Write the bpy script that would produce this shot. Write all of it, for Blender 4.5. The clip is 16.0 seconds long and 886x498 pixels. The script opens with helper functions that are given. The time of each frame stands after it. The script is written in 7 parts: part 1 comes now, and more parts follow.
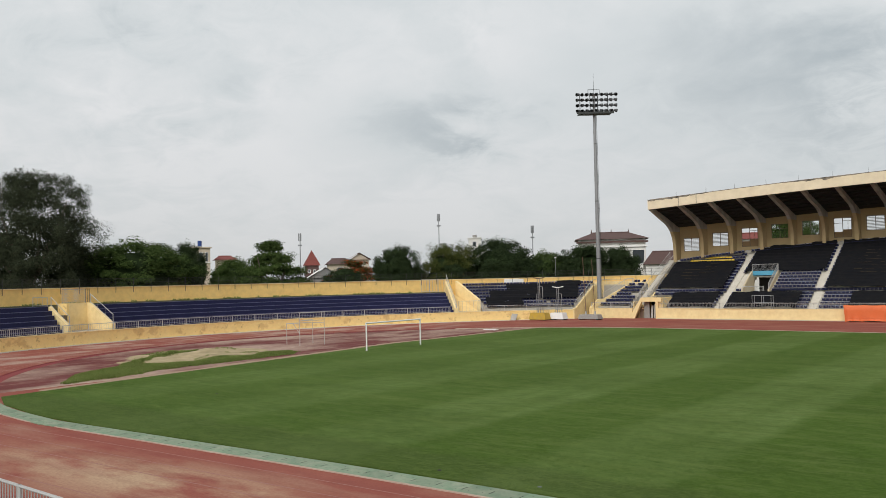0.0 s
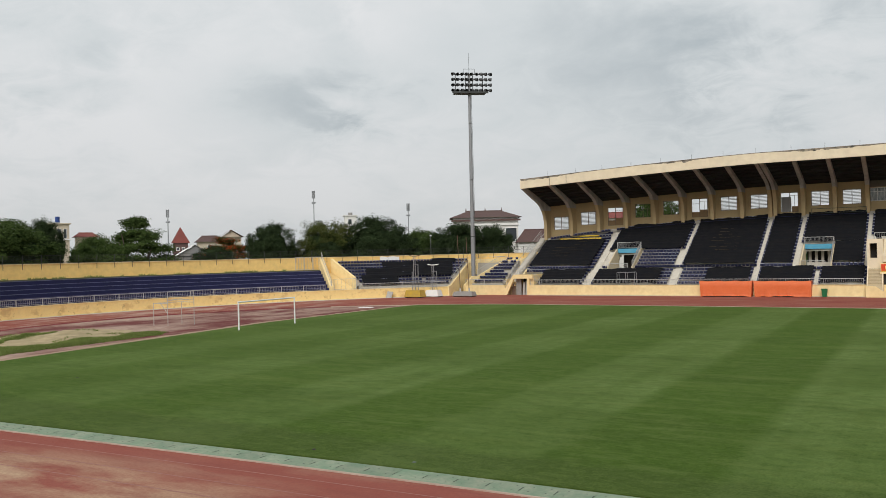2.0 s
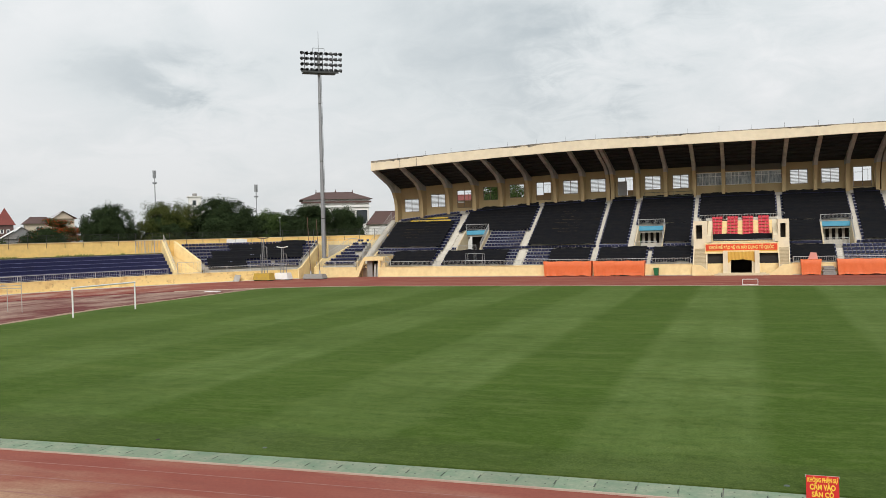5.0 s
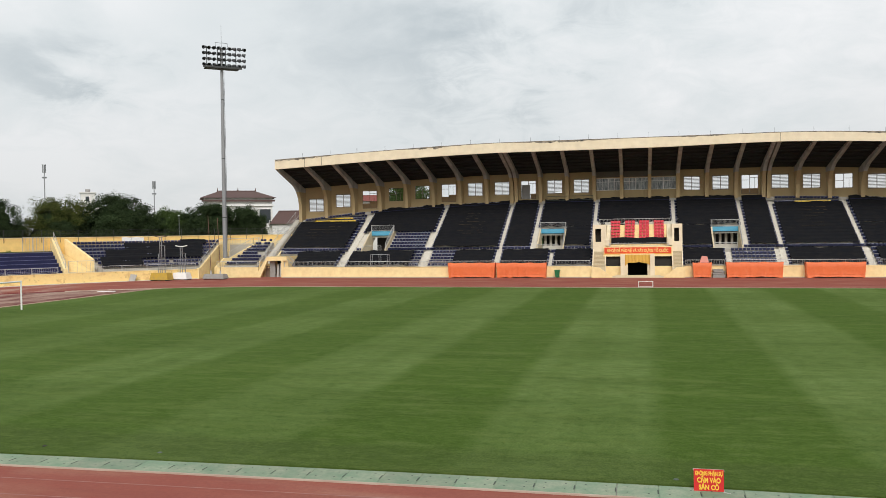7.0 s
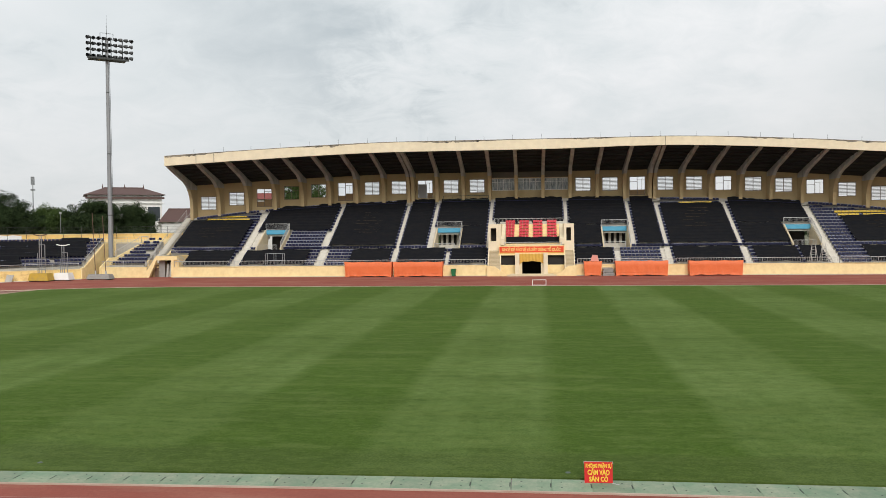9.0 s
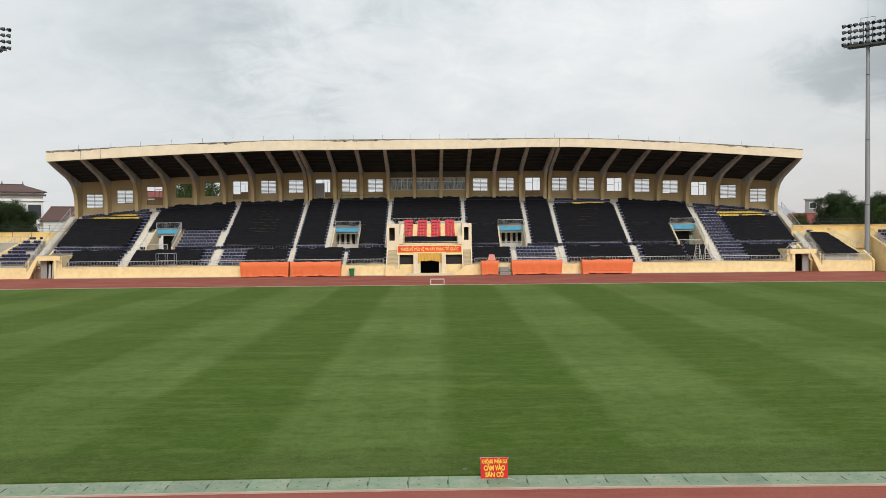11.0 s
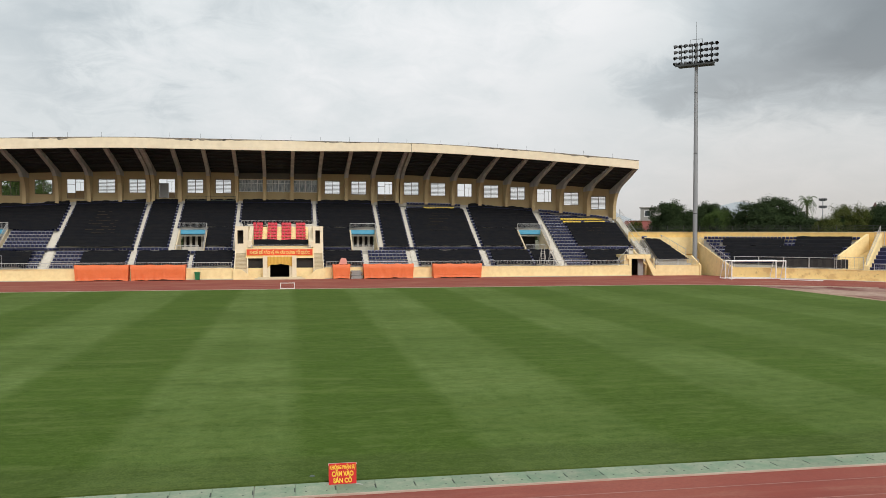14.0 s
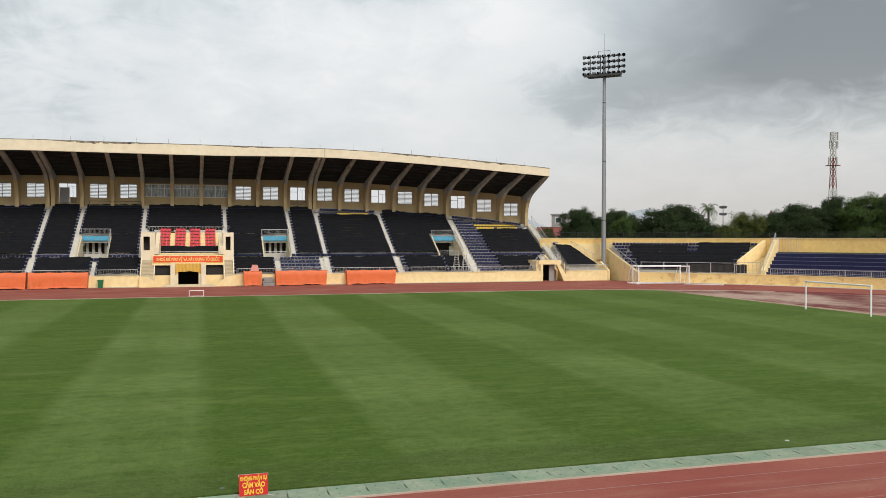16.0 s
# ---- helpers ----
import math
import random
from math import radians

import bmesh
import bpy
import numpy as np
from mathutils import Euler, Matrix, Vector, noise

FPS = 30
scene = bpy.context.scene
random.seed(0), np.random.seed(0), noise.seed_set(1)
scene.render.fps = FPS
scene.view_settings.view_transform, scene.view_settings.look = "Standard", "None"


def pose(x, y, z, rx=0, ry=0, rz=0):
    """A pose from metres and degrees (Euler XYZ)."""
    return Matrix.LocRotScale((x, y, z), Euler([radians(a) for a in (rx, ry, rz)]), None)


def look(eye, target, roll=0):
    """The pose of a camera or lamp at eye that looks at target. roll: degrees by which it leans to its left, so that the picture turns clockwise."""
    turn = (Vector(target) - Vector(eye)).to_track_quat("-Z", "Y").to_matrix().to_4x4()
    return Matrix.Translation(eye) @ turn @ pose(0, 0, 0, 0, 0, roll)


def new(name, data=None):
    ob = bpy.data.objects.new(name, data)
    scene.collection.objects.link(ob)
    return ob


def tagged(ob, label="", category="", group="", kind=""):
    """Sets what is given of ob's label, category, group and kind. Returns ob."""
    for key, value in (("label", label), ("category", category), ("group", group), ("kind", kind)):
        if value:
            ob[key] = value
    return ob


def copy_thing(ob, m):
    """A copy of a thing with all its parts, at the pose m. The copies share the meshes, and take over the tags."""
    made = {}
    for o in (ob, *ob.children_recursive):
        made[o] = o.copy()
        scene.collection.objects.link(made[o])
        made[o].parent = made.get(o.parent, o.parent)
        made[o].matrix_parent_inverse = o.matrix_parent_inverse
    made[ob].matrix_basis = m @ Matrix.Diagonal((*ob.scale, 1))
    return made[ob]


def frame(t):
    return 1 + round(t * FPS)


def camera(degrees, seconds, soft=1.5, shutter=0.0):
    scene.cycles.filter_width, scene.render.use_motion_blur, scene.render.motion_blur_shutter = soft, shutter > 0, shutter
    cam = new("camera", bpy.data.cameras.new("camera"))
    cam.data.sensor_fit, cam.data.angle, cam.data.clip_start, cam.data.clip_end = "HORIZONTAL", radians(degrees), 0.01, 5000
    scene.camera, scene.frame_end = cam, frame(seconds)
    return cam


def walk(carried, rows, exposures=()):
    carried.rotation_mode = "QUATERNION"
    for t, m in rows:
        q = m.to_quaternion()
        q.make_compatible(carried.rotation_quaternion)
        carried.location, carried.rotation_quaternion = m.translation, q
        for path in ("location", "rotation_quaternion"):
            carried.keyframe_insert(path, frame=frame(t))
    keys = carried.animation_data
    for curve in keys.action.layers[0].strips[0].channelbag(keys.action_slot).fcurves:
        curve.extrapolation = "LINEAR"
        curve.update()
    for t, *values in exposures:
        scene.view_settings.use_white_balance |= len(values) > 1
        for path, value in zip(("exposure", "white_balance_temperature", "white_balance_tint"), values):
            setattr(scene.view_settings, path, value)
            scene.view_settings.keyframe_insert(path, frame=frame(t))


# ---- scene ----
# ---- the camera: a slow pan from a seat high in the opposite stand ----
CAM = camera(56.29, 16.0, soft=0.6)
PATH = [  # seconds, x, y, z, yaw to the left, pitch, roll
    (0, -0.056, 0.028, 6.321, 39.290, 2.123, -1.268),
    (0.5, -0.030, 0.026, 6.324, 37.398, 1.650, -1.341),
    (1, -0.038, 0.051, 6.313, 35.165, 1.193, -1.404),
    (1.5, -0.058, 0.057, 6.319, 32.992, 0.760, -1.282),
    (2, -0.072, 0.077, 6.321, 30.750, 0.391, -1.323),
    (2.5, -0.080, 0.077, 6.335, 28.629, 0.060, -1.337),
    (3, -0.075, 0.076, 6.322, 26.941, -0.156, -1.364),
    (3.5, -0.084, 0.073, 6.322, 25.315, -0.395, -1.398),
    (4, -0.096, 0.073, 6.321, 23.612, -0.630, -1.512),
    (6.5, -0.031, -0.002, 6.315, 15.773, -1.317, -0.896),
    (7, -0.023, 0.004, 6.314, 13.941, -1.156, -0.788),
    (7.5, -0.022, -0.009, 6.319, 11.992, -1.067, -0.831),
    (8, -0.025, -0.010, 6.327, 10.049, -1.205, -0.655),
    (8.5, -0.018, -0.026, 6.334, 8.395, -1.294, -0.696),
    (9, -0.014, -0.046, 6.340, 6.820, -1.320, -0.644),
    (11.5, 0.032, -0.071, 6.329, -1.914, -1.434, -0.407),
    (12, 0.039, -0.047, 6.326, -3.577, -1.475, -0.174),
    (12.5, 0.048, -0.045, 6.328, -5.253, -1.457, 0.005),
    (13, 0.064, -0.038, 6.336, -6.990, -1.409, -0.088),
    (13.5, 0.079, -0.038, 6.340, -8.687, -1.301, -0.088),
    (14, 0.089, -0.040, 6.335, -10.374, -1.198, 0.049),
    (14.5, 0.091, -0.057, 6.336, -11.957, -1.082, 0.063),
    (15, 0.093, -0.047, 6.335, -13.528, -0.931, 0.079),
    (15.5, 0.104, -0.033, 6.333, -14.914, -0.875, 0.048),
    (16, 0.104, -0.032, 6.333, -16.311, -0.760, 0.044),
]
walk(CAM, [(t, pose(x, y, z, 90 + up, 0, left) @ pose(0, 0, 0, 0, 0, lean))
           for t, x, y, z, left, up, lean in PATH],
     [(0, -0.20), (1, -0.22), (2, -0.21), (3, -0.15), (4, -0.06), (6.5, 0.02), (16, 0.0)])

# ---- daylight: a bright overcast sky with heavier cloud towards the east ----
SUN_AZ, SUN_EL = radians(167), radians(38)


def build_world():
    w = bpy.data.worlds.new("overcast_sky")
    scene.world = w
    w.use_nodes = True
    nt = w.node_tree
    nt.nodes.clear()
    N, L = nt.nodes.new, nt.links.new

    def math_node(op, a, b=None, clamp=False):
        n = N("ShaderNodeMath")
        n.operation, n.use_clamp = op, clamp
        for k, v in enumerate((a, b)):
            if v is None:
                continue
            if isinstance(v, (int, float)):
                n.inputs[k].default_value = v
            else:
                L(v, n.inputs[k])
        return n.outputs[0]

    co = N("ShaderNodeTexCoord").outputs["Generated"]
    sep = N("ShaderNodeSeparateXYZ")
    L(co, sep.inputs[0])
    up = math_node("MAXIMUM", sep.outputs["Z"], 0.0)
    lift = math_node("ADD", up, 0.34)
    px, py = math_node("DIVIDE", sep.outputs["X"], lift), math_node("DIVIDE", sep.outputs["Y"], lift)
    flat = N("ShaderNodeCombineXYZ")
    L(px, flat.inputs[0]), L(py, flat.inputs[1])

    def cloud(scale, detail, rough, warp, off):
        m = N("ShaderNodeMapping")
        m.inputs["Location"].default_value = off
        L(flat.outputs[0], m.inputs[0])
        n = N("ShaderNodeTexNoise")
        n.inputs["Scale"].default_value, n.inputs["Detail"].default_value = scale, detail
        n.inputs["Roughness"].default_value, n.inputs["Distortion"].default_value = rough, warp
        L(m.outputs[0], n.inputs["Vector"])
        return n.outputs["Fac"]

    big, small, wisp = cloud(1.3, 3, 0.5, 0.3, (3.1, 1.7, 0)), cloud(3.6, 7, 0.55, 0.4, (7.3, 2.2, 0)), cloud(8.5, 9, 0.62, 0.9, (1.3, 5.2, 0))
    mix = math_node("ADD", math_node("MULTIPLY", big, 0.34), math_node("MULTIPLY", small, 0.42))
    mix = math_node("ADD", mix, math_node("MULTIPLY", wisp, 0.24))
    val = math_node("ADD", 0.165, math_node("MULTIPLY", mix, 0.72))
    # bearing and height of each direction in degrees, frayed by the finer cloud
    deg = 180 / math.pi
    fray = math_node("MULTIPLY", math_node("SUBTRACT", small, 0.5), 16.0)
    fray2 = math_node("MULTIPLY", math_node("SUBTRACT", wisp, 0.5), 9.0)
    bearing = math_node("ADD", math_node("MULTIPLY", math_node("ARCTAN2", sep.outputs["X"], sep.outputs["Y"]), deg), math_node("ADD", fray, fray2))
    height = math_node("ADD", math_node("MULTIPLY", math_node("ARCSINE", up), deg), math_node("ADD", math_node("MULTIPLY", fray, 0.3), math_node("MULTIPLY", fray2, -0.35)))

    def lump(az, el, wide, high, amount, value):
        """A thicker (or, below zero, thinner) stretch of cloud round one direction, with soft edges."""
        a = math_node("DIVIDE", math_node("SUBTRACT", bearing, az), wide)
        b = math_node("DIVIDE", math_node("SUBTRACT", height, el), high)
        d = math_node("ADD", math_node("MULTIPLY", a, a), math_node("MULTIPLY", b, b))
        k = math_node("POWER", 2.718, math_node("MULTIPLY", d, -1.0))
        return math_node("SUBTRACT", value, math_node("MULTIPLY", k, amount), True)

    for one in ((-41.5, 10.3, 5.0, 2.3, 0.14), (-38.5, 9.0, 2.4, 0.9, 0.07), (-54.5, 12.9, 2.4, 1.5, 0.035), (-62, 11, 4, 2, 0.05), (-18, 13.5, 13, 5, 0.15),
                (-14, 11.5, 4, 2, 0.04), (-75, 20, 20, 10, 0.05), (-34, 16, 3, 2.5, -0.06), (-36.5, 5.5, 6, 2, -0.05), (-47, 14.5, 5, 2, -0.03), (-6, 9.5, 4, 2.2, -0.05),
                (8, 10, 8, 5, -0.04), (20.5, 14.5, 4.0, 5, -0.10), (15, 9.8, 5, 3, -0.05), (39, 10.3, 12, 3.0, 0.36), (38.5, 15.5, 11, 4.5, 0.36), (-14, 8, 9, 5, 0.07),
                (27, 9.2, 4.5, 1.6, 0.16), (10, 17.2, 5, 1.8, 0.10), (1, 15.2, 5, 1.8, 0.05), (56, 13, 12, 6, 0.22), (75, 20, 20, 12, 0.2), (36, 21, 14, 4, 0.2), (-52, 10, 10, 8, -0.09)):
        val = lump(*one, val)
    ramp = N("ShaderNodeValToRGB")
    e = ramp.color_ramp.elements
    e[0].position, e[0].color = 0.04, (0.22, 0.255, 0.28, 1)
    e[1].position, e[1].color = 0.60, (0.84, 0.85, 0.86, 1)
    for p, c in ((0.33, (0.485, 0.54, 0.57, 1)), (0.46, (0.70, 0.74, 0.755, 1))):
        e.new(p).color = c
    L(val, ramp.inputs[0])
    # pale haze near the horizon
    haze = math_node("POWER", math_node("SUBTRACT", 1.0, up), 9.0)
    hz = N("ShaderNodeMix")
    hz.data_type = "RGBA"
    side = math_node("MULTIPLY", math_node("SUBTRACT", sep.outputs["X"], 0.12, True), 2.6, True)
    L(math_node("MULTIPLY", haze, math_node("ADD", 0.45, math_node("MULTIPLY", side, 0.5))), hz.inputs["Factor"])
    L(ramp.outputs[0], hz.inputs["A"])
    tone = N("ShaderNodeMix")
    tone.data_type = "RGBA"
    tone.inputs["A"].default_value, tone.inputs["B"].default_value = (0.76, 0.78, 0.79, 1), (0.66, 0.62, 0.585, 1)
    L(side, tone.inputs["Factor"]), L(tone.outputs["Result"], hz.inputs["B"])
    # brighter some way up, and thicker overhead
    zen = math_node("ADD", 0.90, math_node("MULTIPLY", up, math_node("SUBTRACT", 1.2, math_node("MULTIPLY", up, 1.5))))
    cl = N("ShaderNodeBackground")
    L(hz.outputs["Result"], cl.inputs[0]), L(zen, cl.inputs[1])
    sky = N("ShaderNodeTexSky")
    sky.sky_type, sky.sun_disc = "NISHITA", False
    sky.sun_elevation, sky.sun_rotation = SUN_EL, SUN_AZ
    bs = N("ShaderNodeBackground")
    L(sky.outputs[0], bs.inputs[0])
    bs.inputs[1].default_value = 0.05
    add = N("ShaderNodeMixShader")
    add.inputs[0].default_value = 0.94
    L(bs.outputs[0], add.inputs[1]), L(cl.outputs[0], add.inputs[2])
    out = N("ShaderNodeOutputWorld")
    L(add.outputs[0], out.inputs[0])


build_world()
sun = new("sun", bpy.data.lights.new("sun", "SUN"))
sun.data.energy, sun.data.angle, sun.data.color = 2.15, radians(30), (1.0, 0.96, 0.9)
sun.matrix_world = look((0, 0, 60), (-math.sin(SUN_AZ) * math.cos(SUN_EL), -math.cos(SUN_AZ) * math.cos(SUN_EL),
                                     60 - math.sin(SUN_EL)))
scene.view_settings.exposure = 0.0

# ---- materials ----
def material(name, base, rough=0.8, metal=0.0, second=None, scale=1.0, amount=0.5, fine=None, fine_scale=20.0,
             fine_amount=0.25, bump=0.0, bump_scale=30.0, vary=0.0, streak=False, stripes=None, spec=0.4):
    """A surface with two scales of variation by world position: base against second, and a finer grain."""
    m = bpy.data.materials.new(name)
    m.use_nodes = True
    nt = m.node_tree
    N, L = nt.nodes.new, nt.links.new
    bsdf = nt.nodes["Principled BSDF"]
    bsdf.inputs["Roughness"].default_value, bsdf.inputs["Metallic"].default_value = rough, metal
    bsdf.inputs["Specular IOR Level"].default_value = spec
    pos = N("ShaderNodeNewGeometry").outputs["Position"]

    def noise_at(s, detail, stretch=None):
        src = pos
        if stretch:
            mp = N("ShaderNodeMapping")
            mp.inputs["Scale"].default_value = stretch
            L(pos, mp.inputs[0])
            src = mp.outputs[0]
        n = N("ShaderNodeTexNoise")
        n.inputs["Scale"].default_value, n.inputs["Detail"].default_value = s, detail
        n.inputs["Roughness"].default_value = 0.6
        L(src, n.inputs["Vector"])
        return n.outputs["Fac"]

    def ramp(fac, lo, hi):
        r = N("ShaderNodeMapRange")
        r.inputs["From Min"].default_value, r.inputs["From Max"].default_value = lo, hi
        L(fac, r.inputs["Value"])
        return r.outputs["Result"]

    def blend(fac, a, b, top=1.0, kind="MIX"):
        x = N("ShaderNodeMix")
        x.data_type, x.blend_type = "RGBA", kind
        if top != 1.0:
            k = N("ShaderNodeMath")
            k.operation = "MULTIPLY"
            k.inputs[1].default_value = top
            L(fac, k.inputs[0])
            fac = k.outputs[0]
        L(fac, x.inputs["Factor"])
        for s, v in (("A", a), ("B", b)):
            if isinstance(v, tuple):
                x.inputs[s].default_value = (*v, 1)
            else:
                L(v, x.inputs[s])
        return x.outputs["Result"]

    col = base
    if second:
        col = blend(ramp(noise_at(scale, 6, (1, 1, 0.25) if streak else None), 0.5 - 0.16, 0.5 + 0.2), base, second, amount)
    if stripes:
        col = stripes(nt, pos, col, blend, noise_at, ramp)
    if fine:
        col = blend(ramp(noise_at(fine_scale, 4), 0.35, 0.7), col, fine, fine_amount)
    if vary:
        info = N("ShaderNodeObjectInfo").outputs["Random"]
        hsv = N("ShaderNodeHueSaturation")
        L(ramp_value(nt, info, 1 - vary, 1 + vary), hsv.inputs["Value"])
        if isinstance(col, tuple):
            hsv.inputs["Color"].default_value = (*col, 1)
        else:
            L(col, hsv.inputs["Color"])
        col = hsv.outputs["Color"]
    if isinstance(col, tuple):
        bsdf.inputs["Base Color"].default_value = (*col, 1)
    else:
        L(col, bsdf.inputs["Base Color"])
    if bump:
        b = N("ShaderNodeBump")
        b.inputs["Strength"].default_value, b.inputs["Distance"].default_value = bump, 0.02
        L(noise_at(bump_scale, 5), b.inputs["Height"])
        L(b.outputs[0], bsdf.inputs["Normal"])
    return m


def ramp_value(nt, fac, lo, hi):
    r = nt.nodes.new("ShaderNodeMapRange")
    r.inputs["To Min"].default_value, r.inputs["To Max"].default_value = lo, hi
    nt.links.new(fac, r.inputs["Value"])
    return r.outputs["Result"]


def leaf_material(name, dark, light, hot=None):
    m = material(name, dark, 0.95, spec=0.03)
    nt = m.node_tree
    N, L = nt.nodes.new, nt.links.new
    isl = N("ShaderNodeNewGeometry").outputs["Random Per Island"]
    r = N("ShaderNodeValToRGB")
    e = r.color_ramp.elements
    e[0].color, e[1].color = (*dark, 1), (*light, 1)
    if hot:
        e.new(0.76).color = (*light, 1)
        e[2].position, e[2].color = 0.8, (*hot, 1)
    L(isl, r.inputs[0])
    n = N("ShaderNodeTexNoise")
    n.inputs["Scale"].default_value = 0.5
    L(N("ShaderNodeNewGeometry").outputs["Position"], n.inputs["Vector"])
    h = N("ShaderNodeHueSaturation")
    L(ramp_value(nt, n.outputs["Fac"], 0.68, 1.32), h.inputs["Value"])
    L(r.outputs[0], h.inputs["Color"])
    bs = nt.nodes["Principled BSDF"]
    L(h.outputs[0], bs.inputs["Base Color"])
    thin = N("ShaderNodeBsdfTranslucent")   # light comes through the leaves
    L(h.outputs[0], thin.inputs["Color"])
    both = N("ShaderNodeMixShader")
    both.inputs[0].default_value = 0.35
    L(bs.outputs[0], both.inputs[1]), L(thin.outputs[0], both.inputs[2])
    L(both.outputs[0], nt.nodes["Material Output"].inputs["Surface"])
    return m


def mown(nt, pos, col, blend, noise_at, ramp):
    """Mowing bands along y, 5.4 m wide, with fainter cross bands."""
    N, L = nt.nodes.new, nt.links.new
    sep = N("ShaderNodeSeparateXYZ")
    L(pos, sep.inputs[0])

    def band(src, origin, width, wob):
        n = noise_at(0.35, 4)
        a = N("ShaderNodeMath")
        a.operation = "MULTIPLY_ADD"
        a.inputs[1].default_value, a.inputs[2].default_value = wob, -origin - wob / 2
        L(n, a.inputs[0])
        b = N("ShaderNodeMath")
        L(src, b.inputs[0]), L(a.outputs[0], b.inputs[1])
        c = N("ShaderNodeMath")
        c.operation = "MULTIPLY"
        c.inputs[1].default_value = math.pi / width
        L(b.outputs[0], c.inputs[0])
        s = N("ShaderNodeMath")
        s.operation = "SINE"
        L(c.outputs[0], s.inputs[0])
        return ramp(s.outputs[0], -0.22, 0.22)

    west_fade = N("ShaderNodeMapRange")      # the bands are fainter towards the west end: directional sheen put into colour
    west_fade.inputs["From Min"].default_value, west_fade.inputs["From Max"].default_value = -40.0, -8.0
    west_fade.inputs["To Min"].default_value, west_fade.inputs["To Max"].default_value = 0.42, 0.9
    L(sep.outputs["X"], west_fade.inputs["Value"])
    east = N("ShaderNodeMapRange")         # and, less so, towards the east
    east.inputs["From Min"].default_value, east.inputs["From Max"].default_value = 8.0, 40.0
    east.inputs["To Min"].default_value, east.inputs["To Max"].default_value = 1.0, 0.5
    L(sep.outputs["X"], east.inputs["Value"])
    fade = N("ShaderNodeMath")
    fade.operation = "MULTIPLY"
    L(west_fade.outputs["Result"], fade.inputs[0]), L(east.outputs["Result"], fade.inputs[1])
    half = N("ShaderNodeMath")
    half.operation = "SUBTRACT"
    half.inputs[1].default_value = 0.5
    L(band(sep.outputs["X"], 0.25, 5.45, 1.0), half.inputs[0])
    sway = N("ShaderNodeMath")
    sway.operation = "MULTIPLY_ADD"
    sway.inputs[2].default_value = 0.46
    L(half.outputs[0], sway.inputs[0]), L(fade.outputs[0], sway.inputs[1])
    col = blend(sway.outputs[0], (0.163, 0.236, 0.074), col, 1.0)
    col = blend(ramp(noise_at(0.8, 3, (1, 0.045, 1)), 0.44, 0.60), col, (0.062, 0.116, 0.016), 0.30)   # mower tracks
    col = blend(ramp(noise_at(0.75, 5, (0.10, 1, 1)), 0.52, 0.66), col, (0.159, 0.208, 0.058), 0.45)   # pale cross streaks
    col = blend(ramp(noise_at(0.11, 4), 0.46, 0.62), col, (0.090, 0.139, 0.031), 0.4)
    col = blend(band(sep.outputs["Y"], 22.0, 9.0, 2.5), col, (0.051, 0.096, 0.014), 0.30)
    worn = ramp(noise_at(0.9, 8), 0.55, 0.8)
    col = blend(worn, col, (0.140, 0.173, 0.049), 0.45)
    col = blend(ramp(noise_at(2.2, 8, (0.55, 1, 1)), 0.42, 0.66), col, (0.047, 0.091, 0.013), 0.50)
    col = blend(ramp(noise_at(0.45, 7, (0.3, 1, 1)), 0.50, 0.64), col, (0.041, 0.078, 0.012), 0.35)
    col = blend(ramp(noise_at(1.3, 7, (0.25, 1, 1)), 0.54, 0.66), col, (0.182, 0.228, 0.078), 0.30)
    edge = N("ShaderNodeMath")   # longer, browner grass beside the near kerb
    edge.operation = "MULTIPLY_ADD"
    edge.inputs[1].default_value, edge.inputs[2].default_value = 2.2, 0.0
    L(noise_at(0.8, 6), edge.inputs[0])
    off = N("ShaderNodeMath")
    off.operation = "SUBTRACT"
    L(sep.outputs["Y"], off.inputs[0]), L(edge.outputs[0], off.inputs[1])
    col = blend(ramp(off.outputs[0], 22.6, 21.6), col, (0.059, 0.084, 0.025), 0.55)
    col = blend(ramp(noise_at(3.2, 6, (0.35, 1, 1)), 0.50, 0.66), col, (0.154, 0.214, 0.056), 0.26)     # short streaks left by the mower
    col = blend(ramp(noise_at(5.0, 8, (1, 0.7, 1)), 0.52, 0.70), col, (0.033, 0.067, 0.008), 0.42)
    return blend(ramp(noise_at(8.0, 8, (0.8, 1, 1)), 0.42, 0.72), col, (0.149, 0.203, 0.049), 0.36)


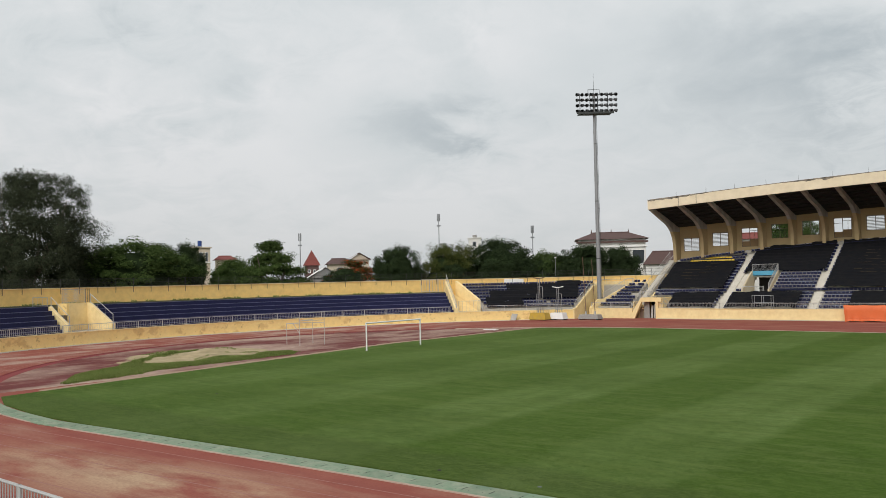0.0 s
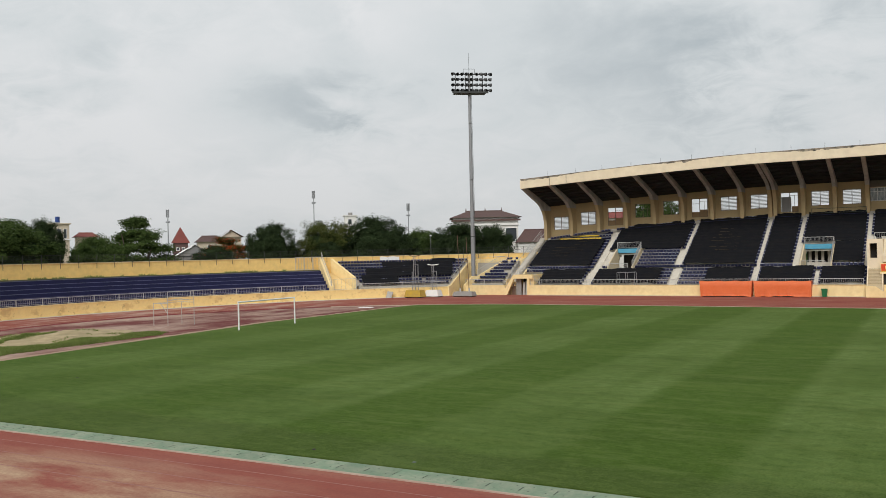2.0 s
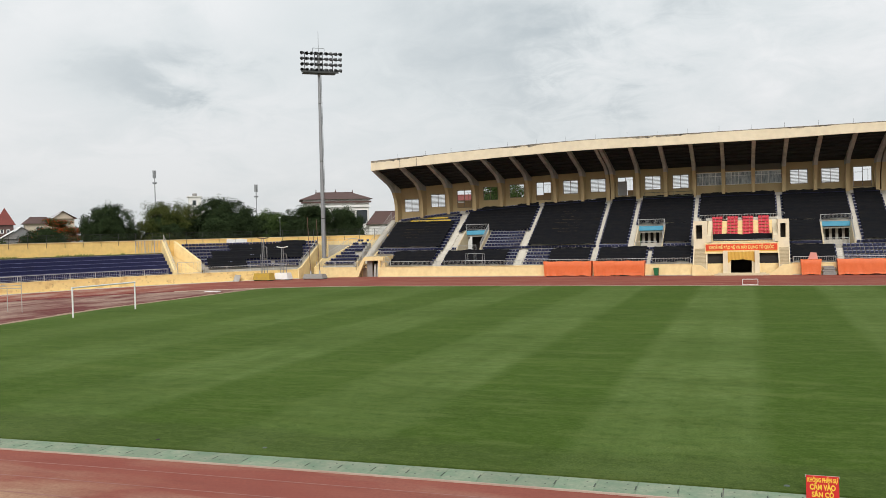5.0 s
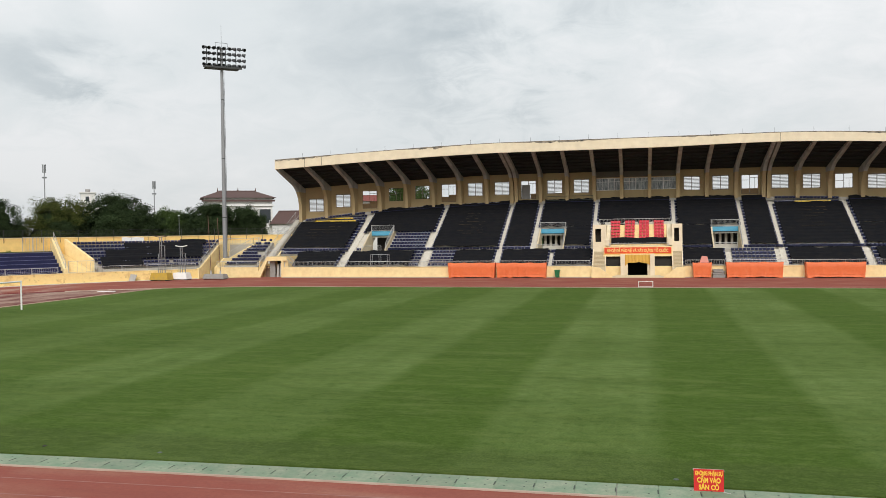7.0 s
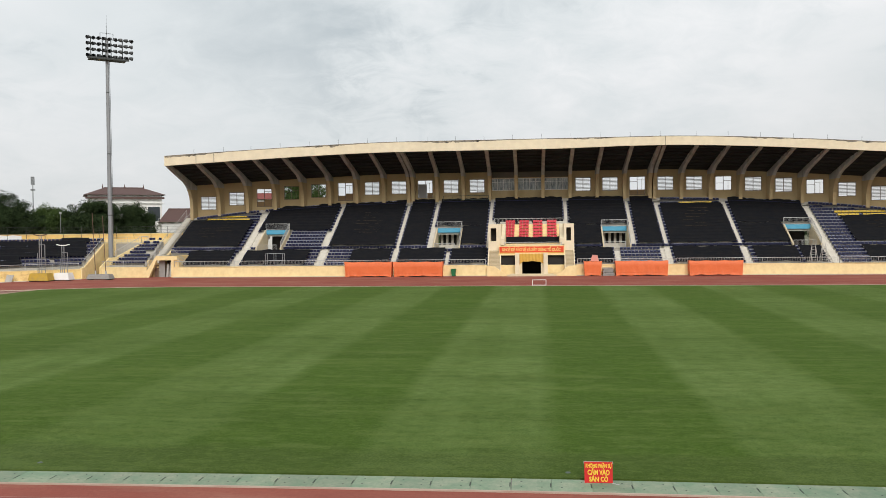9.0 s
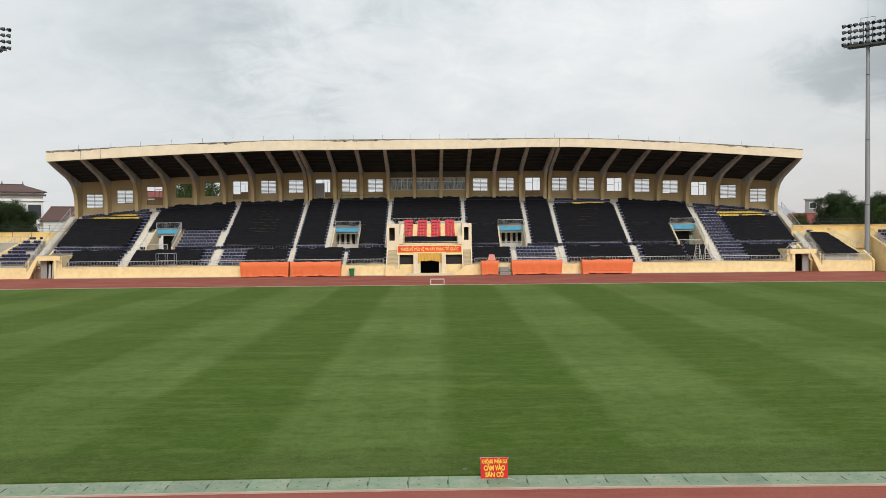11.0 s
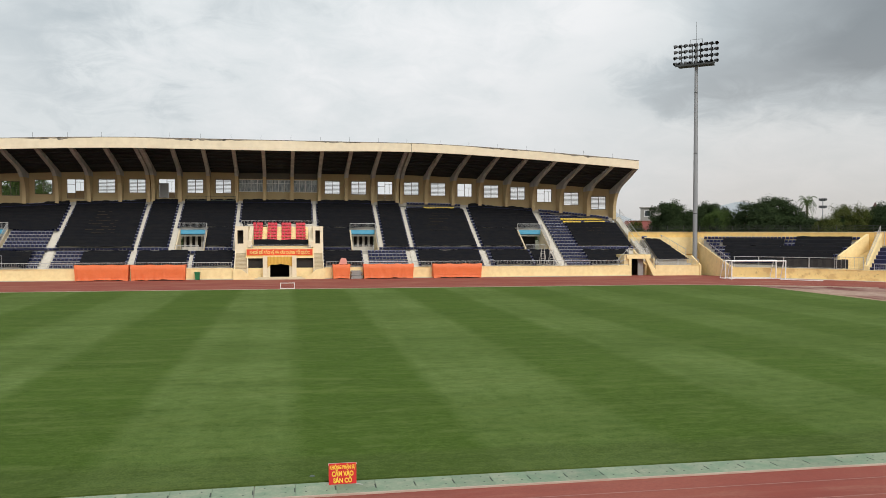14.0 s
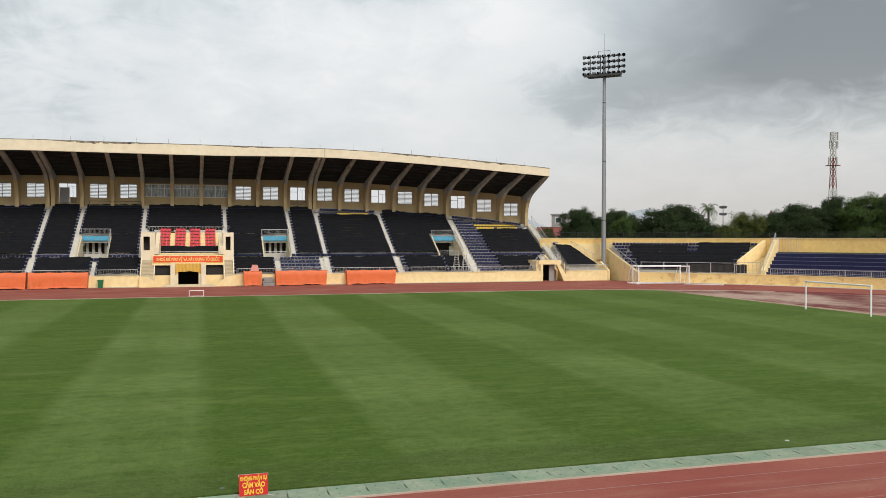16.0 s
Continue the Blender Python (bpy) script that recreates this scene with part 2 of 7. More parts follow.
def dusty(nt, pos, col, blend, noise_at, ramp):
    """Streaks of pale sand lying on the track, thickest in the south-west straight."""
    N, L = nt.nodes.new, nt.links.new
    mp = N("ShaderNodeMapping")
    mp.vector_type = "TEXTURE"
    mp.inputs["Location"].default_value, mp.inputs["Scale"].default_value = (-25.0, 14.8, 0), (13.0, 2.6, 9)
    mp.inputs["Rotation"].default_value = (0, 0, radians(4))
    L(pos, mp.inputs[0])
    ln = N("ShaderNodeVectorMath")
    ln.operation = "LENGTH"
    L(mp.outputs[0], ln.inputs[0])
    near = ramp(ln.outputs["Value"], 1.25, 0.2)
    a = N("ShaderNodeMath")
    a.operation = "MULTIPLY"
    L(near, a.inputs[0]), L(ramp(noise_at(0.55, 7, (0.45, 1, 1)), 0.36, 0.56), a.inputs[1])
    col = blend(a.outputs[0], col, (0.55, 0.40, 0.26), 0.9)
    mw = N("ShaderNodeMapping")
    mw.vector_type = "TEXTURE"
    mw.inputs["Location"].default_value, mw.inputs["Scale"].default_value = (-80.0, 58.0, 0), (14.0, 44.0, 30)
    L(pos, mw.inputs[0])
    lw = N("ShaderNodeVectorMath")
    lw.operation = "LENGTH"
    L(mw.outputs[0], lw.inputs[0])
    b = N("ShaderNodeMath")
    b.operation = "MULTIPLY"
    L(ramp(lw.outputs["Value"], 1.2, 0.7), b.inputs[0]), L(ramp(noise_at(0.35, 8, (1, 0.4, 1)), 0.46, 0.64), b.inputs[1])
    col = blend(b.outputs[0], col, (0.55, 0.43, 0.35), 0.82)
    col = blend(ramp(noise_at(0.5, 8, (0.22, 1, 1)), 0.53, 0.72), col, (0.45, 0.29, 0.21), 0.5)
    return blend(ramp(noise_at(1.1, 6, (0.15, 1, 1)), 0.5, 0.75), col, (0.19, 0.055, 0.048), 0.4)


def worn_d(nt, pos, col, blend, noise_at, ramp):
    """Whitish dust in long drifts over old red paving."""
    col = blend(ramp(noise_at(0.16, 7, (1, 0.45, 1)), 0.41, 0.60), col, (0.52, 0.39, 0.31), 0.88)
    return blend(ramp(noise_at(0.7, 6, (1, 0.3, 1)), 0.52, 0.7), col, (0.42, 0.28, 0.22), 0.55)


def peeling(nt, pos, col, blend, noise_at, ramp):
    """Ragged brown patches where the paint has come away."""
    col = blend(ramp(noise_at(0.55, 8, (1, 1, 1.3)), 0.54, 0.62), col, (0.66, 0.41, 0.165), 0.6)
    return blend(ramp(noise_at(1.9, 7), 0.60, 0.66), col, (0.40, 0.25, 0.11), 0.5)


M = {}
M["grass"] = material("mown_grass", (0.051, 0.107, 0.009), 0.9, stripes=mown, fine=(0.028, 0.057, 0.010), fine_scale=16,
                      fine_amount=0.55, bump=0.4, bump_scale=60, spec=0.02)
bs = M["grass"].node_tree.nodes["Principled BSDF"]
bs.inputs["Sheen Weight"].default_value, bs.inputs["Sheen Roughness"].default_value = 0.05, 0.3
bs.inputs["Sheen Tint"].default_value = (0.85, 0.95, 0.5, 1)
M["track"] = material("red_running_track", (0.285, 0.078, 0.060), 0.85, second=(0.36, 0.138, 0.10), scale=0.2, amount=0.8, stripes=dusty,
                      fine=(0.2, 0.065, 0.055), fine_scale=9, fine_amount=0.35, bump=0.3, bump_scale=80, spec=0.08)
M["track_old"] = material("faded_track", (0.150, 0.040, 0.040), 0.85, second=(0.19, 0.06, 0.055), scale=0.3, amount=0.8, stripes=worn_d,
                          fine=(0.13, 0.055, 0.05), fine_scale=1.6, fine_amount=0.4, bump=0.3, bump_scale=60, spec=0.08)
M["dust"] = material("pale_dust", (0.37, 0.27, 0.185), 0.95, second=(0.27, 0.15, 0.105), scale=0.8, amount=0.8, fine=(0.5, 0.36, 0.26),
                     fine_scale=7, fine_amount=0.4)
M["sand"] = material("pale_sand", (0.47, 0.37, 0.225), 0.95, second=(0.26, 0.22, 0.11), scale=1.1, amount=0.85, bump=0.6, bump_scale=12)
M["green_paint"] = material("green_painted_concrete", (0.19, 0.285, 0.185), 0.88, second=(0.35, 0.37, 0.27), scale=1.6, amount=0.9,
                            fine=(0.12, 0.19, 0.14), fine_scale=12, fine_amount=0.4, vary=0.1, bump=0.2)
M["kerb_line"] = material("pale_kerb_edge", (0.52, 0.43, 0.35), 0.85, second=(0.36, 0.22, 0.17), scale=0.8, amount=0.7)
M["kerb_red"] = material("crimson_kerb_paint", (0.30, 0.030, 0.034), 0.8, second=(0.28, 0.06, 0.05), scale=1.0)
M["line"] = material("white_line_paint", (0.36, 0.18, 0.15), 0.8, second=(0.27, 0.09, 0.072), scale=2.0, amount=0.7)
M["cream"] = material("cream_wall_paint", (0.95, 0.77, 0.41), 0.8, second=(0.87, 0.66, 0.33), scale=0.6, amount=0.6, streak=True,
                      fine=(0.48, 0.32, 0.15), fine_scale=1.5, fine_amount=0.24, bump=0.15, bump_scale=14)
M["cream_stained"] = material("stained_cream_wall_paint", (0.97, 0.74, 0.32), 0.85, second=(0.93, 0.66, 0.25), scale=0.4, amount=0.7, stripes=peeling,
                              fine=(0.6, 0.44, 0.24), fine_scale=3, fine_amount=0.2, bump=0.15, bump_scale=14)
M["stair_beige"] = material("beige_stair_concrete", (0.68, 0.58, 0.40), 0.9, second=(0.58, 0.48, 0.32), scale=1.2, amount=0.6)
M["tread"] = material("worn_beige_tread", (0.50, 0.41, 0.27), 0.9, second=(0.4, 0.32, 0.2), scale=2.5)
# the cream paint again, darkened by the shade under the stand roof
M["peach"] = material("faded_peach_wall_paint", (0.54, 0.415, 0.225), 0.85, second=(0.46, 0.345, 0.18), scale=0.6, amount=0.6, streak=True,
                      fine=(0.42, 0.32, 0.2), fine_scale=2.2, fine_amount=0.2)
M["smoked"] = material("dull_brown_panel", (0.11, 0.09, 0.06), 0.5, second=(0.15, 0.125, 0.09), scale=0.8)
M["ochre"] = material("ochre_wall_paint", (0.95, 0.665, 0.24), 0.85, second=(0.88, 0.59, 0.20), scale=0.5, amount=0.6, streak=True,
                      fine=(0.33, 0.24, 0.12), fine_scale=1.6, fine_amount=0.2, bump=0.15, bump_scale=14)
M["fascia"] = material("pale_cream_fascia_paint", (0.85, 0.745, 0.55), 0.8, second=(0.77, 0.655, 0.46), scale=0.5, amount=0.6,
                       streak=True, fine=(0.34, 0.28, 0.19), fine_scale=1.0, fine_amount=0.2)
M["beam"] = material("weathered_grey_concrete", (0.52, 0.515, 0.475), 0.85, second=(0.25, 0.25, 0.235), scale=0.9, amount=0.8, streak=True,
                     fine=(0.5, 0.46, 0.4), fine_scale=5, fine_amount=0.25)
M["grime"] = material("grimy_roof_edge", (0.40, 0.35, 0.27), 0.9, second=(0.03, 0.028, 0.025), scale=1.4, amount=1.0)
M["stair"] = material("pale_stair_concrete", (0.70, 0.665, 0.59), 0.9, second=(0.56, 0.52, 0.45), scale=1.2, amount=0.6, fine=(0.4, 0.37, 0.32), fine_scale=8, fine_amount=0.25)
M["track_dark"] = material("dark_red_drain_strip", (0.23, 0.028, 0.032), 0.85, second=(0.25, 0.06, 0.05), scale=0.8)
M["netted"] = material("seats_under_netting", (0.070, 0.052, 0.024), 0.9, second=(0.035, 0.028, 0.018), scale=1.5)
M["pink"] = material("faded_pink_cloth", (0.72, 0.33, 0.27), 0.8, second=(0.62, 0.28, 0.24), scale=2)
M["concrete"] = material("pale_concrete", (0.50, 0.47, 0.41), 0.9, second=(0.36, 0.33, 0.29), scale=1.2, amount=0.6,
                         fine=(0.25, 0.23, 0.2), fine_scale=8, fine_amount=0.25, bump=0.2)
# near-black so that lining and purlins hold the shade under the roof
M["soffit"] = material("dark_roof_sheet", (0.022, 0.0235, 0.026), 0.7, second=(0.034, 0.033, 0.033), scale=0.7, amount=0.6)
M["roof_sheet"] = material("grey_roof_sheet", (0.25, 0.25, 0.25), 0.6, second=(0.3, 0.25, 0.2), scale=0.5)
M["net"] = material("black_shade_net", (0.010, 0.0112, 0.0145), 0.95, second=(0.019, 0.018, 0.018), scale=1.1, amount=0.8,
                    fine=(0.01, 0.01, 0.012), fine_scale=25, fine_amount=0.5, bump=0.5, bump_scale=9, spec=0.08)
M["seat_blue"] = material("faded_blue_plastic", (0.008, 0.011, 0.044), 0.6, second=(0.016, 0.020, 0.064), scale=1.5, amount=0.6, spec=0.25)
M["net_grey"] = material("faded_dark_net", (0.045, 0.045, 0.045), 0.9, second=(0.07, 0.068, 0.062), scale=2.5, amount=0.8, spec=0.05)
# pale colour stands for sky reflected along the seat backs
M["seat_rim"] = material("bleached_seat_rim", (0.50, 0.52, 0.64), 0.5, second=(0.12, 0.13, 0.26), scale=2.5, amount=0.9)
M["door_brown"] = material("brown_door_paint", (0.30, 0.20, 0.10), 0.7, second=(0.24, 0.16, 0.08), scale=2)
M["door_grey"] = material("grey_door_paint", (0.34, 0.34, 0.33), 0.6, second=(0.28, 0.28, 0.27), scale=1.5)
M["seat_red"] = material("red_plastic", (0.62, 0.025, 0.05), 0.45, second=(0.52, 0.04, 0.06), scale=2, amount=0.6)
M["seat_yellow"] = material("yellow_plastic", (0.75, 0.52, 0.04), 0.45, second=(0.6, 0.42, 0.05), scale=2, amount=0.6)
M["bench"] = material("navy_painted_bench", (0.010, 0.013, 0.062), 0.6, second=(0.017, 0.020, 0.086), scale=0.7, amount=0.8,
                      fine=(0.010, 0.010, 0.035), fine_scale=6, fine_amount=0.4)
M["nosing"] = material("worn_bench_edge", (0.16, 0.17, 0.29), 0.7, second=(0.06, 0.065, 0.16), scale=1.5, amount=0.8)
M["steel"] = material("galvanised_steel", (0.52, 0.52, 0.51), 0.5, 0.15, second=(0.42, 0.41, 0.4), scale=2.0)
M["pole"] = material("grey_pole_steel", (0.30, 0.31, 0.32), 0.55, 0.3, second=(0.24, 0.25, 0.26), scale=0.6, streak=True)
M["dark_steel"] = material("dark_steel", (0.06, 0.065, 0.065), 0.55, 0.4, second=(0.1, 0.1, 0.09), scale=2.0)
M["lamp_grey"] = material("grey_lamp_casing", (0.075, 0.08, 0.085), 0.5, 0.2, second=(0.11, 0.11, 0.11), scale=3)
M["lamp_glass"] = material("pale_lamp_glass", (0.22, 0.25, 0.26), 0.15, second=(0.3, 0.33, 0.34), scale=3, spec=0.6)
M["rail_green"] = material("dull_green_steel", (0.07, 0.10, 0.08), 0.6, 0.1, second=(0.12, 0.14, 0.11), scale=2)
M["rust"] = material("rusty_steel", (0.16, 0.09, 0.06), 0.8, 0.2, second=(0.25, 0.2, 0.16), scale=3.0)
M["white"] = material("white_paint", (0.88, 0.88, 0.86), 0.5, second=(0.78, 0.77, 0.74), scale=1.5, amount=0.5)
M["louvre"] = material("pale_louvre_paint", (0.50, 0.49, 0.46), 0.6, second=(0.38, 0.35, 0.32), scale=1.2, amount=0.6)
M["frame_brown"] = material("brown_window_frame", (0.16, 0.12, 0.08), 0.6, second=(0.22, 0.17, 0.12), scale=3)
M["orange"] = material("orange_tarpaulin", (0.78, 0.168, 0.048), 0.55, second=(0.68, 0.138, 0.04), scale=1.2, amount=0.7,
                       fine=(0.85, 0.24, 0.1), fine_scale=4, fine_amount=0.3, bump=0.3, bump_scale=5)
M["banner_red"] = material("red_banner_cloth", (0.78, 0.085, 0.03), 0.7, second=(0.68, 0.07, 0.028), scale=2)
M["gold"] = material("yellow_lettering", (0.85, 0.58, 0.06), 0.6)
M["letter_cream"] = material("pale_yellow_lettering", (0.86, 0.60, 0.20), 0.6)
M["gold_cloth"] = material("yellow_valance_cloth", (0.70, 0.42, 0.08), 0.75, second=(0.55, 0.3, 0.06), scale=3)
M["sign_red"] = material("red_sign_paint", (0.62, 0.02, 0.02), 0.45, second=(0.52, 0.025, 0.02), scale=3)
M["blue_beam"] = material("sky_blue_paint", (0.075, 0.33, 0.50), 0.6, second=(0.15, 0.41, 0.55), scale=1.5)
# near-black standing for unlit interiors; also black wheels and pegs
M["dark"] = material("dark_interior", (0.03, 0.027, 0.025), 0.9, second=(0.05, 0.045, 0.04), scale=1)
M["ground"] = material("earth_and_weeds", (0.13, 0.12, 0.075), 0.95, second=(0.07, 0.10, 0.035), scale=0.15, amount=0.9,
                       fine=(0.2, 0.17, 0.12), fine_scale=1.5, fine_amount=0.4)
M["bark"] = material("grey_brown_bark", (0.11, 0.085, 0.065), 0.9, second=(0.18, 0.15, 0.12), scale=3, streak=True)
M["leaf_dark"] = leaf_material("dark_leaves", (0.024, 0.040, 0.020), (0.066, 0.096, 0.040))
M["leaf_mid"] = leaf_material("green_leaves", (0.040, 0.070, 0.021), (0.112, 0.162, 0.050))
M["leaf_yellow"] = leaf_material("yellow_green_leaves", (0.05, 0.075, 0.02), (0.14, 0.15, 0.045))
M["leaf_flame"] = leaf_material("flowering_leaves", (0.03, 0.06, 0.016), (0.085, 0.11, 0.035), (0.62, 0.085, 0.03))
M["leaf_needle"] = leaf_material("grey_green_needles", (0.036, 0.046, 0.028), (0.085, 0.10, 0.060))
# for the hull inside crowns: the leaves' inner shade is in this colour
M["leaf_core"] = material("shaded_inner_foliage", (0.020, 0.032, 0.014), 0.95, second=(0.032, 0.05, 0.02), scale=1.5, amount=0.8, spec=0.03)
M["weed"] = leaf_material("weeds", (0.12, 0.175, 0.045), (0.31, 0.36, 0.12))
M["house_white"] = material("white_house_wall", (0.80, 0.79, 0.76), 0.8, second=(0.55, 0.54, 0.5), scale=0.4, streak=True)
M["house_cream"] = material("cream_house_wall", (0.62, 0.54, 0.42), 0.8, second=(0.5, 0.43, 0.34), scale=0.4, streak=True)
M["tile_red"] = material("red_roof_tiles", (0.24, 0.062, 0.05), 0.8, second=(0.16, 0.05, 0.045), scale=1.5, fine=(0.14, 0.05, 0.04), fine_scale=4)
M["tile_brown"] = material("brown_roof_tiles", (0.11, 0.062, 0.055), 0.8, second=(0.08, 0.05, 0.045), scale=1.5, fine=(0.15, 0.10, 0.09), fine_scale=4)
M["glass_dark"] = material("dark_window_glass", (0.05, 0.06, 0.07), 0.12, spec=0.6)
# the haze of distance is mixed into the hills' own colour
M["hill"] = material("hazy_hill", (0.40, 0.44, 0.47), 1.0, second=(0.37, 0.41, 0.45), scale=0.01)
M["yellow_block"] = material("yellow_painted_ballast", (0.55, 0.36, 0.04), 0.7, second=(0.4, 0.28, 0.08), scale=2, amount=0.8)
M["grey_block"] = material("grey_concrete_ballast", (0.33, 0.32, 0.30), 0.9, second=(0.22, 0.21, 0.2), scale=3)
M["bin_green"] = material("green_bin_plastic", (0.02, 0.16, 0.06), 0.5)
M["tank_blue"] = material("blue_tank_plastic", (0.03, 0.07, 0.25), 0.5)


M["glass"] = material("pale_curtained_glass", (0.10, 0.13, 0.14), 0.15, second=(0.66, 0.70, 0.70), scale=3.2, amount=0.9, streak=True, spec=0.5)

# ---- building helpers ----
class Geo:
    """Collects vertices and faces for one mesh."""

    def __init__(self):
        self.v, self.f, self.alt = [], [], set()

    def add(self, verts, faces, alt=False):
        """alt: these faces take the mesh's second material."""
        k = len(self.v)
        if alt:
            self.alt.update(range(len(self.f), len(self.f) + len(faces)))
        self.v += [tuple(p) for p in verts]
        self.f += [tuple(i + k for i in q) for q in faces]
        return self

    def box(self, x0, x1, y0, y1, z0, z1, m=None):
        vs = [Vector((x, y, z)) for z in (z0, z1) for x, y in ((x0, y0), (x1, y0), (x1, y1), (x0, y1))]
        if m:
            vs = [m @ p for p in vs]
        return self.add(vs, [(3, 2, 1, 0), (4, 5, 6, 7), (0, 1, 5, 4), (1, 2, 6, 5), (2, 3, 7, 6), (3, 0, 4, 7)])

    def prism(self, poly, a, b, place):
        """poly: 2D points; place(u, v, w) gives the point, with w running from a to b."""
        n = len(poly)
        vs = [place(u, v, a) for u, v in poly] + [place(u, v, b) for u, v in poly]
        fs = [tuple(range(n))[::-1], tuple(range(n, 2 * n))]
        fs += [(i, (i + 1) % n, n + (i + 1) % n, n + i) for i in range(n)]
        return self.add(vs, fs)

    def tube(self, p, q, r, r2=None, n=6, caps=True):
        p, q = Vector(p), Vector(q)
        d = (q - p).normalized()
        s = d.orthogonal().normalized()
        t = d.cross(s)
        r2 = r if r2 is None else r2
        vs = [c + (s * math.cos(a) + t * math.sin(a)) * k for c, k in ((p, r), (q, r2))
              for a in (2 * math.pi * i / n for i in range(n))]
        fs = [(i, (i + 1) % n, n + (i + 1) % n, n + i) for i in range(n)]
        if caps:
            fs += [tuple(range(n))[::-1], tuple(range(n, 2 * n))]
        return self.add(vs, fs)

    def path(self, pts, r, n=6):
        for a, b in zip(pts, pts[1:]):
            self.tube(a, b, r, n=n)
        return self

    def sheet(self, rows):
        """A grid of points, row by row, as quads."""
        k, w = len(self.v), len(rows[0])
        self.v += [tuple(p) for row in rows for p in row]
        self.f += [(k + j * w + i, k + j * w + i + 1, k + (j + 1) * w + i + 1, k + (j + 1) * w + i)
                   for j in range(len(rows) - 1) for i in range(w - 1)]
        return self

    def mesh(self, name, mat, off=(0, 0, 0), smooth=False):
        me = bpy.data.meshes.new(name)
        o = Vector(off)
        me.from_pydata([Vector(p) - o for p in self.v], [], self.f)
        for one in (mat if isinstance(mat, tuple) else (mat,)):
            me.materials.append(M[one])
        for i in self.alt:
            me.polygons[i].material_index = 1
        if smooth:
            me.polygons.foreach_set("use_smooth", [True] * len(me.polygons))
        me.update()
        return me


BASE = {}


def thing(name, label, category, at=(0, 0, 0), group="", kind=""):
    ob = new(name)
    ob.location = at
    BASE[ob] = Vector(at)
    return tagged(ob, label, category, group, kind)


def part(name, geo, mat, parent, label="", kind="", smooth=False):
    ob = new(name, geo.mesh(name, mat, BASE[parent], smooth))
    ob.parent = parent
    BASE[ob] = BASE[parent]
    return tagged(ob, label, kind=kind)


def piece(name, mesh, parent, m):
    """An object on a shared mesh, at the world pose m, under its parent."""
    ob = new(name, mesh)
    ob.parent = parent
    ob.matrix_local = Matrix.Translation(-BASE[parent]) @ m
    BASE[ob] = BASE[parent]
    return ob


def solid(name, geo, mat, label="", category="", group="", kind="", at=(0, 0, 0), smooth=False):
    """A thing that is one mesh."""
    ob = new(name, geo.mesh(name, mat, at, smooth))
    ob.location = at
    BASE[ob] = Vector(at)
    return tagged(ob, label, category, group, kind)


# ---- plan of the stadium ----
CX, CY = -0.82, 57.3           # centre of the pitch
BEND = 42.2                    # from the centre to the middle of each bend
INNER = 36.5                   # radius of the inner kerb
PITCH_X = 52.9                 # half length of the turf
OX = {-1: -26.0, 1: 24.4}      # middle of each end's curved stand
RW = {-1: 64.5, 1: 61.4}       # radius of its front wall
SX = -2.1                      # middle of the main stand
FRONT = 112.6                  # its front wall
HALF = 53.1                    # half its length


def near_swing(x):
    u = max(0.0, 2.0 - x)
    return 0.0069 * min(u, 41.5) ** 1.5 - 0.07 * max(0.0, min(26.0, u - 41.5))


def goal_edge(side, y):
    """Where the turf ends behind each goal."""
    return -51.0 - 0.147 * max(0.0, min(40.0, y - 21.0)) if side < 0 else 53.2


def askew(x, y):
    """The near kerb swings out towards its west end, the far one is slightly bowed, the west bend flattened."""
    w = min(1.0, abs(CY - y) / 34.0)
    u = x
    if x < CX - BEND:
        x = CX - BEND + (x - CX + BEND) * 0.965
    if y > CY:
        return x, y - (1.1 + 0.0006 * min(55.0, abs(u)) ** 2) * w
    return x, y + (0.08 - near_swing(u)) * w


def oval(r, n=40):
    """The ring of points r metres outside the inner kerb."""
    pts = []
    for s in (1, -1):
        for i in range(n + 1):
            a = math.pi * i / n - math.pi / 2
            pts.append(askew(CX + s * (BEND + (INNER + r) * math.cos(a)), CY + s * (INNER + r) * math.sin(a)))
    return pts + [askew(x, CY - INNER - r) for x in range(-41, 4, 4)]


def bend_point(side, deg, r, z=0.0):
    """A point at an end: deg from the long axis towards the main stand, r metres behind the front wall."""
    a, R = radians(deg), RW[side] + r
    return Vector((OX[side] + side * R * math.cos(a), CY + R * math.sin(a), z))


def arc_box(geo, side, d0, d1, r0, r1, z0, z1, step=1.5):
    n = max(1, int(abs(d1 - d0) / step + 0.999))
    rows = []
    for i in range(n + 1):
        d = d0 + (d1 - d0) * i / n
        rows.append([bend_point(side, d, r, z) for r, z in ((r0, z0), (r0, z1), (r1, z1), (r1, z0), (r0, z0))])
    geo.sheet(rows)
    geo.add(rows[0][:4], [(0, 1, 2, 3)])
    geo.add(rows[-1][:4], [(3, 2, 1, 0)])
    return geo


# ---- ground, track, turf ----
g = Geo()
g.sheet([[(x, y, -0.06) for x in (-3000, -300, 300, 3000)] for y in (-3000, -200, 300, 3000)])
solid("ground", g, "ground", "earth and weeds around the stadium", "ground", kind="structure")

g = Geo()
outer = []
for s in (1, -1):
    for i in range(41):
        a = math.pi * i / 40 - math.pi / 2
        outer.append((CX + s * (34 + 60.5 * math.cos(a)), CY + s * 60.5 * math.sin(a)))
g.add([(x, y, -0.012) for x, y in outer], [tuple(range(len(outer)))])
solid("track", g, "track", "red running track with worn pale patches", "running track", kind="structure")

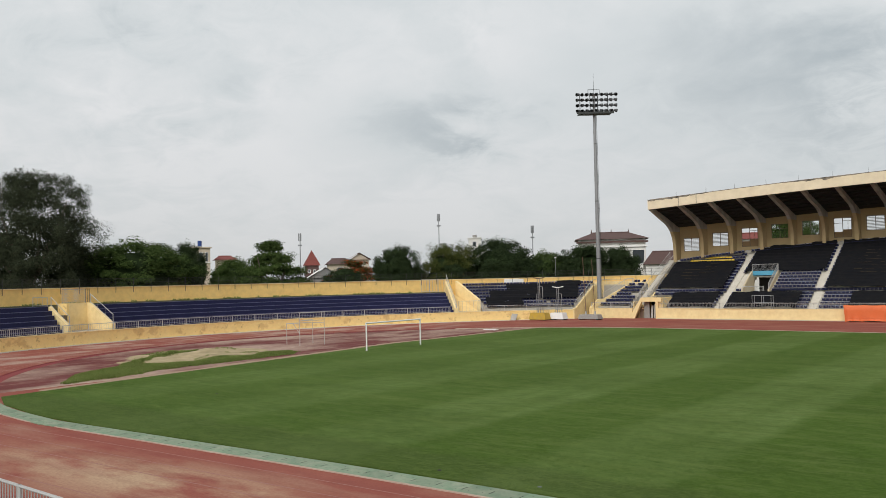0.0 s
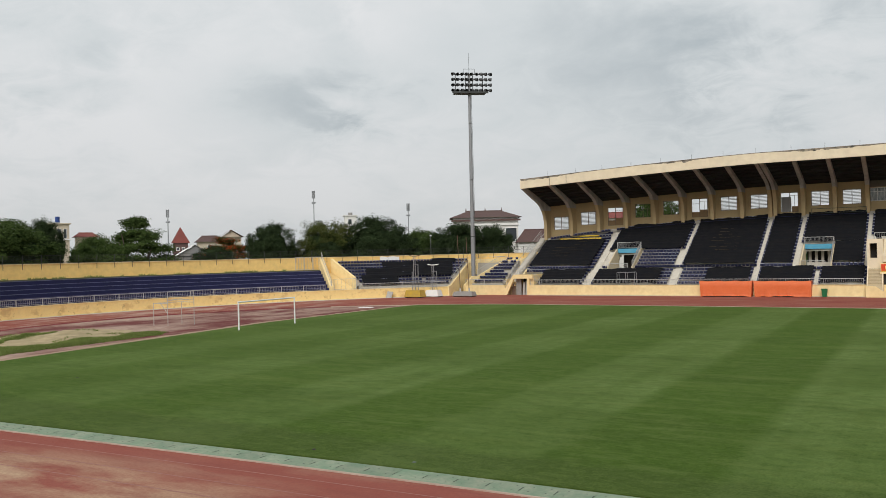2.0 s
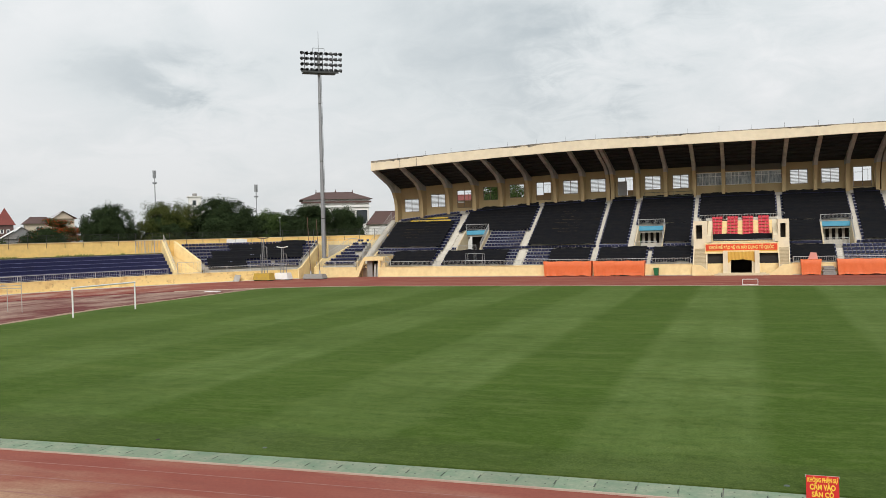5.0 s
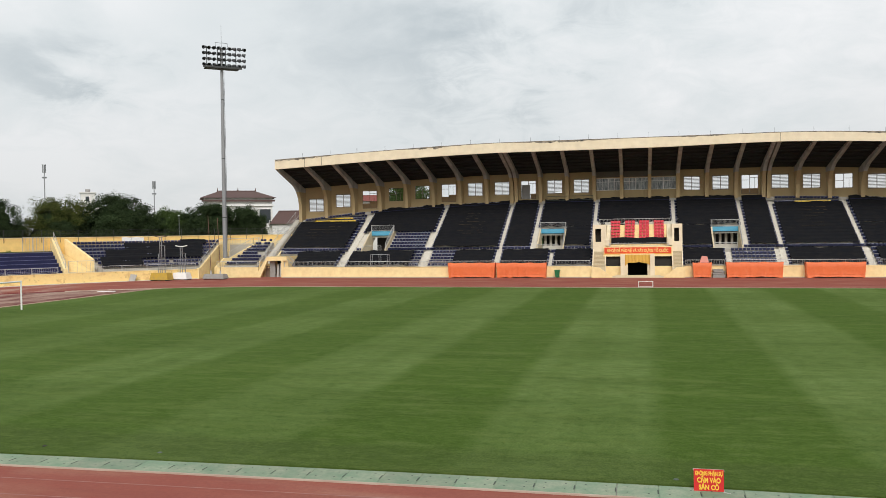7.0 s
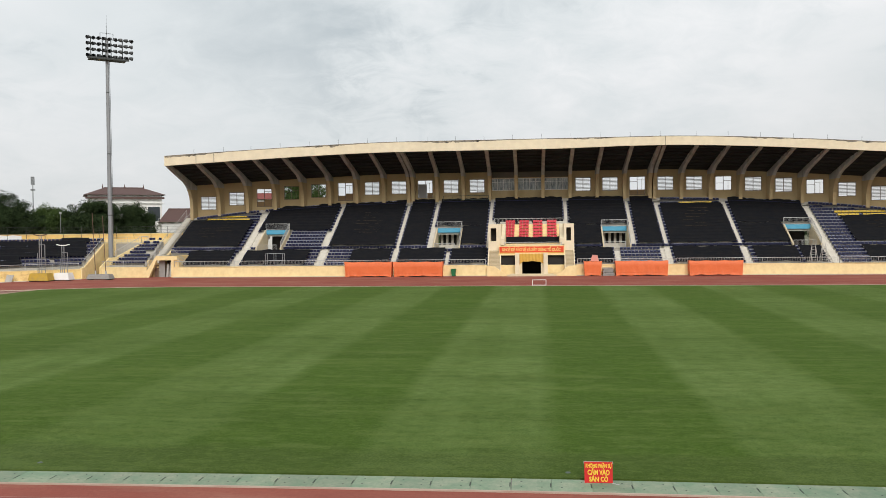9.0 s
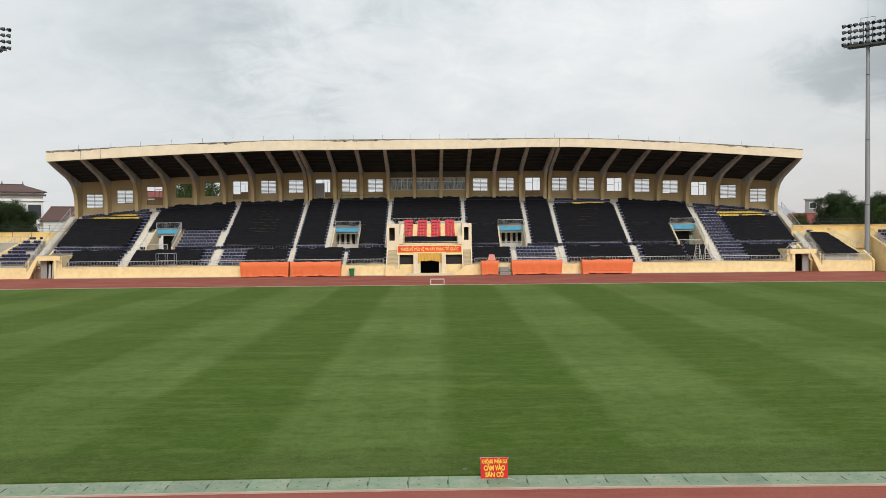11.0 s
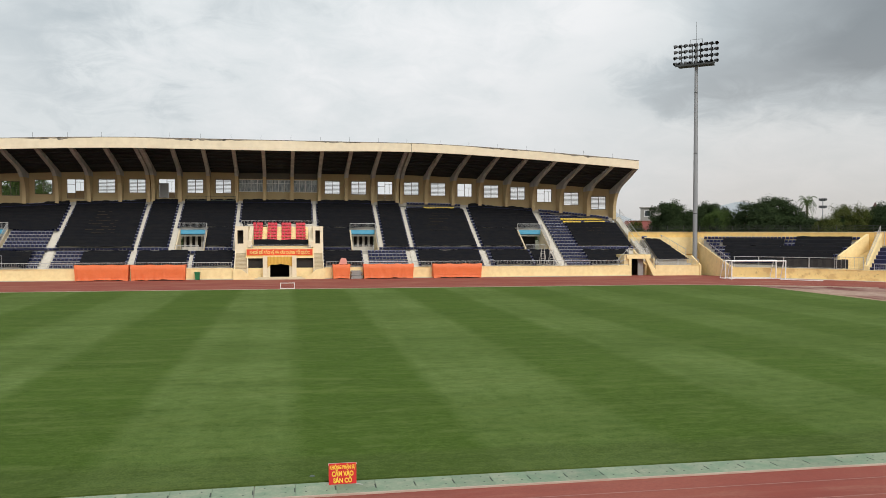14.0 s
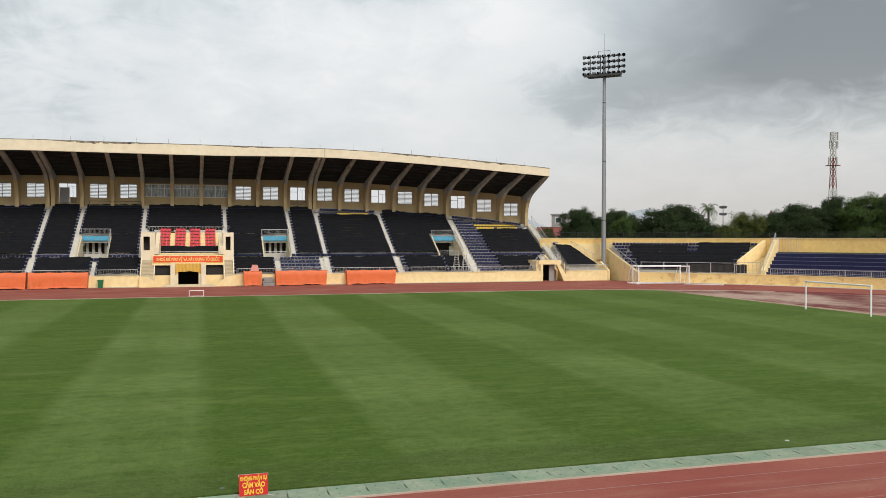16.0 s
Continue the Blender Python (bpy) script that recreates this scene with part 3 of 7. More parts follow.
# the areas inside the bends, behind the goals
for s, lab in ((-1, "stained red paving strewn with pale dust behind the goal"), (1, "stained red paving behind the far goal")):
    g = Geo()
    ring = [askew(CX + s * (BEND + INNER * math.cos(radians(a))), CY + INNER * math.sin(radians(a))) for a in range(-73, 74, 4)]
    ring = [(x, y) for x, y in ring if s * (x - CX) > PITCH_X - 4.0]
    g.add([(x, y, -0.004) for x, y in ring], [tuple(range(len(ring)))[::s]])
    solid("pavement", g, "track_old", lab, "paving", kind="structure")

# turf: the oval cut off behind each goal line
g = Geo()
edge = []
for s in (1, -1):
    for i in range(25):
        a = math.pi * i / 24 - math.pi / 2
        x, y = CX + s * (BEND + (INNER - 0.05) * math.cos(a)), CY + s * (INNER - 0.05) * math.sin(a)
        x, y = askew(x, y)
        edge.append((max(goal_edge(-1, y), min(goal_edge(1, y), x)), y))
edge += [askew(x, CY - INNER + 0.05) for x in range(-41, 4, 4)]
n = len(edge)
g.add([(x, y, 0.055) for x, y in edge] + [(x, y, -0.05) for x, y in edge],
      [tuple(range(n))] + [(n + i, n + (i + 1) % n, (i + 1) % n, i) for i in range(n)])
solid("pitch", g, "grass", "striped mown green grass football pitch", "grass pitch", kind="structure")
# dusty strip along the goal lines
for s in (-1, 1):
    g = Geo()
    rnd = random.Random(5 + s)
    rows = [[(goal_edge(s, y) + s * 0.02, y, 0.012), (goal_edge(s, y) + s * (0.9 + 0.6 * rnd.random()), y, 0.008)] for y in np.linspace(24, 84, 60)]
    g.sheet(rows if s > 0 else [r[::-1] for r in rows])
    solid("dust_strip", g, "dust", "pale dusty strip along the edge of the turf", "dirt strip", kind="structure")

# lane lines on the track
for k, r in enumerate((-1.97, -3.19, -4.4, -7.0)):
    g = Geo()
    ring = oval(-r)
    ring.append(ring[0])
    rows = []
    for i, (x, y) in enumerate(ring):
        a, b = Vector(ring[max(i - 1, 0)]), Vector(ring[min(i + 1, len(ring) - 1)])
        d = (b - a).normalized()
        nx, ny = d.y, -d.x
        rows.append([(x, y, -0.007), (x + nx * 0.05, y + ny * 0.05, -0.007)])
    g.sheet(rows)
    solid("lane_line", g, "line", "worn white lane line on the track", "lane line", "lane lines", "structure")
# drain strip along the inner kerb: green beside the near touchline, red elsewhere
def near_turf(x, y):
    return y < CY and abs(x - CX) < PITCH_X + 0.8


ring_in, ring_out = oval(0.02, 80), oval(1.0, 80)
ring_in.append(ring_in[0]), ring_out.append(ring_out[0])
g, bed = Geo(), Geo()
for (a, b), (c, d) in zip(zip(ring_in, ring_out), zip(ring_in[1:], ring_out[1:])):
    green = near_turf(*a) and near_turf(*c)
    (bed if green else g).sheet([[(*a, 0.002), (*b, 0.002)], [(*c, 0.002), (*d, 0.002)]])
solid("drain_cover", g, "track_dark", "dark red drain strip round the bends", "drain cover", kind="structure")
drain_bed = solid("drain_channel", bed, "grey_block", "green painted concrete drain slabs beside the track", "drain cover", kind="structure")
g = Geo()
ra, rb = oval(0.95), oval(1.03)
ra.append(ra[0]), rb.append(rb[0])
red = Geo()
for a, b, c, d in zip(ra, rb, ra[1:], rb[1:]):
    pale = near_turf(*a) and near_turf(*c)
    (g if pale else red).sheet([[(*a, 0.03), (*b, 0.03), (*b, -0.02)], [(*c, 0.03), (*d, 0.03), (*d, -0.02)]])
solid("kerb", g, "kerb_line", "low pale kerb edging the running track", "kerb", kind="structure")
solid("kerb", red, "kerb_red", "dark red kerb round the bends of the track", "kerb", kind="structure")
g = Geo()
ra, rb = oval(0.0), oval(0.12)
ring = [(a, b) for a, b in zip(ra, rb) if a[1] > CY + 25]
for half in (ring[:len(ring) // 2], ring[len(ring) // 2:]):
    g.sheet([[(*a, -0.02), (*a, 0.09), (*b, 0.09), (*b, -0.02)] for a, b in half])
a, b = ring[len(ring) // 2 - 1], ring[len(ring) // 2]
g.sheet([[(*p, -0.02), (*p, 0.09), (*q, 0.09), (*q, -0.02)] for p, q in (a, b)])
solid("kerb", g, "kerb_line", "pale kerb along the far side of the turf", "kerb", kind="structure")

# ---- the main stand ----
def bow(x):
    return min(1.0, abs(x - SX) / HALF) ** 3


def back_y(x):
    return 131.6 - 4.6 * bow(x)


def eave_y(x):
    return 120.5 - 3.2 * bow(x)


JOINT_L, JOINT_R = -20.65, 16.9      # expansion joints, where the straight middle ends


def roof_z(x):
    """Top of the fascia: level in the middle, drooping to both ends."""
    if x < JOINT_L:
        return 19.28 - 0.0078 * (JOINT_L - x) ** 1.5
    if x > JOINT_R:
        return 19.22 - 0.0111 * (x - JOINT_R) ** 1.5
    return 19.28 - 0.06 * (x - JOINT_L) / (JOINT_R - JOINT_L)


def fascia_h(x):
    return 1.42 - 0.19 * max(0.0, min(1.0, (x - 2.0) / 10.0))


def column_x(i):
    """The columns stand a little wider apart beyond the joints."""
    if i < 8:
        return JOINT_L - (JOINT_L - END_L) * (8 - i) / 8
    if i > 17:
        return JOINT_R + (END_R - JOINT_R) * (i - 17) / 8
    return JOINT_L + (JOINT_R - JOINT_L) * (i - 8) / 9


def eave_x(i):
    """The beams run out slightly askew to the eave."""
    x = column_x(i)
    return x + (0.0 if i in (0, 25) else 0.15 if i < 3 else -0.15 if i < 9 else 0.2 if i < 12 else 0.15 if i < 18 else 0.75)


def deck_z(x):
    """Floor at the back wall."""
    return 11.05 - 2.5 * bow(x)


def step_z(k):
    return 3.5 + 0.44 * k


def row_y(k):
    return 118.0 + 0.8 * k


stand = thing("main_stand", "cream concrete grandstand with a curved cantilever roof", "grandstand", (SX, FRONT, 0))
END_L, END_R = -55.4, 51.35
VOMS = [-41.9, -15.5, 8.6, 34.1]       # left edge of each entrance in the seating
VOM_W = 3.7


def rows_at(x):
    return int((back_y(x) - 118.0) / 0.8)


# stepped concrete, one part per row, interrupted at the entrances and the box
for k in range(-5, 17):
    y0, z = row_y(k), step_z(k)
    spans = []
    xa, xb = END_L + 0.2, END_R - 0.2
    if k >= 0:
        while xa < SX and rows_at(xa) < k:
            xa += 0.25
        while xb > SX and rows_at(xb) < k:
            xb -= 0.25
    else:
        xa, xb = SX - 50, SX + 50
    if xb - xa < 1:
        continue
    cuts = []
    if 0 <= k <= 9:
        cuts += [(v, v + VOM_W) for v in VOMS]
        if k > 5:
            for v in VOMS:
                part("terrace_step", Geo().box(v, v + VOM_W, y0, y0 + 0.8, z - 0.5, z), "stair", stand)
    if k <= 6:
        cuts.append((-7.4, 4.4))
    for a, b in sorted(cuts):
        if a > xa:
            spans.append((xa, a))
        xa = max(xa, b)
    spans.append((xa, xb))
    for a, b in spans:
        part("terrace_step", Geo().box(a, b, y0, y0 + 0.8, z - 1.3, z), "stair", stand)
# walkway behind the front wall
g = Geo()
for a, b in ((SX - 50, -7.4), (4.4, SX + 50)):
    g.box(a, b, FRONT + 0.25, 114.0, 0.2, 1.3)
part("walkway", g, "concrete", stand)
# front wall with a coping
for a, b in ((SX - 50.1, -7.5), (4.5, SX + 50.1)):
    g = Geo()
    g.box(a, b, FRONT, FRONT + 0.25, -0.05, 1.4)
    part("front_wall", g, "cream", stand, "stained cream painted wall")
    g = Geo()
    g.box(a, b, FRONT - 0.04, FRONT + 0.29, 1.4, 1.5)
    part("coping", g, "cream", stand)
    g = Geo()
    g.box(a, b, FRONT - 0.35, FRONT, -0.05, 0.05)
    part("plinth", g, "concrete", stand)

# side flanks under the ends of the seating
for s, xe in ((-1, END_L + 0.2), (1, END_R - 0.2)):
    g = Geo()
    poly = [(114, -0.05), (127.2, -0.05), (127.2, step_z(10) + 0.1), (113.8, 1.5)]
    g.prism(poly, xe - 0.15, xe + 0.15, lambda u, v, w: (w, u, v))
    part("flank_wall", g, "cream", stand)

def stair_prism(xa, hw, k0, k1):
    prof = []
    for k in range(k0, k1):
        y, z = row_y(k), step_z(k)
        prof += [(y - 0.4, z - 0.38), (y - 0.4, z - 0.18), (y - 0.02, z - 0.18), (y - 0.02, z + 0.06)]
    prof += [(row_y(k1) - 0.4, step_z(k1) - 0.38), (row_y(k1) - 0.4, step_z(k1) - 0.9), (row_y(k0) - 0.4, step_z(k0) - 0.7)]
    return Geo().prism(prof, xa - hw, xa + hw, lambda u, v, w: (w, u, v))


# aisles: pale steps running up between the blocks, two to each row
AISLES = [(-43.7, -5, 14), (-31.5, -5, 16), (-20.85, -5, 16), (-16.25, 0, 16), (-13.25, -5, 0), (10.25, -5, 0), (12.95, 0, 16), (17.3, -5, 16), (27.35, -5, 16), (38.6, -5, 14)]
for xa, k0, k1 in AISLES:
    g = stair_prism(xa, 0.44 if k1 else 0.38, k0, min(k1, rows_at(xa) + 1))
    part("aisle_stairs", g, "stair", stand, "pale concrete aisle stairs")
for xa in (-7.7, 3.6):
    g = stair_prism(xa, 0.45, 3, 17)
    part("aisle_stairs", g, "stair", stand, "pale concrete aisle stairs")

# entrances cut into the seating
def low_rail(name, p, q, parent, h=0.85, gap=0.16, mat="steel", bars=True, thick=0.014):
    """A railing from p to q with posts, top and bottom rail and balusters."""
    p, q = Vector(p), Vector(q)
    n = max(2, int((q - p).length / gap))
    rail = Geo()
    rail.tube(p + Vector((0, 0, h)), q + Vector((0, 0, h)), 0.035, n=5)
    ob = part(name, rail, mat, parent)
    under = ob if parent.parent is None else parent
    part("bottom_rail", Geo().tube(p + Vector((0, 0, 0.12)), q + Vector((0, 0, 0.12)), 0.025, n=4), mat, under)
    if bars:
        b = Geo()
        for i in range(n + 1):
            c = p.lerp(q, i / n)
            b.tube(c + Vector((0, 0, 0.12)), c + Vector((0, 0, h)), thick, n=3, caps=False)
        part("railing_infill", b, mat, under, kind="stuff")
    for i in range(0, 2):
        c = (p, q)[i]
        part("post", Geo().tube(c, c + Vector((0, 0, h + 0.03)), 0.04, n=6), mat, under)
    return ob


for v in VOMS:
    w, yb, zt = v + VOM_W, row_y(6), step_z(6)
    gallery = part("entrance", Geo().box(v, w, 118.05, yb + 3, 2.9, 3.46), "concrete", stand, "sunken entrance to the seats")
    for a in (v, w):
        poly = [(117.9, 3.46), (yb + 0.2, 3.46), (yb + 0.2, zt + 0.45), (yb - 0.5, zt + 0.45), (117.9, 3.95)]
        part("side_wall", Geo().prism(poly, a - 0.1, a + 0.1, lambda u, q, x: (x, u, q)), "stair_beige", gallery)
    part("lintel", Geo().box(v - 0.1, w + 0.1, yb - 0.35, yb, zt - 0.2, zt + 0.45), "blue_beam", gallery, "sky blue lintel beam")
    # the entrance's inner shade is put into this wall's colour
    back = Geo()
    back.box(v, w, yb + 2.6, yb + 2.8, 3.46, zt)
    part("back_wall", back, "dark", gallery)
    ceil = Geo().box(v - 0.1, w + 0.1, yb, yb + 2.8, zt - 0.3, zt - 0.1)
    part("soffit", ceil, "concrete", gallery)
    inner = abs(v) < 20
    for a in ((v + 0.5, v + 1.3, v + 2.1, v + 2.9) if inner else ()):
        part("door_post", Geo().box(a - 0.17, a + 0.17, yb + 1.3, yb + 1.55, 3.46, zt - 0.3), "concrete", gallery)
    if inner:
        part("dwarf_wall", Geo().box(v + 0.1, w - 0.1, yb + 1.25, yb + 1.4, 3.46, 4.1), "stair", gallery)
    low_rail("railing", (v, yb - 0.2, zt + 0.45), (w, yb - 0.2, zt + 0.45), gallery, 0.95)
    low_rail("railing", (v + 0.1, 118.1, 3.46), (w - 0.7, 118.1, 3.46), gallery, 0.95)
    low_rail("railing", (w, 118.0, 3.9), (w, yb - 0.5, zt + 0.45), gallery, 0.9)

# back wall, bay by bay, with its window openings
WIN_W, WIN_H = 2.42, 2.16
SET_BACK = 0.5          # of the wall behind the line of the top row
KIND = "LLDOODLLELL" + "GGG" + "LLDLLOLLOLL"


def bay_pose(i):
    xa, xb = column_x(i), column_x(i + 1)
    xm = (xa + xb) / 2
    return xm, Matrix.Translation((xm, (back_y(xa) + back_y(xb)) / 2 + SET_BACK, 0)) @ Matrix.Rotation(
        math.atan2(back_y(xb) - back_y(xa), xb - xa), 4, "Z")


def sill_z(x):
    return 12.22 - 2.6 * min(1.0, abs(x - SX) / HALF) ** 4


def louvre_slat():
    return Geo().box(-0.56, 0.56, -0.085, 0.085, -0.01, 0.012).mesh("slat", "louvre")


SLAT = louvre_slat()
for i, kind in enumerate(KIND):
    xm, m = bay_pose(i)
    s, top = sill_z(xm), roof_z(xm) - 3.2
    hw, h = (column_x(i + 1) - column_x(i)) / 2, WIN_H
    if kind == "G":
        ww, s, h = 2 * hw - 0.35, deck_z(xm) + 1.45, 1.9
    else:
        ww = WIN_W
    low = s if kind not in "DE" else s - 0.75
    g = Geo()
    g.box(-hw, -ww / 2, 0, 0.25, 7.0, top, m)
    g.box(ww / 2, hw, 0, 0.25, 7.0, top, m)
    g.box(-ww / 2, ww / 2, 0, 0.25, 7.0, low, m)
    g.box(-ww / 2, ww / 2, 0, 0.25, s + h, top, m)
    part("back_wall", g, "peach", stand, "cream painted wall bay with a window opening")
    fr = Geo()
    for a, b, c, d in ((-ww / 2, -ww / 2 + 0.07, low, s + h), (ww / 2 - 0.07, ww / 2, low, s + h), (-ww / 2 + 0.07, ww / 2 - 0.07, s + h - 0.07, s + h),
                       (-ww / 2 + 0.07, ww / 2 - 0.07, low, low + 0.07), (-0.04, 0.04, low + 0.07, s + h - 0.07)):
        fr.box(a, b, 0.06, 0.16, c, d, m)
    lab = {"L": "louvred window with pale slats", "O": "open window frame without slats", "D": "half-glazed double door without glass",
           "E": "doorway with a grey leaf and an open transom",
           "G": "glazed window of the commentary room"}[kind]
    win = part("window", fr, "white" if kind == "G" else "frame_brown", stand, lab)
    rnd = random.Random(40 + i)
    if kind == "L":
        for half in (-1, 1):
            lost = rnd.choice((0, 0, 0, 0, 1, 2)) if half > 0 else rnd.choice((0, 0, 0, 1))
            for r in range(lost, 10):
                piece("slat", SLAT, win, m @ Matrix.Translation((half * 0.615, 0.11, s + 0.16 + r * 0.208)) @ Matrix.Rotation(
                    rnd.uniform(0.35, 0.5), 4, "X"))
    elif kind == "G":
        for a, b in ((-ww / 2 + 0.07, -0.04), (0.04, ww / 2 - 0.07)):
            part("pane", Geo().box(a, b, 0.1, 0.112, s + 0.07, s + h - 0.07, m), "glass", win)
            part("mullion", Geo().box((a + b) / 2 - 0.03, (a + b) / 2 + 0.03, 0.07, 0.15, s + 0.07, s + h - 0.07, m), "white", win)
        part("upper_panel", Geo().box(-ww / 2, ww / 2, -0.03, -0.004, s + h + 0.12, top - 0.15, m), "smoked", win, "dull brown panel above the glazing")
        part("transom", Geo().box(-ww / 2 + 0.07, ww / 2 - 0.07, 0.065, 0.145, s + h - 0.6, s + h - 0.54, m), "white", win)
    else:
        bar = 0.62 if kind != "O" or i > 20 else 0.5
        part("transom", Geo().box(-ww / 2 + 0.07, -0.04, 0.08, 0.14, s + h * bar, s + h * bar + 0.05, m), "frame_brown", win)
        part("transom", Geo().box(0.04, ww / 2 - 0.07, 0.08, 0.14, s + h * (bar + 0.16), s + h * (bar + 0.16) + 0.05, m), "frame_brown", win)
        part("glazing_bar", Geo().box(ww * 0.28, ww * 0.28 + 0.04, 0.08, 0.14, s + 0.07, s + h * (bar + 0.16), m), "frame_brown", win)
        if kind == "D":
            for a, b in ((-ww / 2 + 0.08, -0.05), (0.05, ww / 2 - 0.08)):
                part("door_panel", Geo().box(a, b, 0.09, 0.13, low + 0.07, s + (0.42 if a > 0 and i < 11 else 0.1), m), "door_brown", win, "brown lower door panel")
        if kind == "E":
            part("door_leaf", Geo().box(-ww / 2 + 0.1, 0.25, 0.05, 0.1, low + 0.08, s + h * 0.7, m), "door_grey", win, "grey door leaf")
            part("door_panel", Geo().box(0.3, ww / 2 - 0.08, 0.09, 0.13, low + 0.07, s + 0.1, m), "door_brown", win, "brown lower door panel")
# room behind the glazing
xm, m = bay_pose(12)
g = Geo()
g.box(-6.3, 6.3, 3.2, 3.4, 9, 15.6, m)
g.box(-6.4, -6.3, 0.25, 3.4, 9, 15.6, m)
g.box(6.3, 6.4, 0.25, 3.4, 9, 15.6, m)
g.box(-6.3, 6.3, 0.25, 3.4, 10.8, 11.0, m)
part("commentary_room", g, "house_cream", stand)
# upper walkway slab along the back wall
g = Geo()
xs = [END_L + (END_R - END_L) * i / 50 for i in range(51)]
rows = []
for x in xs:
    y, z = back_y(x), deck_z(x)
    rows.append([(x, y - 0.9, z - 0.5), (x, y - 0.9, z), (x, y + 0.3 + SET_BACK, z), (x, y + 0.3 + SET_BACK, z - 0.5)])
g.sheet([r[::-1] for r in rows])
part("rear_walkway", g, "concrete", stand)

# roof: sheet, fascia, purlins, beams
g = Geo()
rows_t, rows_b = [], []
for x in xs:
    yf, yb, zt = eave_y(x), back_y(x) + 1.2, roof_z(x)
    rows_t.append([(x, yf, zt - 0.02), (x, yb, zt - 2.6)])
    rows_b.append([(x, yf, zt - 0.9), (x, yf + 0.4 * (yb - yf), zt - 2.02), (x, yb, zt - 4.02)])
g.sheet([r[::-1] for r in rows_t])
part("roof", g, "roof_sheet", stand, "grey sheet roof")
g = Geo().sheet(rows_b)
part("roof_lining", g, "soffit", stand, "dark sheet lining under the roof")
fas = Geo()
rows = []
for x in xs:
    yf, zt = eave_y(x), roof_z(x)
    zl = zt - fascia_h(x)
    rows.append([(x, yf - 0.3, zl), (x, yf - 0.3, zt), (x, yf, zt), (x, yf, zl), (x, yf - 0.3, zl)])
fas.sheet([r[::-1] for r in rows])
fas.add(rows[0][:4], [(0, 1, 2, 3)]), fas.add(rows[-1][:4], [(3, 2, 1, 0)])
part("fascia", fas, "fascia", stand, "pale cream concrete fascia streaked with dark stains")
cap = Geo()
rows = []
for x in xs:
    yf, zt = eave_y(x), roof_z(x)
    rows.append([(x, yf - 0.32, zt), (x, yf - 0.32, zt + 0.07), (x, yf + 0.05, zt + 0.07), (x, yf + 0.05, zt), (x, yf - 0.32, zt)])
cap.sheet([r[::-1] for r in rows])
edge = []
for x in np.arange(xs[0] + 0.1, xs[-1] - 0.1, 0.22):
    long = 0.5 + noise.noise(Vector((x * 0.11, 3.3, 0)))
    deep = 0.02 + max(0.0, long - 0.42) * (0.35 + 0.5 * noise.noise(Vector((x * 0.9, 0, 1))) + 0.3 * noise.noise(Vector((x * 3.1, 5, 1))))
    edge.append([(x, eave_y(x) - 0.308, roof_z(x) - max(0.015, deep)), (x, eave_y(x) - 0.308, roof_z(x) + 0.02)])
cap.sheet([r[::-1] for r in edge])
for x in (-50.8, -48.2, 17.4):
    part("fascia_joint", Geo().box(x - 0.035, x + 0.035, eave_y(x) - 0.325, eave_y(x) - 0.29, roof_z(x) - fascia_h(x), roof_z(x)), "grime", stand, "dark joint in the fascia")
part("fascia_cap", cap, "grime", stand, "cap blackened by grime")
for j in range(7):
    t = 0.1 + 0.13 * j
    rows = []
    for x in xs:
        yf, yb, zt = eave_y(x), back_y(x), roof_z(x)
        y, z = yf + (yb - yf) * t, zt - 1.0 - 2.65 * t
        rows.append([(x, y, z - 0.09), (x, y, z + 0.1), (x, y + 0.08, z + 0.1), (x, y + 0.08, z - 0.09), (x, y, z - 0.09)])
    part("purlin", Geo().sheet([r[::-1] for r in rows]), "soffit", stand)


def beam_outline(x):
    """The side views of one roof beam and of its column, as (y, z)."""
    yf, yb, zt, zd = eave_y(x), back_y(x), roof_z(x), deck_z(x)
    tip = zt - fascia_h(x) - 0.02
    wall = yb + SET_BACK + 0.1
    run, knee = yb - 3.9 - yf, (yb - 2.2, zt - 4.55)
    upper = [(yf + 0.02, zt - 0.95), (yf + 0.4 * (wall - yf), zt - 2.08), (wall, zt - 3.95), (wall, knee[1]), knee,
             (yb - 2.7, zt - 4.12), (yb - 3.3, zt - 3.74), (yb - 3.9, zt - 3.44), (yf + run * 0.5, (tip + zt - 3.44) / 2 - 0.03), (yf + 0.02, tip)]
    lower = [(wall, knee[1]), (wall, zd - 0.2), (yb - 1.1, zd - 0.2), (yb - 1.12, zt - 7.4), (yb - 1.2, zt - 6.5), (yb - 1.42, zt - 5.7), (yb - 1.8, zt - 5.05), knee]
    return upper, lower


for i in range(26):
    for d in ((-0.34, 0.34) if i in (8, 17) else (0,)):
        x = column_x(i) + d + (0.22 if i == 0 else -0.22 if i == 25 else 0)
        lean = (eave_x(i) - column_x(i)) / (back_y(x) - eave_y(x))
        upper, lower = beam_outline(x)
        place = lambda u, v, w: (x + w + lean * max(0.0, back_y(x) - 1.1 - u), u, v)
        part("roof_beam", Geo().prism(upper, -0.25, 0.25, place), "beam", stand, "weathered grey concrete roof beam")
        part("column", Geo().prism(lower, -0.255, 0.255, place), "peach", stand, "cream painted column curving into the roof beam")
for i in range(1, 25):
    x = eave_x(i) - 0.3
    part("lightning_rod", Geo().tube((x, eave_y(x), roof_z(x)), (x, eave_y(x), roof_z(x) + 0.75), 0.018, n=4), "dark_steel", stand)

# rails along the front wall
for a, b in ((SX - 50, -7.7), (4.7, SX + 50)):
    n = int((b - a) / 4.4)
    for i in range(n):
        p, q = a + (b - a) * i / n, a + (b - a) * (i + 1) / n
        low_rail("front_railing", (p, FRONT + 0.12, 1.5), (q, FRONT + 0.12, 1.5), stand, 0.75, 0.2)
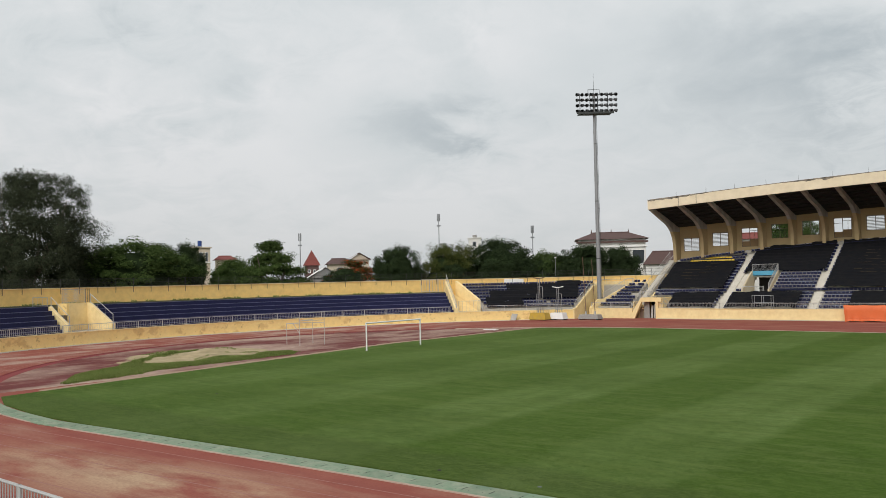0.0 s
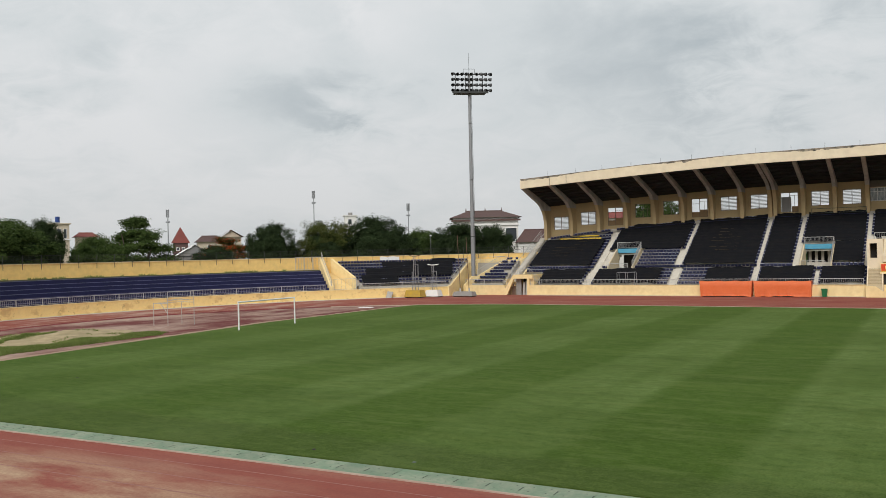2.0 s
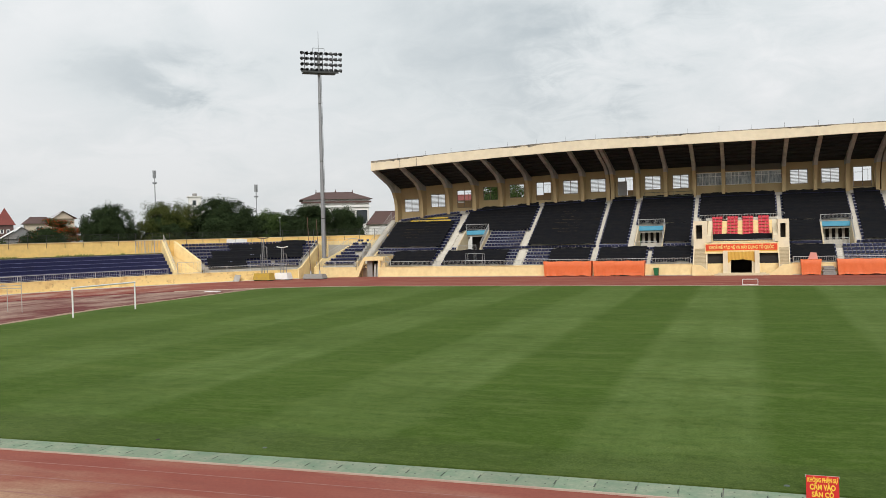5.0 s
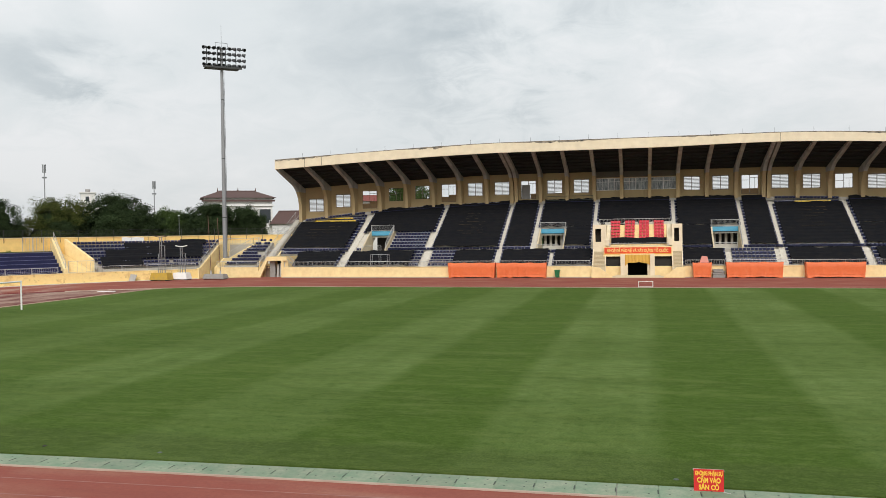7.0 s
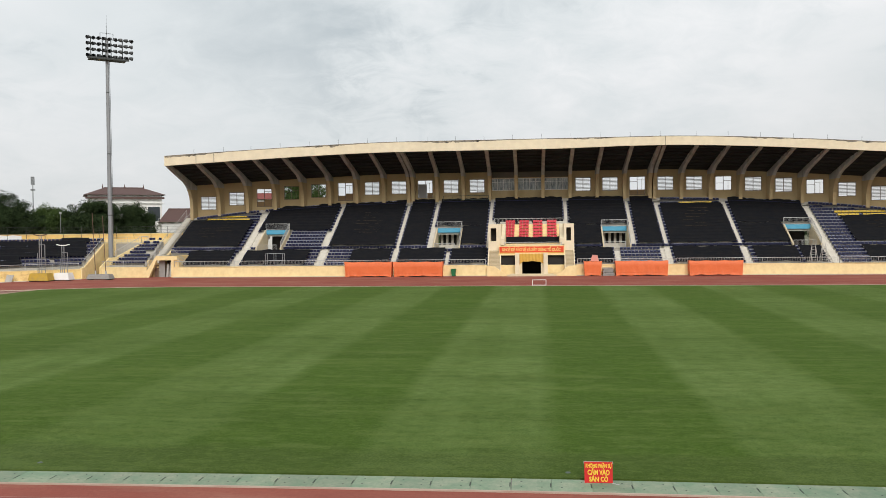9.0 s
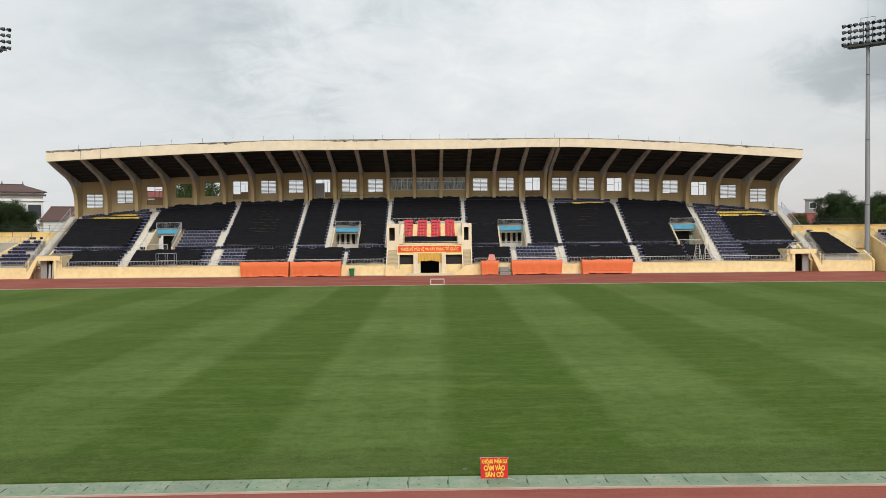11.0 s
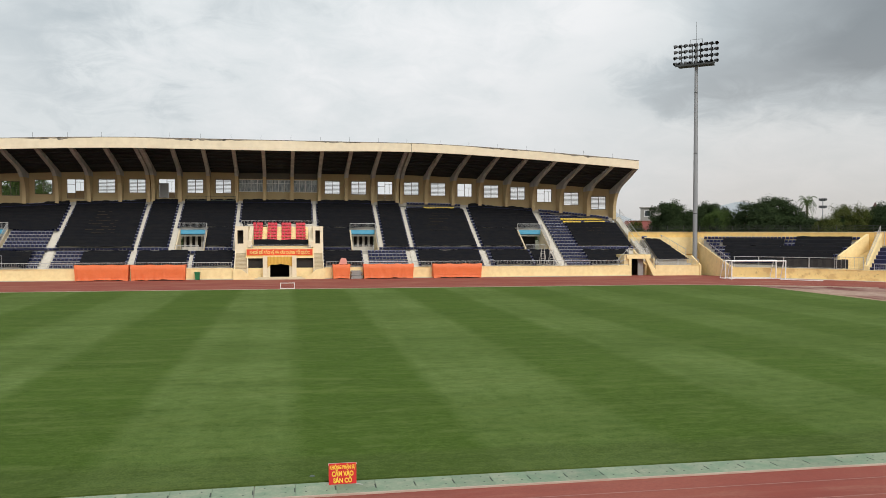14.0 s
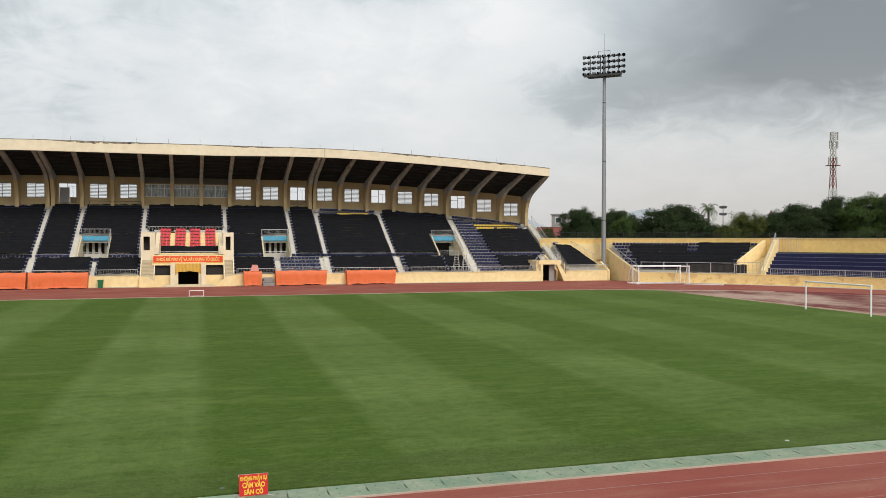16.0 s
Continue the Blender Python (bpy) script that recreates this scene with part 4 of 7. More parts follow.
# stair at each end of the stand, with rails
for s in (-1, 1):
    xe = END_L if s < 0 else END_R
    g = Geo()
    prof = []
    for i in range(22):
        prof += [(115.6 + i * 0.53, 2.42 + i * 0.285), (115.6 + i * 0.53, 2.7 + i * 0.285)]
    prof += [(127.26, 8.69), (127.26, 8.1), (115.6, 1.9)]
    g.prism(prof, min(xe + s * 0.2, xe + s * 1.2), max(xe + s * 0.2, xe + s * 1.2), lambda u, v, w: (w, u, v))
    st = part("end_stairs", g, "stair", stand, "open flight of stairs up the end of the stand")
    for d in (0.2, 1.2):
        low_rail("railing", (xe + s * d, 115.6, 2.7), (xe + s * d, 127.2, 8.95), st, 1.0, 0.4)

# ---- the honour box in the middle of the main stand ----
box_ = part("honour_box", Geo().box(-5.9, 3.05, 113.6, 118.0, 2.95, 4.08), "cream", stand, "cream balcony over the players' tunnel")
g = Geo()
for k in range(0, 9):
    part("box_step", Geo().box(-5.6, 3.0, row_y(k) - 0.012, row_y(k) + 0.8, step_z(k) - 0.6, step_z(k) + (0.75 if k == 0 else 0.02)), "cream", box_)
for a, b, da, db in ((-7.35, -5.6, -7.05, -6.25), (3.0, 4.35, 3.3, 3.95)):
    part("tower", Geo().box(a, b, 114.2, 118.6, 3.4, 4.7), "fascia", box_, "pale cream side tower with a dark doorway")
    part("tower_wall", Geo().box(a, da, 114.2, 118.6, 4.7, 6.5), "fascia", box_)
    part("tower_wall", Geo().box(db, b, 114.2, 118.6, 4.7, 6.5), "fascia", box_)
    part("tower_top", Geo().box(a, b, 114.2, 118.6, 6.5, 7.05), "fascia", box_)
    # dark sheet in place of the unlit space behind the door
    part("doorway", Geo().box(da, db, 115.7, 115.98, 4.7, 6.5), "dark", box_)
    prof = []
    for i in range(12):
        prof += [(112.45 + i * 0.15, 1.3 + i * 0.172), (112.45 + i * 0.15, 1.472 + i * 0.172)]
    prof += [(114.25, 3.36), (114.25, 0.0), (112.45, 0.0)]
    g = Geo().prism(prof, a + 0.12, b - 0.12, lambda u, v, w: (w, u, v))
    st = part("box_stairs", g, "stair_beige", box_, "narrow stairs up to the balcony")
    # strips of darker beige draw the shadow line of every step
    for i in range(12):
        part("tread", Geo().box(a + 0.13, b - 0.13, 112.41 + i * 0.15, 112.55 + i * 0.15, 1.44 + i * 0.172, 1.5 + i * 0.172), "tread", box_, "worn brown tread")
    for x in (a, b - 0.12):
        poly = [(112.3, -0.05), (114.2, -0.05), (114.2, 3.75), (112.3, 1.7)]
        part("stair_wall", Geo().prism(poly, x, x + 0.12, lambda u, v, w: (w, u, v)), "fascia", box_)
for a, b in ((-5.62, -5.12), (2.42, 3.02)):
    poly = [(113.8, 4.2), (119.4, 4.2), (119.4, 7.05), (118.6, 7.05), (115.0, 5.4), (113.8, 5.0)]
    part("cheek_wall", Geo().prism(poly, a, b, lambda u, v, w: (w, u, v)), "fascia", box_, "pale cream wall beside the red seats")
# front under the balcony: piers, recessed windows, tunnel mouth
for a, b in ((-3.65, -3.08), (0.18, 0.75)):
    part("pier", Geo().box(a, b, 112.3, 113.7, -0.05, 3.1), "fascia", box_)
for a, b in ((-3.08, -2.72), (-0.18, 0.18)):
    part("door_post", Geo().box(a, b, 112.95, 113.5, -0.05, 2.0), "fascia", box_)
for a, b in ((-5.95, -3.65), (0.75, 3.1)):
    part("parapet_wall", Geo().box(a, b, 113.4, 113.6, -0.05, 1.45), "cream", box_)
    part("lintel", Geo().box(a, b, 113.4, 113.6, 2.75, 3.0), "cream", box_)
part("lintel", Geo().box(-3.08, 0.18, 112.9, 113.5, 2.0, 3.1), "cream", box_)
# dark sheets behind the openings stand for the shade inside
for a, b in ((-5.95, -3.65), (0.75, 3.1)):
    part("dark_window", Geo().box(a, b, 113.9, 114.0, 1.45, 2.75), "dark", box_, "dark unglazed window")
# tunnel walls coloured as dark as its depth
g = Geo()
g.box(-3.1, 0.3, 119.0, 119.2, -0.05, 3.0)
g.box(-3.2, -3.1, 113.5, 119.2, -0.05, 3.0)
g.box(0.3, 0.4, 113.5, 119.2, -0.05, 3.0)
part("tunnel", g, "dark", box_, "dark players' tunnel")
g = Geo()
for i in range(2):
    g.box(-4.3 - 0.4 * (1 - i), 1.5 + 0.4 * (1 - i), 111.5 + 0.4 * i, 112.9, -0.05, 0.14 * (i + 1))
part("threshold", g, "stair_beige", box_, "low worn threshold steps")
for s in (-1, 1):
    poly = [(6.0, -0.05), (3.2, -0.05), (3.2, 0.06), (3.4, 0.16), (4.45, 0.95), (4.9, 1.3), (6.0, 1.43)]
    part("wing_wall", Geo().prism(poly, 111.9, 112.25, lambda u, v, w, s=s: (-1.45 + s * u, w, v)), "cream", box_, "cream wing wall sloping down to the tunnel")
low_rail("balcony_railing", (-5.15, 113.75, 4.06), (2.6, 113.75, 4.06), box_, 0.45, 0.18)
low_rail("box_railing", (-7.1, row_y(9) - 0.05, step_z(8) + 0.1), (4.2, row_y(9) - 0.05, step_z(8) + 0.1), box_, 0.8, 0.2)

# slogan banner over the tunnel, with its valance
ban = thing("slogan_banner", "red cloth banner with yellow slogan lettering", "banner", (-1.45, 113.5, 3.1))
g = Geo()
rows = []
for j in range(4):
    rows.append([(x, 113.5 + 0.03 * math.sin(x * 3.1 + j), 3.1 + 0.85 * j / 3) for x in np.linspace(-5.8, 2.9, 40)])
g.sheet(rows)
part("cloth", g, "banner_red", ban)
g = Geo()
xs_ = np.linspace(-5.8, 2.9, 60)
g.sheet([[(x, 113.47, 3.12 - 0.16 - 0.1 * abs(math.sin(x * 2.6))) for x in xs_], [(x, 113.46, 3.14) for x in xs_]])
part("valance", g, "gold_cloth", ban, "scalloped yellow valance")
g = Geo()
xs_ = np.linspace(-3.06, 0.16, 60)
g.sheet([[(x, 112.84 + 0.03 * math.sin(14 * x + z), z if z > 2.2 else 2.02 - 0.42 * (abs(x + 1.45) / 1.6) ** 4 - 0.1 * abs(math.sin(x * 2.4))) for x in xs_] for z in (1.9, 2.4, 2.98)])
part("curtain", g, "gold_cloth", ban, "yellow valance across the tunnel mouth")


def lettering(name, text, size, wide, m, mat, parent):
    """Raised letters of the built-in font, turned into a mesh, fitted to a width."""
    cu = bpy.data.curves.new(name, "FONT")
    cu.body, cu.size, cu.align_x, cu.align_y, cu.extrude, cu.offset = text, size, "CENTER", "CENTER", 0.008, 0.035 * size
    tmp = new(name, cu)
    dg = bpy.context.evaluated_depsgraph_get()
    me = bpy.data.meshes.new_from_object(tmp.evaluated_get(dg))
    bpy.data.objects.remove(tmp)
    xs = [v.co.x for v in me.vertices]
    k = wide / (max(xs) - min(xs))
    me.transform(Matrix.Diagonal((k, 1, 1, 1)))
    me.materials.clear()
    me.materials.append(M[mat])
    return piece(name, me, parent, m)


lettering("lettering", "KHOẺ ÐỂ BẢO VỆ VÀ XÂY DỰNG TỔ QUỐC", 0.56, 7.9, pose(-1.45, 113.44, 3.5, 90), "letter_cream", ban)

# ---- seats and shade nets of the main stand ----
def seat_geo(g, x, y, z, yaw=0.0):
    m = Matrix.Translation((x, y, z)) @ Matrix.Rotation(yaw, 4, "Z")
    pan = [(-0.21, -0.20, 0.30), (0.21, -0.20, 0.30), (0.19, 0.16, 0.27), (-0.19, 0.16, 0.27),
           (-0.21, 0.22, 0.56), (0.21, 0.22, 0.56), (-0.21, -0.20, 0.24), (0.21, -0.20, 0.24), (0.2, 0.27, 0.24), (-0.2, 0.27, 0.24),
           (0.19, 0.27, 0.56), (-0.19, 0.27, 0.56)]
    g.add([m @ Vector((p[0] * 1.08, p[1], p[2] * 1.08)) for p in pan],
          [(0, 1, 2, 3), (3, 2, 5, 4), (0, 6, 7, 1), (4, 5, 10, 11), (10, 8, 9, 11), (1, 7, 8, 2), (2, 8, 10, 5), (0, 3, 9, 6), (3, 4, 11, 9)])
    # highlight along the top of the back, drawn as a strip
    g.add([m @ Vector(p) for p in ((-0.17, 0.2, 0.63), (0.17, 0.2, 0.63), (0.17, 0.2, 0.57), (-0.17, 0.2, 0.57), (-0.17, 0.29, 0.63), (0.17, 0.29, 0.63))],
          [(0, 3, 2, 1), (0, 1, 5, 4)], alt=True)


def straight_seats(x0, x1, k0, k1, lab="rows of faded blue plastic seats", hole=None):
    g = Geo()
    rnd = random.Random(int(x0 * 10) + k0)
    for k in range(k0, k1 + 1):
        n = int((x1 - x0) / 0.5)
        for i in range(n):
            x = x0 + 0.25 + i * 0.5
            if rows_at(x) <= k or rnd.random() < 0.001 or (hole and hole(x, k)):
                continue
            seat_geo(g, x, row_y(k) + 0.42, step_z(k))
    return solid("blue_seats", g, ("seat_blue", "seat_rim"), lab, "stadium seats", "blue seats", "stuff", (x0, row_y(k0), step_z(k0)))


def net(x0, x1, k0, k1, lab="black shade net draped over the seats", seed=1):
    """Netting laid over rows k0 to k1: sags between the seat backs, with uneven edges."""
    g = Geo()
    nx = max(4, int((x1 - x0) / 0.35))
    rows = []
    ys = np.arange(row_y(k0) + (0.62 if k0 == 0 else 0.15), row_y(k1) + (0.5 if k1 == -1 else 0.75), 0.133)
    for y in ys:
        row = []
        for i in range(nx + 1):
            u = i / nx
            wob = 0.07 * noise.noise(Vector((seed * 3.1, y * 0.9, 0))) if u < 0.5 else 0.07 * noise.noise(Vector((seed * 7.7, y * 0.9, 4)))
            x = x0 + (x1 - x0) * u + wob
            yy = y + (0.18 * noise.noise(Vector((x * 0.8, seed * 2.3, 0))) if y in (ys[0], ys[-1]) else 0)
            lim = back_y(x) - 0.95
            yy = min(yy, lim)
            z = 3.5 + 0.55 * (yy - 118) + 0.42 + 0.09 * math.sin(2 * math.pi * (yy - 118.35) / 0.8)
            z += 0.13 * noise.noise(Vector((x * 0.5, yy * 0.5, seed))) + 0.06 * noise.noise(Vector((x * 2.1, yy * 2.1, seed)))
            if k1 > 14:
                z += max(0.0, 1 - (lim - yy) / 0.5) * (0.3 + 0.1 * abs(math.sin(math.pi * x / 0.48)))
            row.append((x, yy, z))
        rows.append(row)
    g.sheet(rows)
    return solid("shade_net", g, "net", lab, "shade net", "shade nets", "", (x0, row_y(k0), step_z(k0)), smooth=True)


def show_through(x0, x1, k0, k1, seed):
    """Dull yellow seats just visible through the netting."""
    g = Geo()
    rnd = random.Random(seed)
    for k in range(k0, k1 + 1):
        for i in range(int((x1 - x0) / 0.5)):
            if rnd.random() < 0.75:
                x, y = x0 + 0.5 * i, row_y(k) + 0.5
                z = 3.5 + 0.55 * (y - 118) + 0.6
                g.box(x, x + 0.44, y, y + 0.12, z, z + 0.03)
    return solid("netted_seats", g, "netted", "dull yellow seats showing faintly through black netting", "stadium seats", kind="stuff", at=(x0, row_y(k0), step_z(k0)))


NETS = [  # x from, x to, first row, last row
    (-55.0, -45.0, 0, 9), (-43.1, -32.0, 6, 15), (-31.0, -21.35, 0, 17), (-20.35, -16.75, 0, 17), (-15.75, -8.2, 7, 15), (-11.7, -8.2, 0, 6),
    (-7.2, 3.1, 9, 17), (4.1, 12.45, 7, 17), (4.6, 8.5, 0, 6), (13.45, 16.8, 0, 17), (17.85, 26.85, 0, 13), (27.9, 38.1, 7, 16), (27.9, 34.0, 0, 6),
    (42.6, 51.0, 0, 8),
    (-51.8, -44.9, -5, -1), (-43.0, -33.6, -5, -1), (-27.2, -21.5, -5, -1), (-20.2, -13.75, -5, -1), (-12.75, -7.8, -5, -1),
    (4.6, 9.75, -5, -1), (17.9, 26.8, -5, -1), (28.6, 34.2, -5, -1), (34.6, 37.5, -5, -1), (42.9, 49.6, -5, -1)]
for i, (a, b, k0, k1) in enumerate(NETS):
    net(a, b, k0, k1, seed=i + 1)
for a, b, k0, k1 in NETS:
    if k0 == 0:
        straight_seats(a, b, 0, 0, "row of blue seats between two nets")
    if k1 - k0 > 3:
        straight_seats(a - 0.3, a + 0.25, k0, k1, "edge of a block of blue seats")
        straight_seats(b - 0.25, b + 0.3, k0, k1, "edge of a block of blue seats")
for i, (a, b, k0, k1) in enumerate(((-28.2, -24.2, 4, 8), (-27.5, -25.2, 9, 11), (-52.5, -49.5, 3, 6), (-49.5, -47.5, 5, 8), (20.5, 23.5, 5, 9), (21.5, 24.8, 9, 11), (45.5, 48.0, 4, 6))):
    show_through(a, b, k0, k1, i)
g_low = "lower rows of faded blue plastic seats"
for a, b, k0, k1, lab in (
        (-55, -44.4, 10, 13, "back rows of blue plastic seats"), (-45.8, -44.3, 0, 10, "edge of a block of blue seats"), (-37.9, -32.3, 0, 6, "block of faded blue plastic seats left uncovered"),
        (-34.2, -32.2, -5, -1, g_low), (-30.8, -27.2, -5, -1, g_low), (10.75, 16.6, -5, -1, g_low),
        (17.9, 26.6, 14, 16, "back rows of blue plastic seats"), (39.3, 42.4, 0, 12, "edge of a block of blue seats"), (39.3, 43, -5, -1, g_low),
        (42.4, 50.8, 9, 12, "back rows of blue plastic seats"), (28.0, 29.2, -5, -1, g_low), (37.2, 38, -5, -1, g_low),
        (-43, -21, 0, 0, "row of blue seats beside the cross aisle"), (4.5, 38, 0, 0, "row of blue seats beside the cross aisle"),
        (-55, -44.4, -1, -1, "row of blue seats beside the cross aisle"), (-20, -8, -1, -1, "row of blue seats beside the cross aisle"),
        (-9.0, -8.2, 1, 16, "edge of a block of blue seats"), (3.9, 4.9, 7, 16, "edge of a block of blue seats"), (11.9, 12.35, 7, 16, "edge of a block of blue seats"),
        (26.2, 26.8, 0, 16, "edge of a block of blue seats"), (-42.8, -21.5, 15, 16, "back row of dark blue seats"), (4.3, 12.3, 16, 16, "back row of dark blue seats"),
        (28, 38, 16, 16, "back row of dark blue seats")):
    straight_seats(a, b, k0, k1, lab, hole=lambda x, k: 0 <= k <= 5 and any(v - 0.3 < x < v + VOM_W + 0.3 for v in VOMS))


g = Geo()
x = END_L + 1.2
while x < END_R - 1.2:
    if not any(abs(x - c) < 0.55 for c in (-44.3, -31.5, -20.85, -16.25, -7.7, 3.6, 12.95, 17.3, 27.4, 38.7)):
        seat_geo(g, x, back_y(x) - 1.2, deck_z(x) - 0.52, math.atan2(back_y(x + 0.2) - back_y(x - 0.2), 0.4))
    x += 0.48
solid("blue_seats", g, ("seat_blue", "seat_rim"), "last row of dark blue seats along the back wall", "stadium seats", "blue seats", "stuff", (SX, back_y(SX) - 1.2, deck_z(SX)))


def loose_seat(colour, rim, lab, group):
    ob = thing("stadium_seat", lab, "seat", group=group)
    g = Geo()
    seat_geo(g, 0, 0, 0)
    part("shell", g, (colour, rim), ob)
    part("bracket", Geo().box(-0.04, 0.04, -0.12, 0.2, 0.0, 0.25), "dark_steel", ob)
    return ob


seat0 = None
for x0 in (-5.43, -3.36, -1.34, 0.72):
    for k in range(3, 9):
        for i in range(3):
            m = pose(x0 + 0.24 + 0.48 * i, row_y(k) + 0.42, step_z(k) + 0.02)
            if seat0 is None:
                seat0 = loose_seat("seat_red", "seat_red", "red plastic seat in the honour box", "red seats")
                seat0.matrix_basis = m
            else:
                copy_thing(seat0, m)
seat1 = None
spots = [(-52.6 + 0.5 * i, 10) for i in range(14)] + [(-50.8 + 0.5 * i, 11) for i in range(9)] + [(20.9 + 0.5 * i, 14) for i in range(10)]
spots += [(42.7 + 0.5 * i, 9) for i in range(6)] + [(46.2 + 0.5 * i, 9) for i in range(7)] + [(42.5 + 0.5 * i, 10) for i in range(14)]
for x, k in spots:
    m = pose(x, row_y(k) + 0.28, step_z(k) + (0.12 if x > 40 else 0.2)) @ Matrix.Diagonal((1, 1, 1.0 if x > 40 else 0.8, 1))
    if seat1 is None:
        seat1 = loose_seat("seat_yellow", "seat_yellow", "yellow plastic seat among the blue rows", "yellow seats")
        seat1.matrix_basis = m
    else:
        copy_thing(seat1, m)
net(-5.5, 2.9, 0, 2, "black shade net over the front of the honour box", seed=77)
rows = [[(x, row_y(9) + 0.02 + 0.03 * math.sin(2.3 * x + z), z) for x in np.linspace(-7.1, 3.2, 40)] for z in (7.02, 7.35, 7.7, 8.02)]
solid("shade_net", Geo().sheet(rows), "net", "hem of black shade net hanging behind the box railing", "shade net", "shade nets", at=(-2, row_y(9), 7.0), smooth=True)
low_rail("walkway_rail", (-15.4, back_y(-12) - 1.5, deck_z(-12) - 0.1), (-8.3, back_y(-8) - 1.5, deck_z(-8) - 0.1), stand, 0.75, 1.2, "rail_green")

# ---- the curved end stands ----
def bend_prism(geo, side, deg, half, poly):
    """A wall across the ring: poly of (r, z), half degrees thick to each side."""
    n = len(poly)
    vs = [bend_point(side, deg - half, r, z) for r, z in poly] + [bend_point(side, deg + half, r, z) for r, z in poly]
    return geo.add(vs, [tuple(range(n)), tuple(range(n, 2 * n))[::-1]] + [(i, n + i, n + (i + 1) % n, (i + 1) % n) for i in range(n)])


def outer_edge(y):
    """Distance of the passage's outer wall from the middle of the main stand."""
    return 62.2 + 0.04 * (y - 109.1)


def block_span(side, j, r):
    """The corner block's first and last degree at a row: a slanting stair on one side, the passage wall on the other."""
    d1 = 48.0
    while abs(bend_point(side, d1, r).x - SX) > outer_edge(bend_point(side, d1, r).y) + 0.45 and d1 < 60:
        d1 += 0.1
    return 42.3 - 0.32 * j, d1


def bend_seats(side, rows, skip, lab, d0=None, d1=None):
    g = Geo()
    rnd = random.Random(17 + side)
    for j in rows:
        r, z = 1.35 + 0.76 * j, 1.75 + 0.47 * j
        a, b = block_span(side, j, r)
        a, b = max(a, d0 or 0), min(b, d1 or 90)
        n = int(radians(b - a) * (RW[side] + r) / 0.5)
        for i in range(n):
            d = a + (b - a) * (i + 0.5) / n
            if rnd.random() < skip:
                continue
            p = bend_point(side, d, r + 0.38, z)
            seat_geo(g, p.x, p.y, p.z, (radians(90 - d) if side < 0 else -radians(90 - d)))
    at = bend_point(side, 48, 1.3, 1.75)
    return solid("blue_seats", g, ("seat_blue", "seat_rim"), lab, "stadium seats", "blue seats", "stuff", at)


def bend_net(side, d0, d1, j0, j1, seed, bare=(1, 3, 5), lab="black shade net spread over corner seats"):
    g = Geo()
    n = max(4, int(abs(d1 - d0) * 3))
    rows = []
    for r in np.arange(1.35 + 0.76 * j0, 1.35 + 0.76 * (j1 + 1), 0.126):
        row = []
        for i in range(n + 1):
            d = d0 + (d1 - d0) * i / n
            z = 1.75 + 0.618 * (r - 1.35) + 0.38 + 0.09 * math.sin(2 * math.pi * (r - 1.6) / 0.76) + 0.12 * noise.noise(Vector((d * 0.9, r, seed)))
            for j in bare:
                z -= 0.26 * math.exp(-((r - 1.98 - 0.76 * j) / 0.17) ** 2) * max(0.0, min(1.0, 0.75 + 2.2 * noise.noise(Vector((d * 0.35, j, seed)))))
            row.append(bend_point(side, d + 0.18 * noise.noise(Vector((r * 1.2, seed, i * 0.01))), r, z))
        rows.append(row if side > 0 else row[::-1])
    g.sheet(rows)
    return solid("shade_net", g, "net", lab, "shade net", "shade nets", "", bend_point(side, (d0 + d1) / 2, 1.3, 1.75), smooth=True)


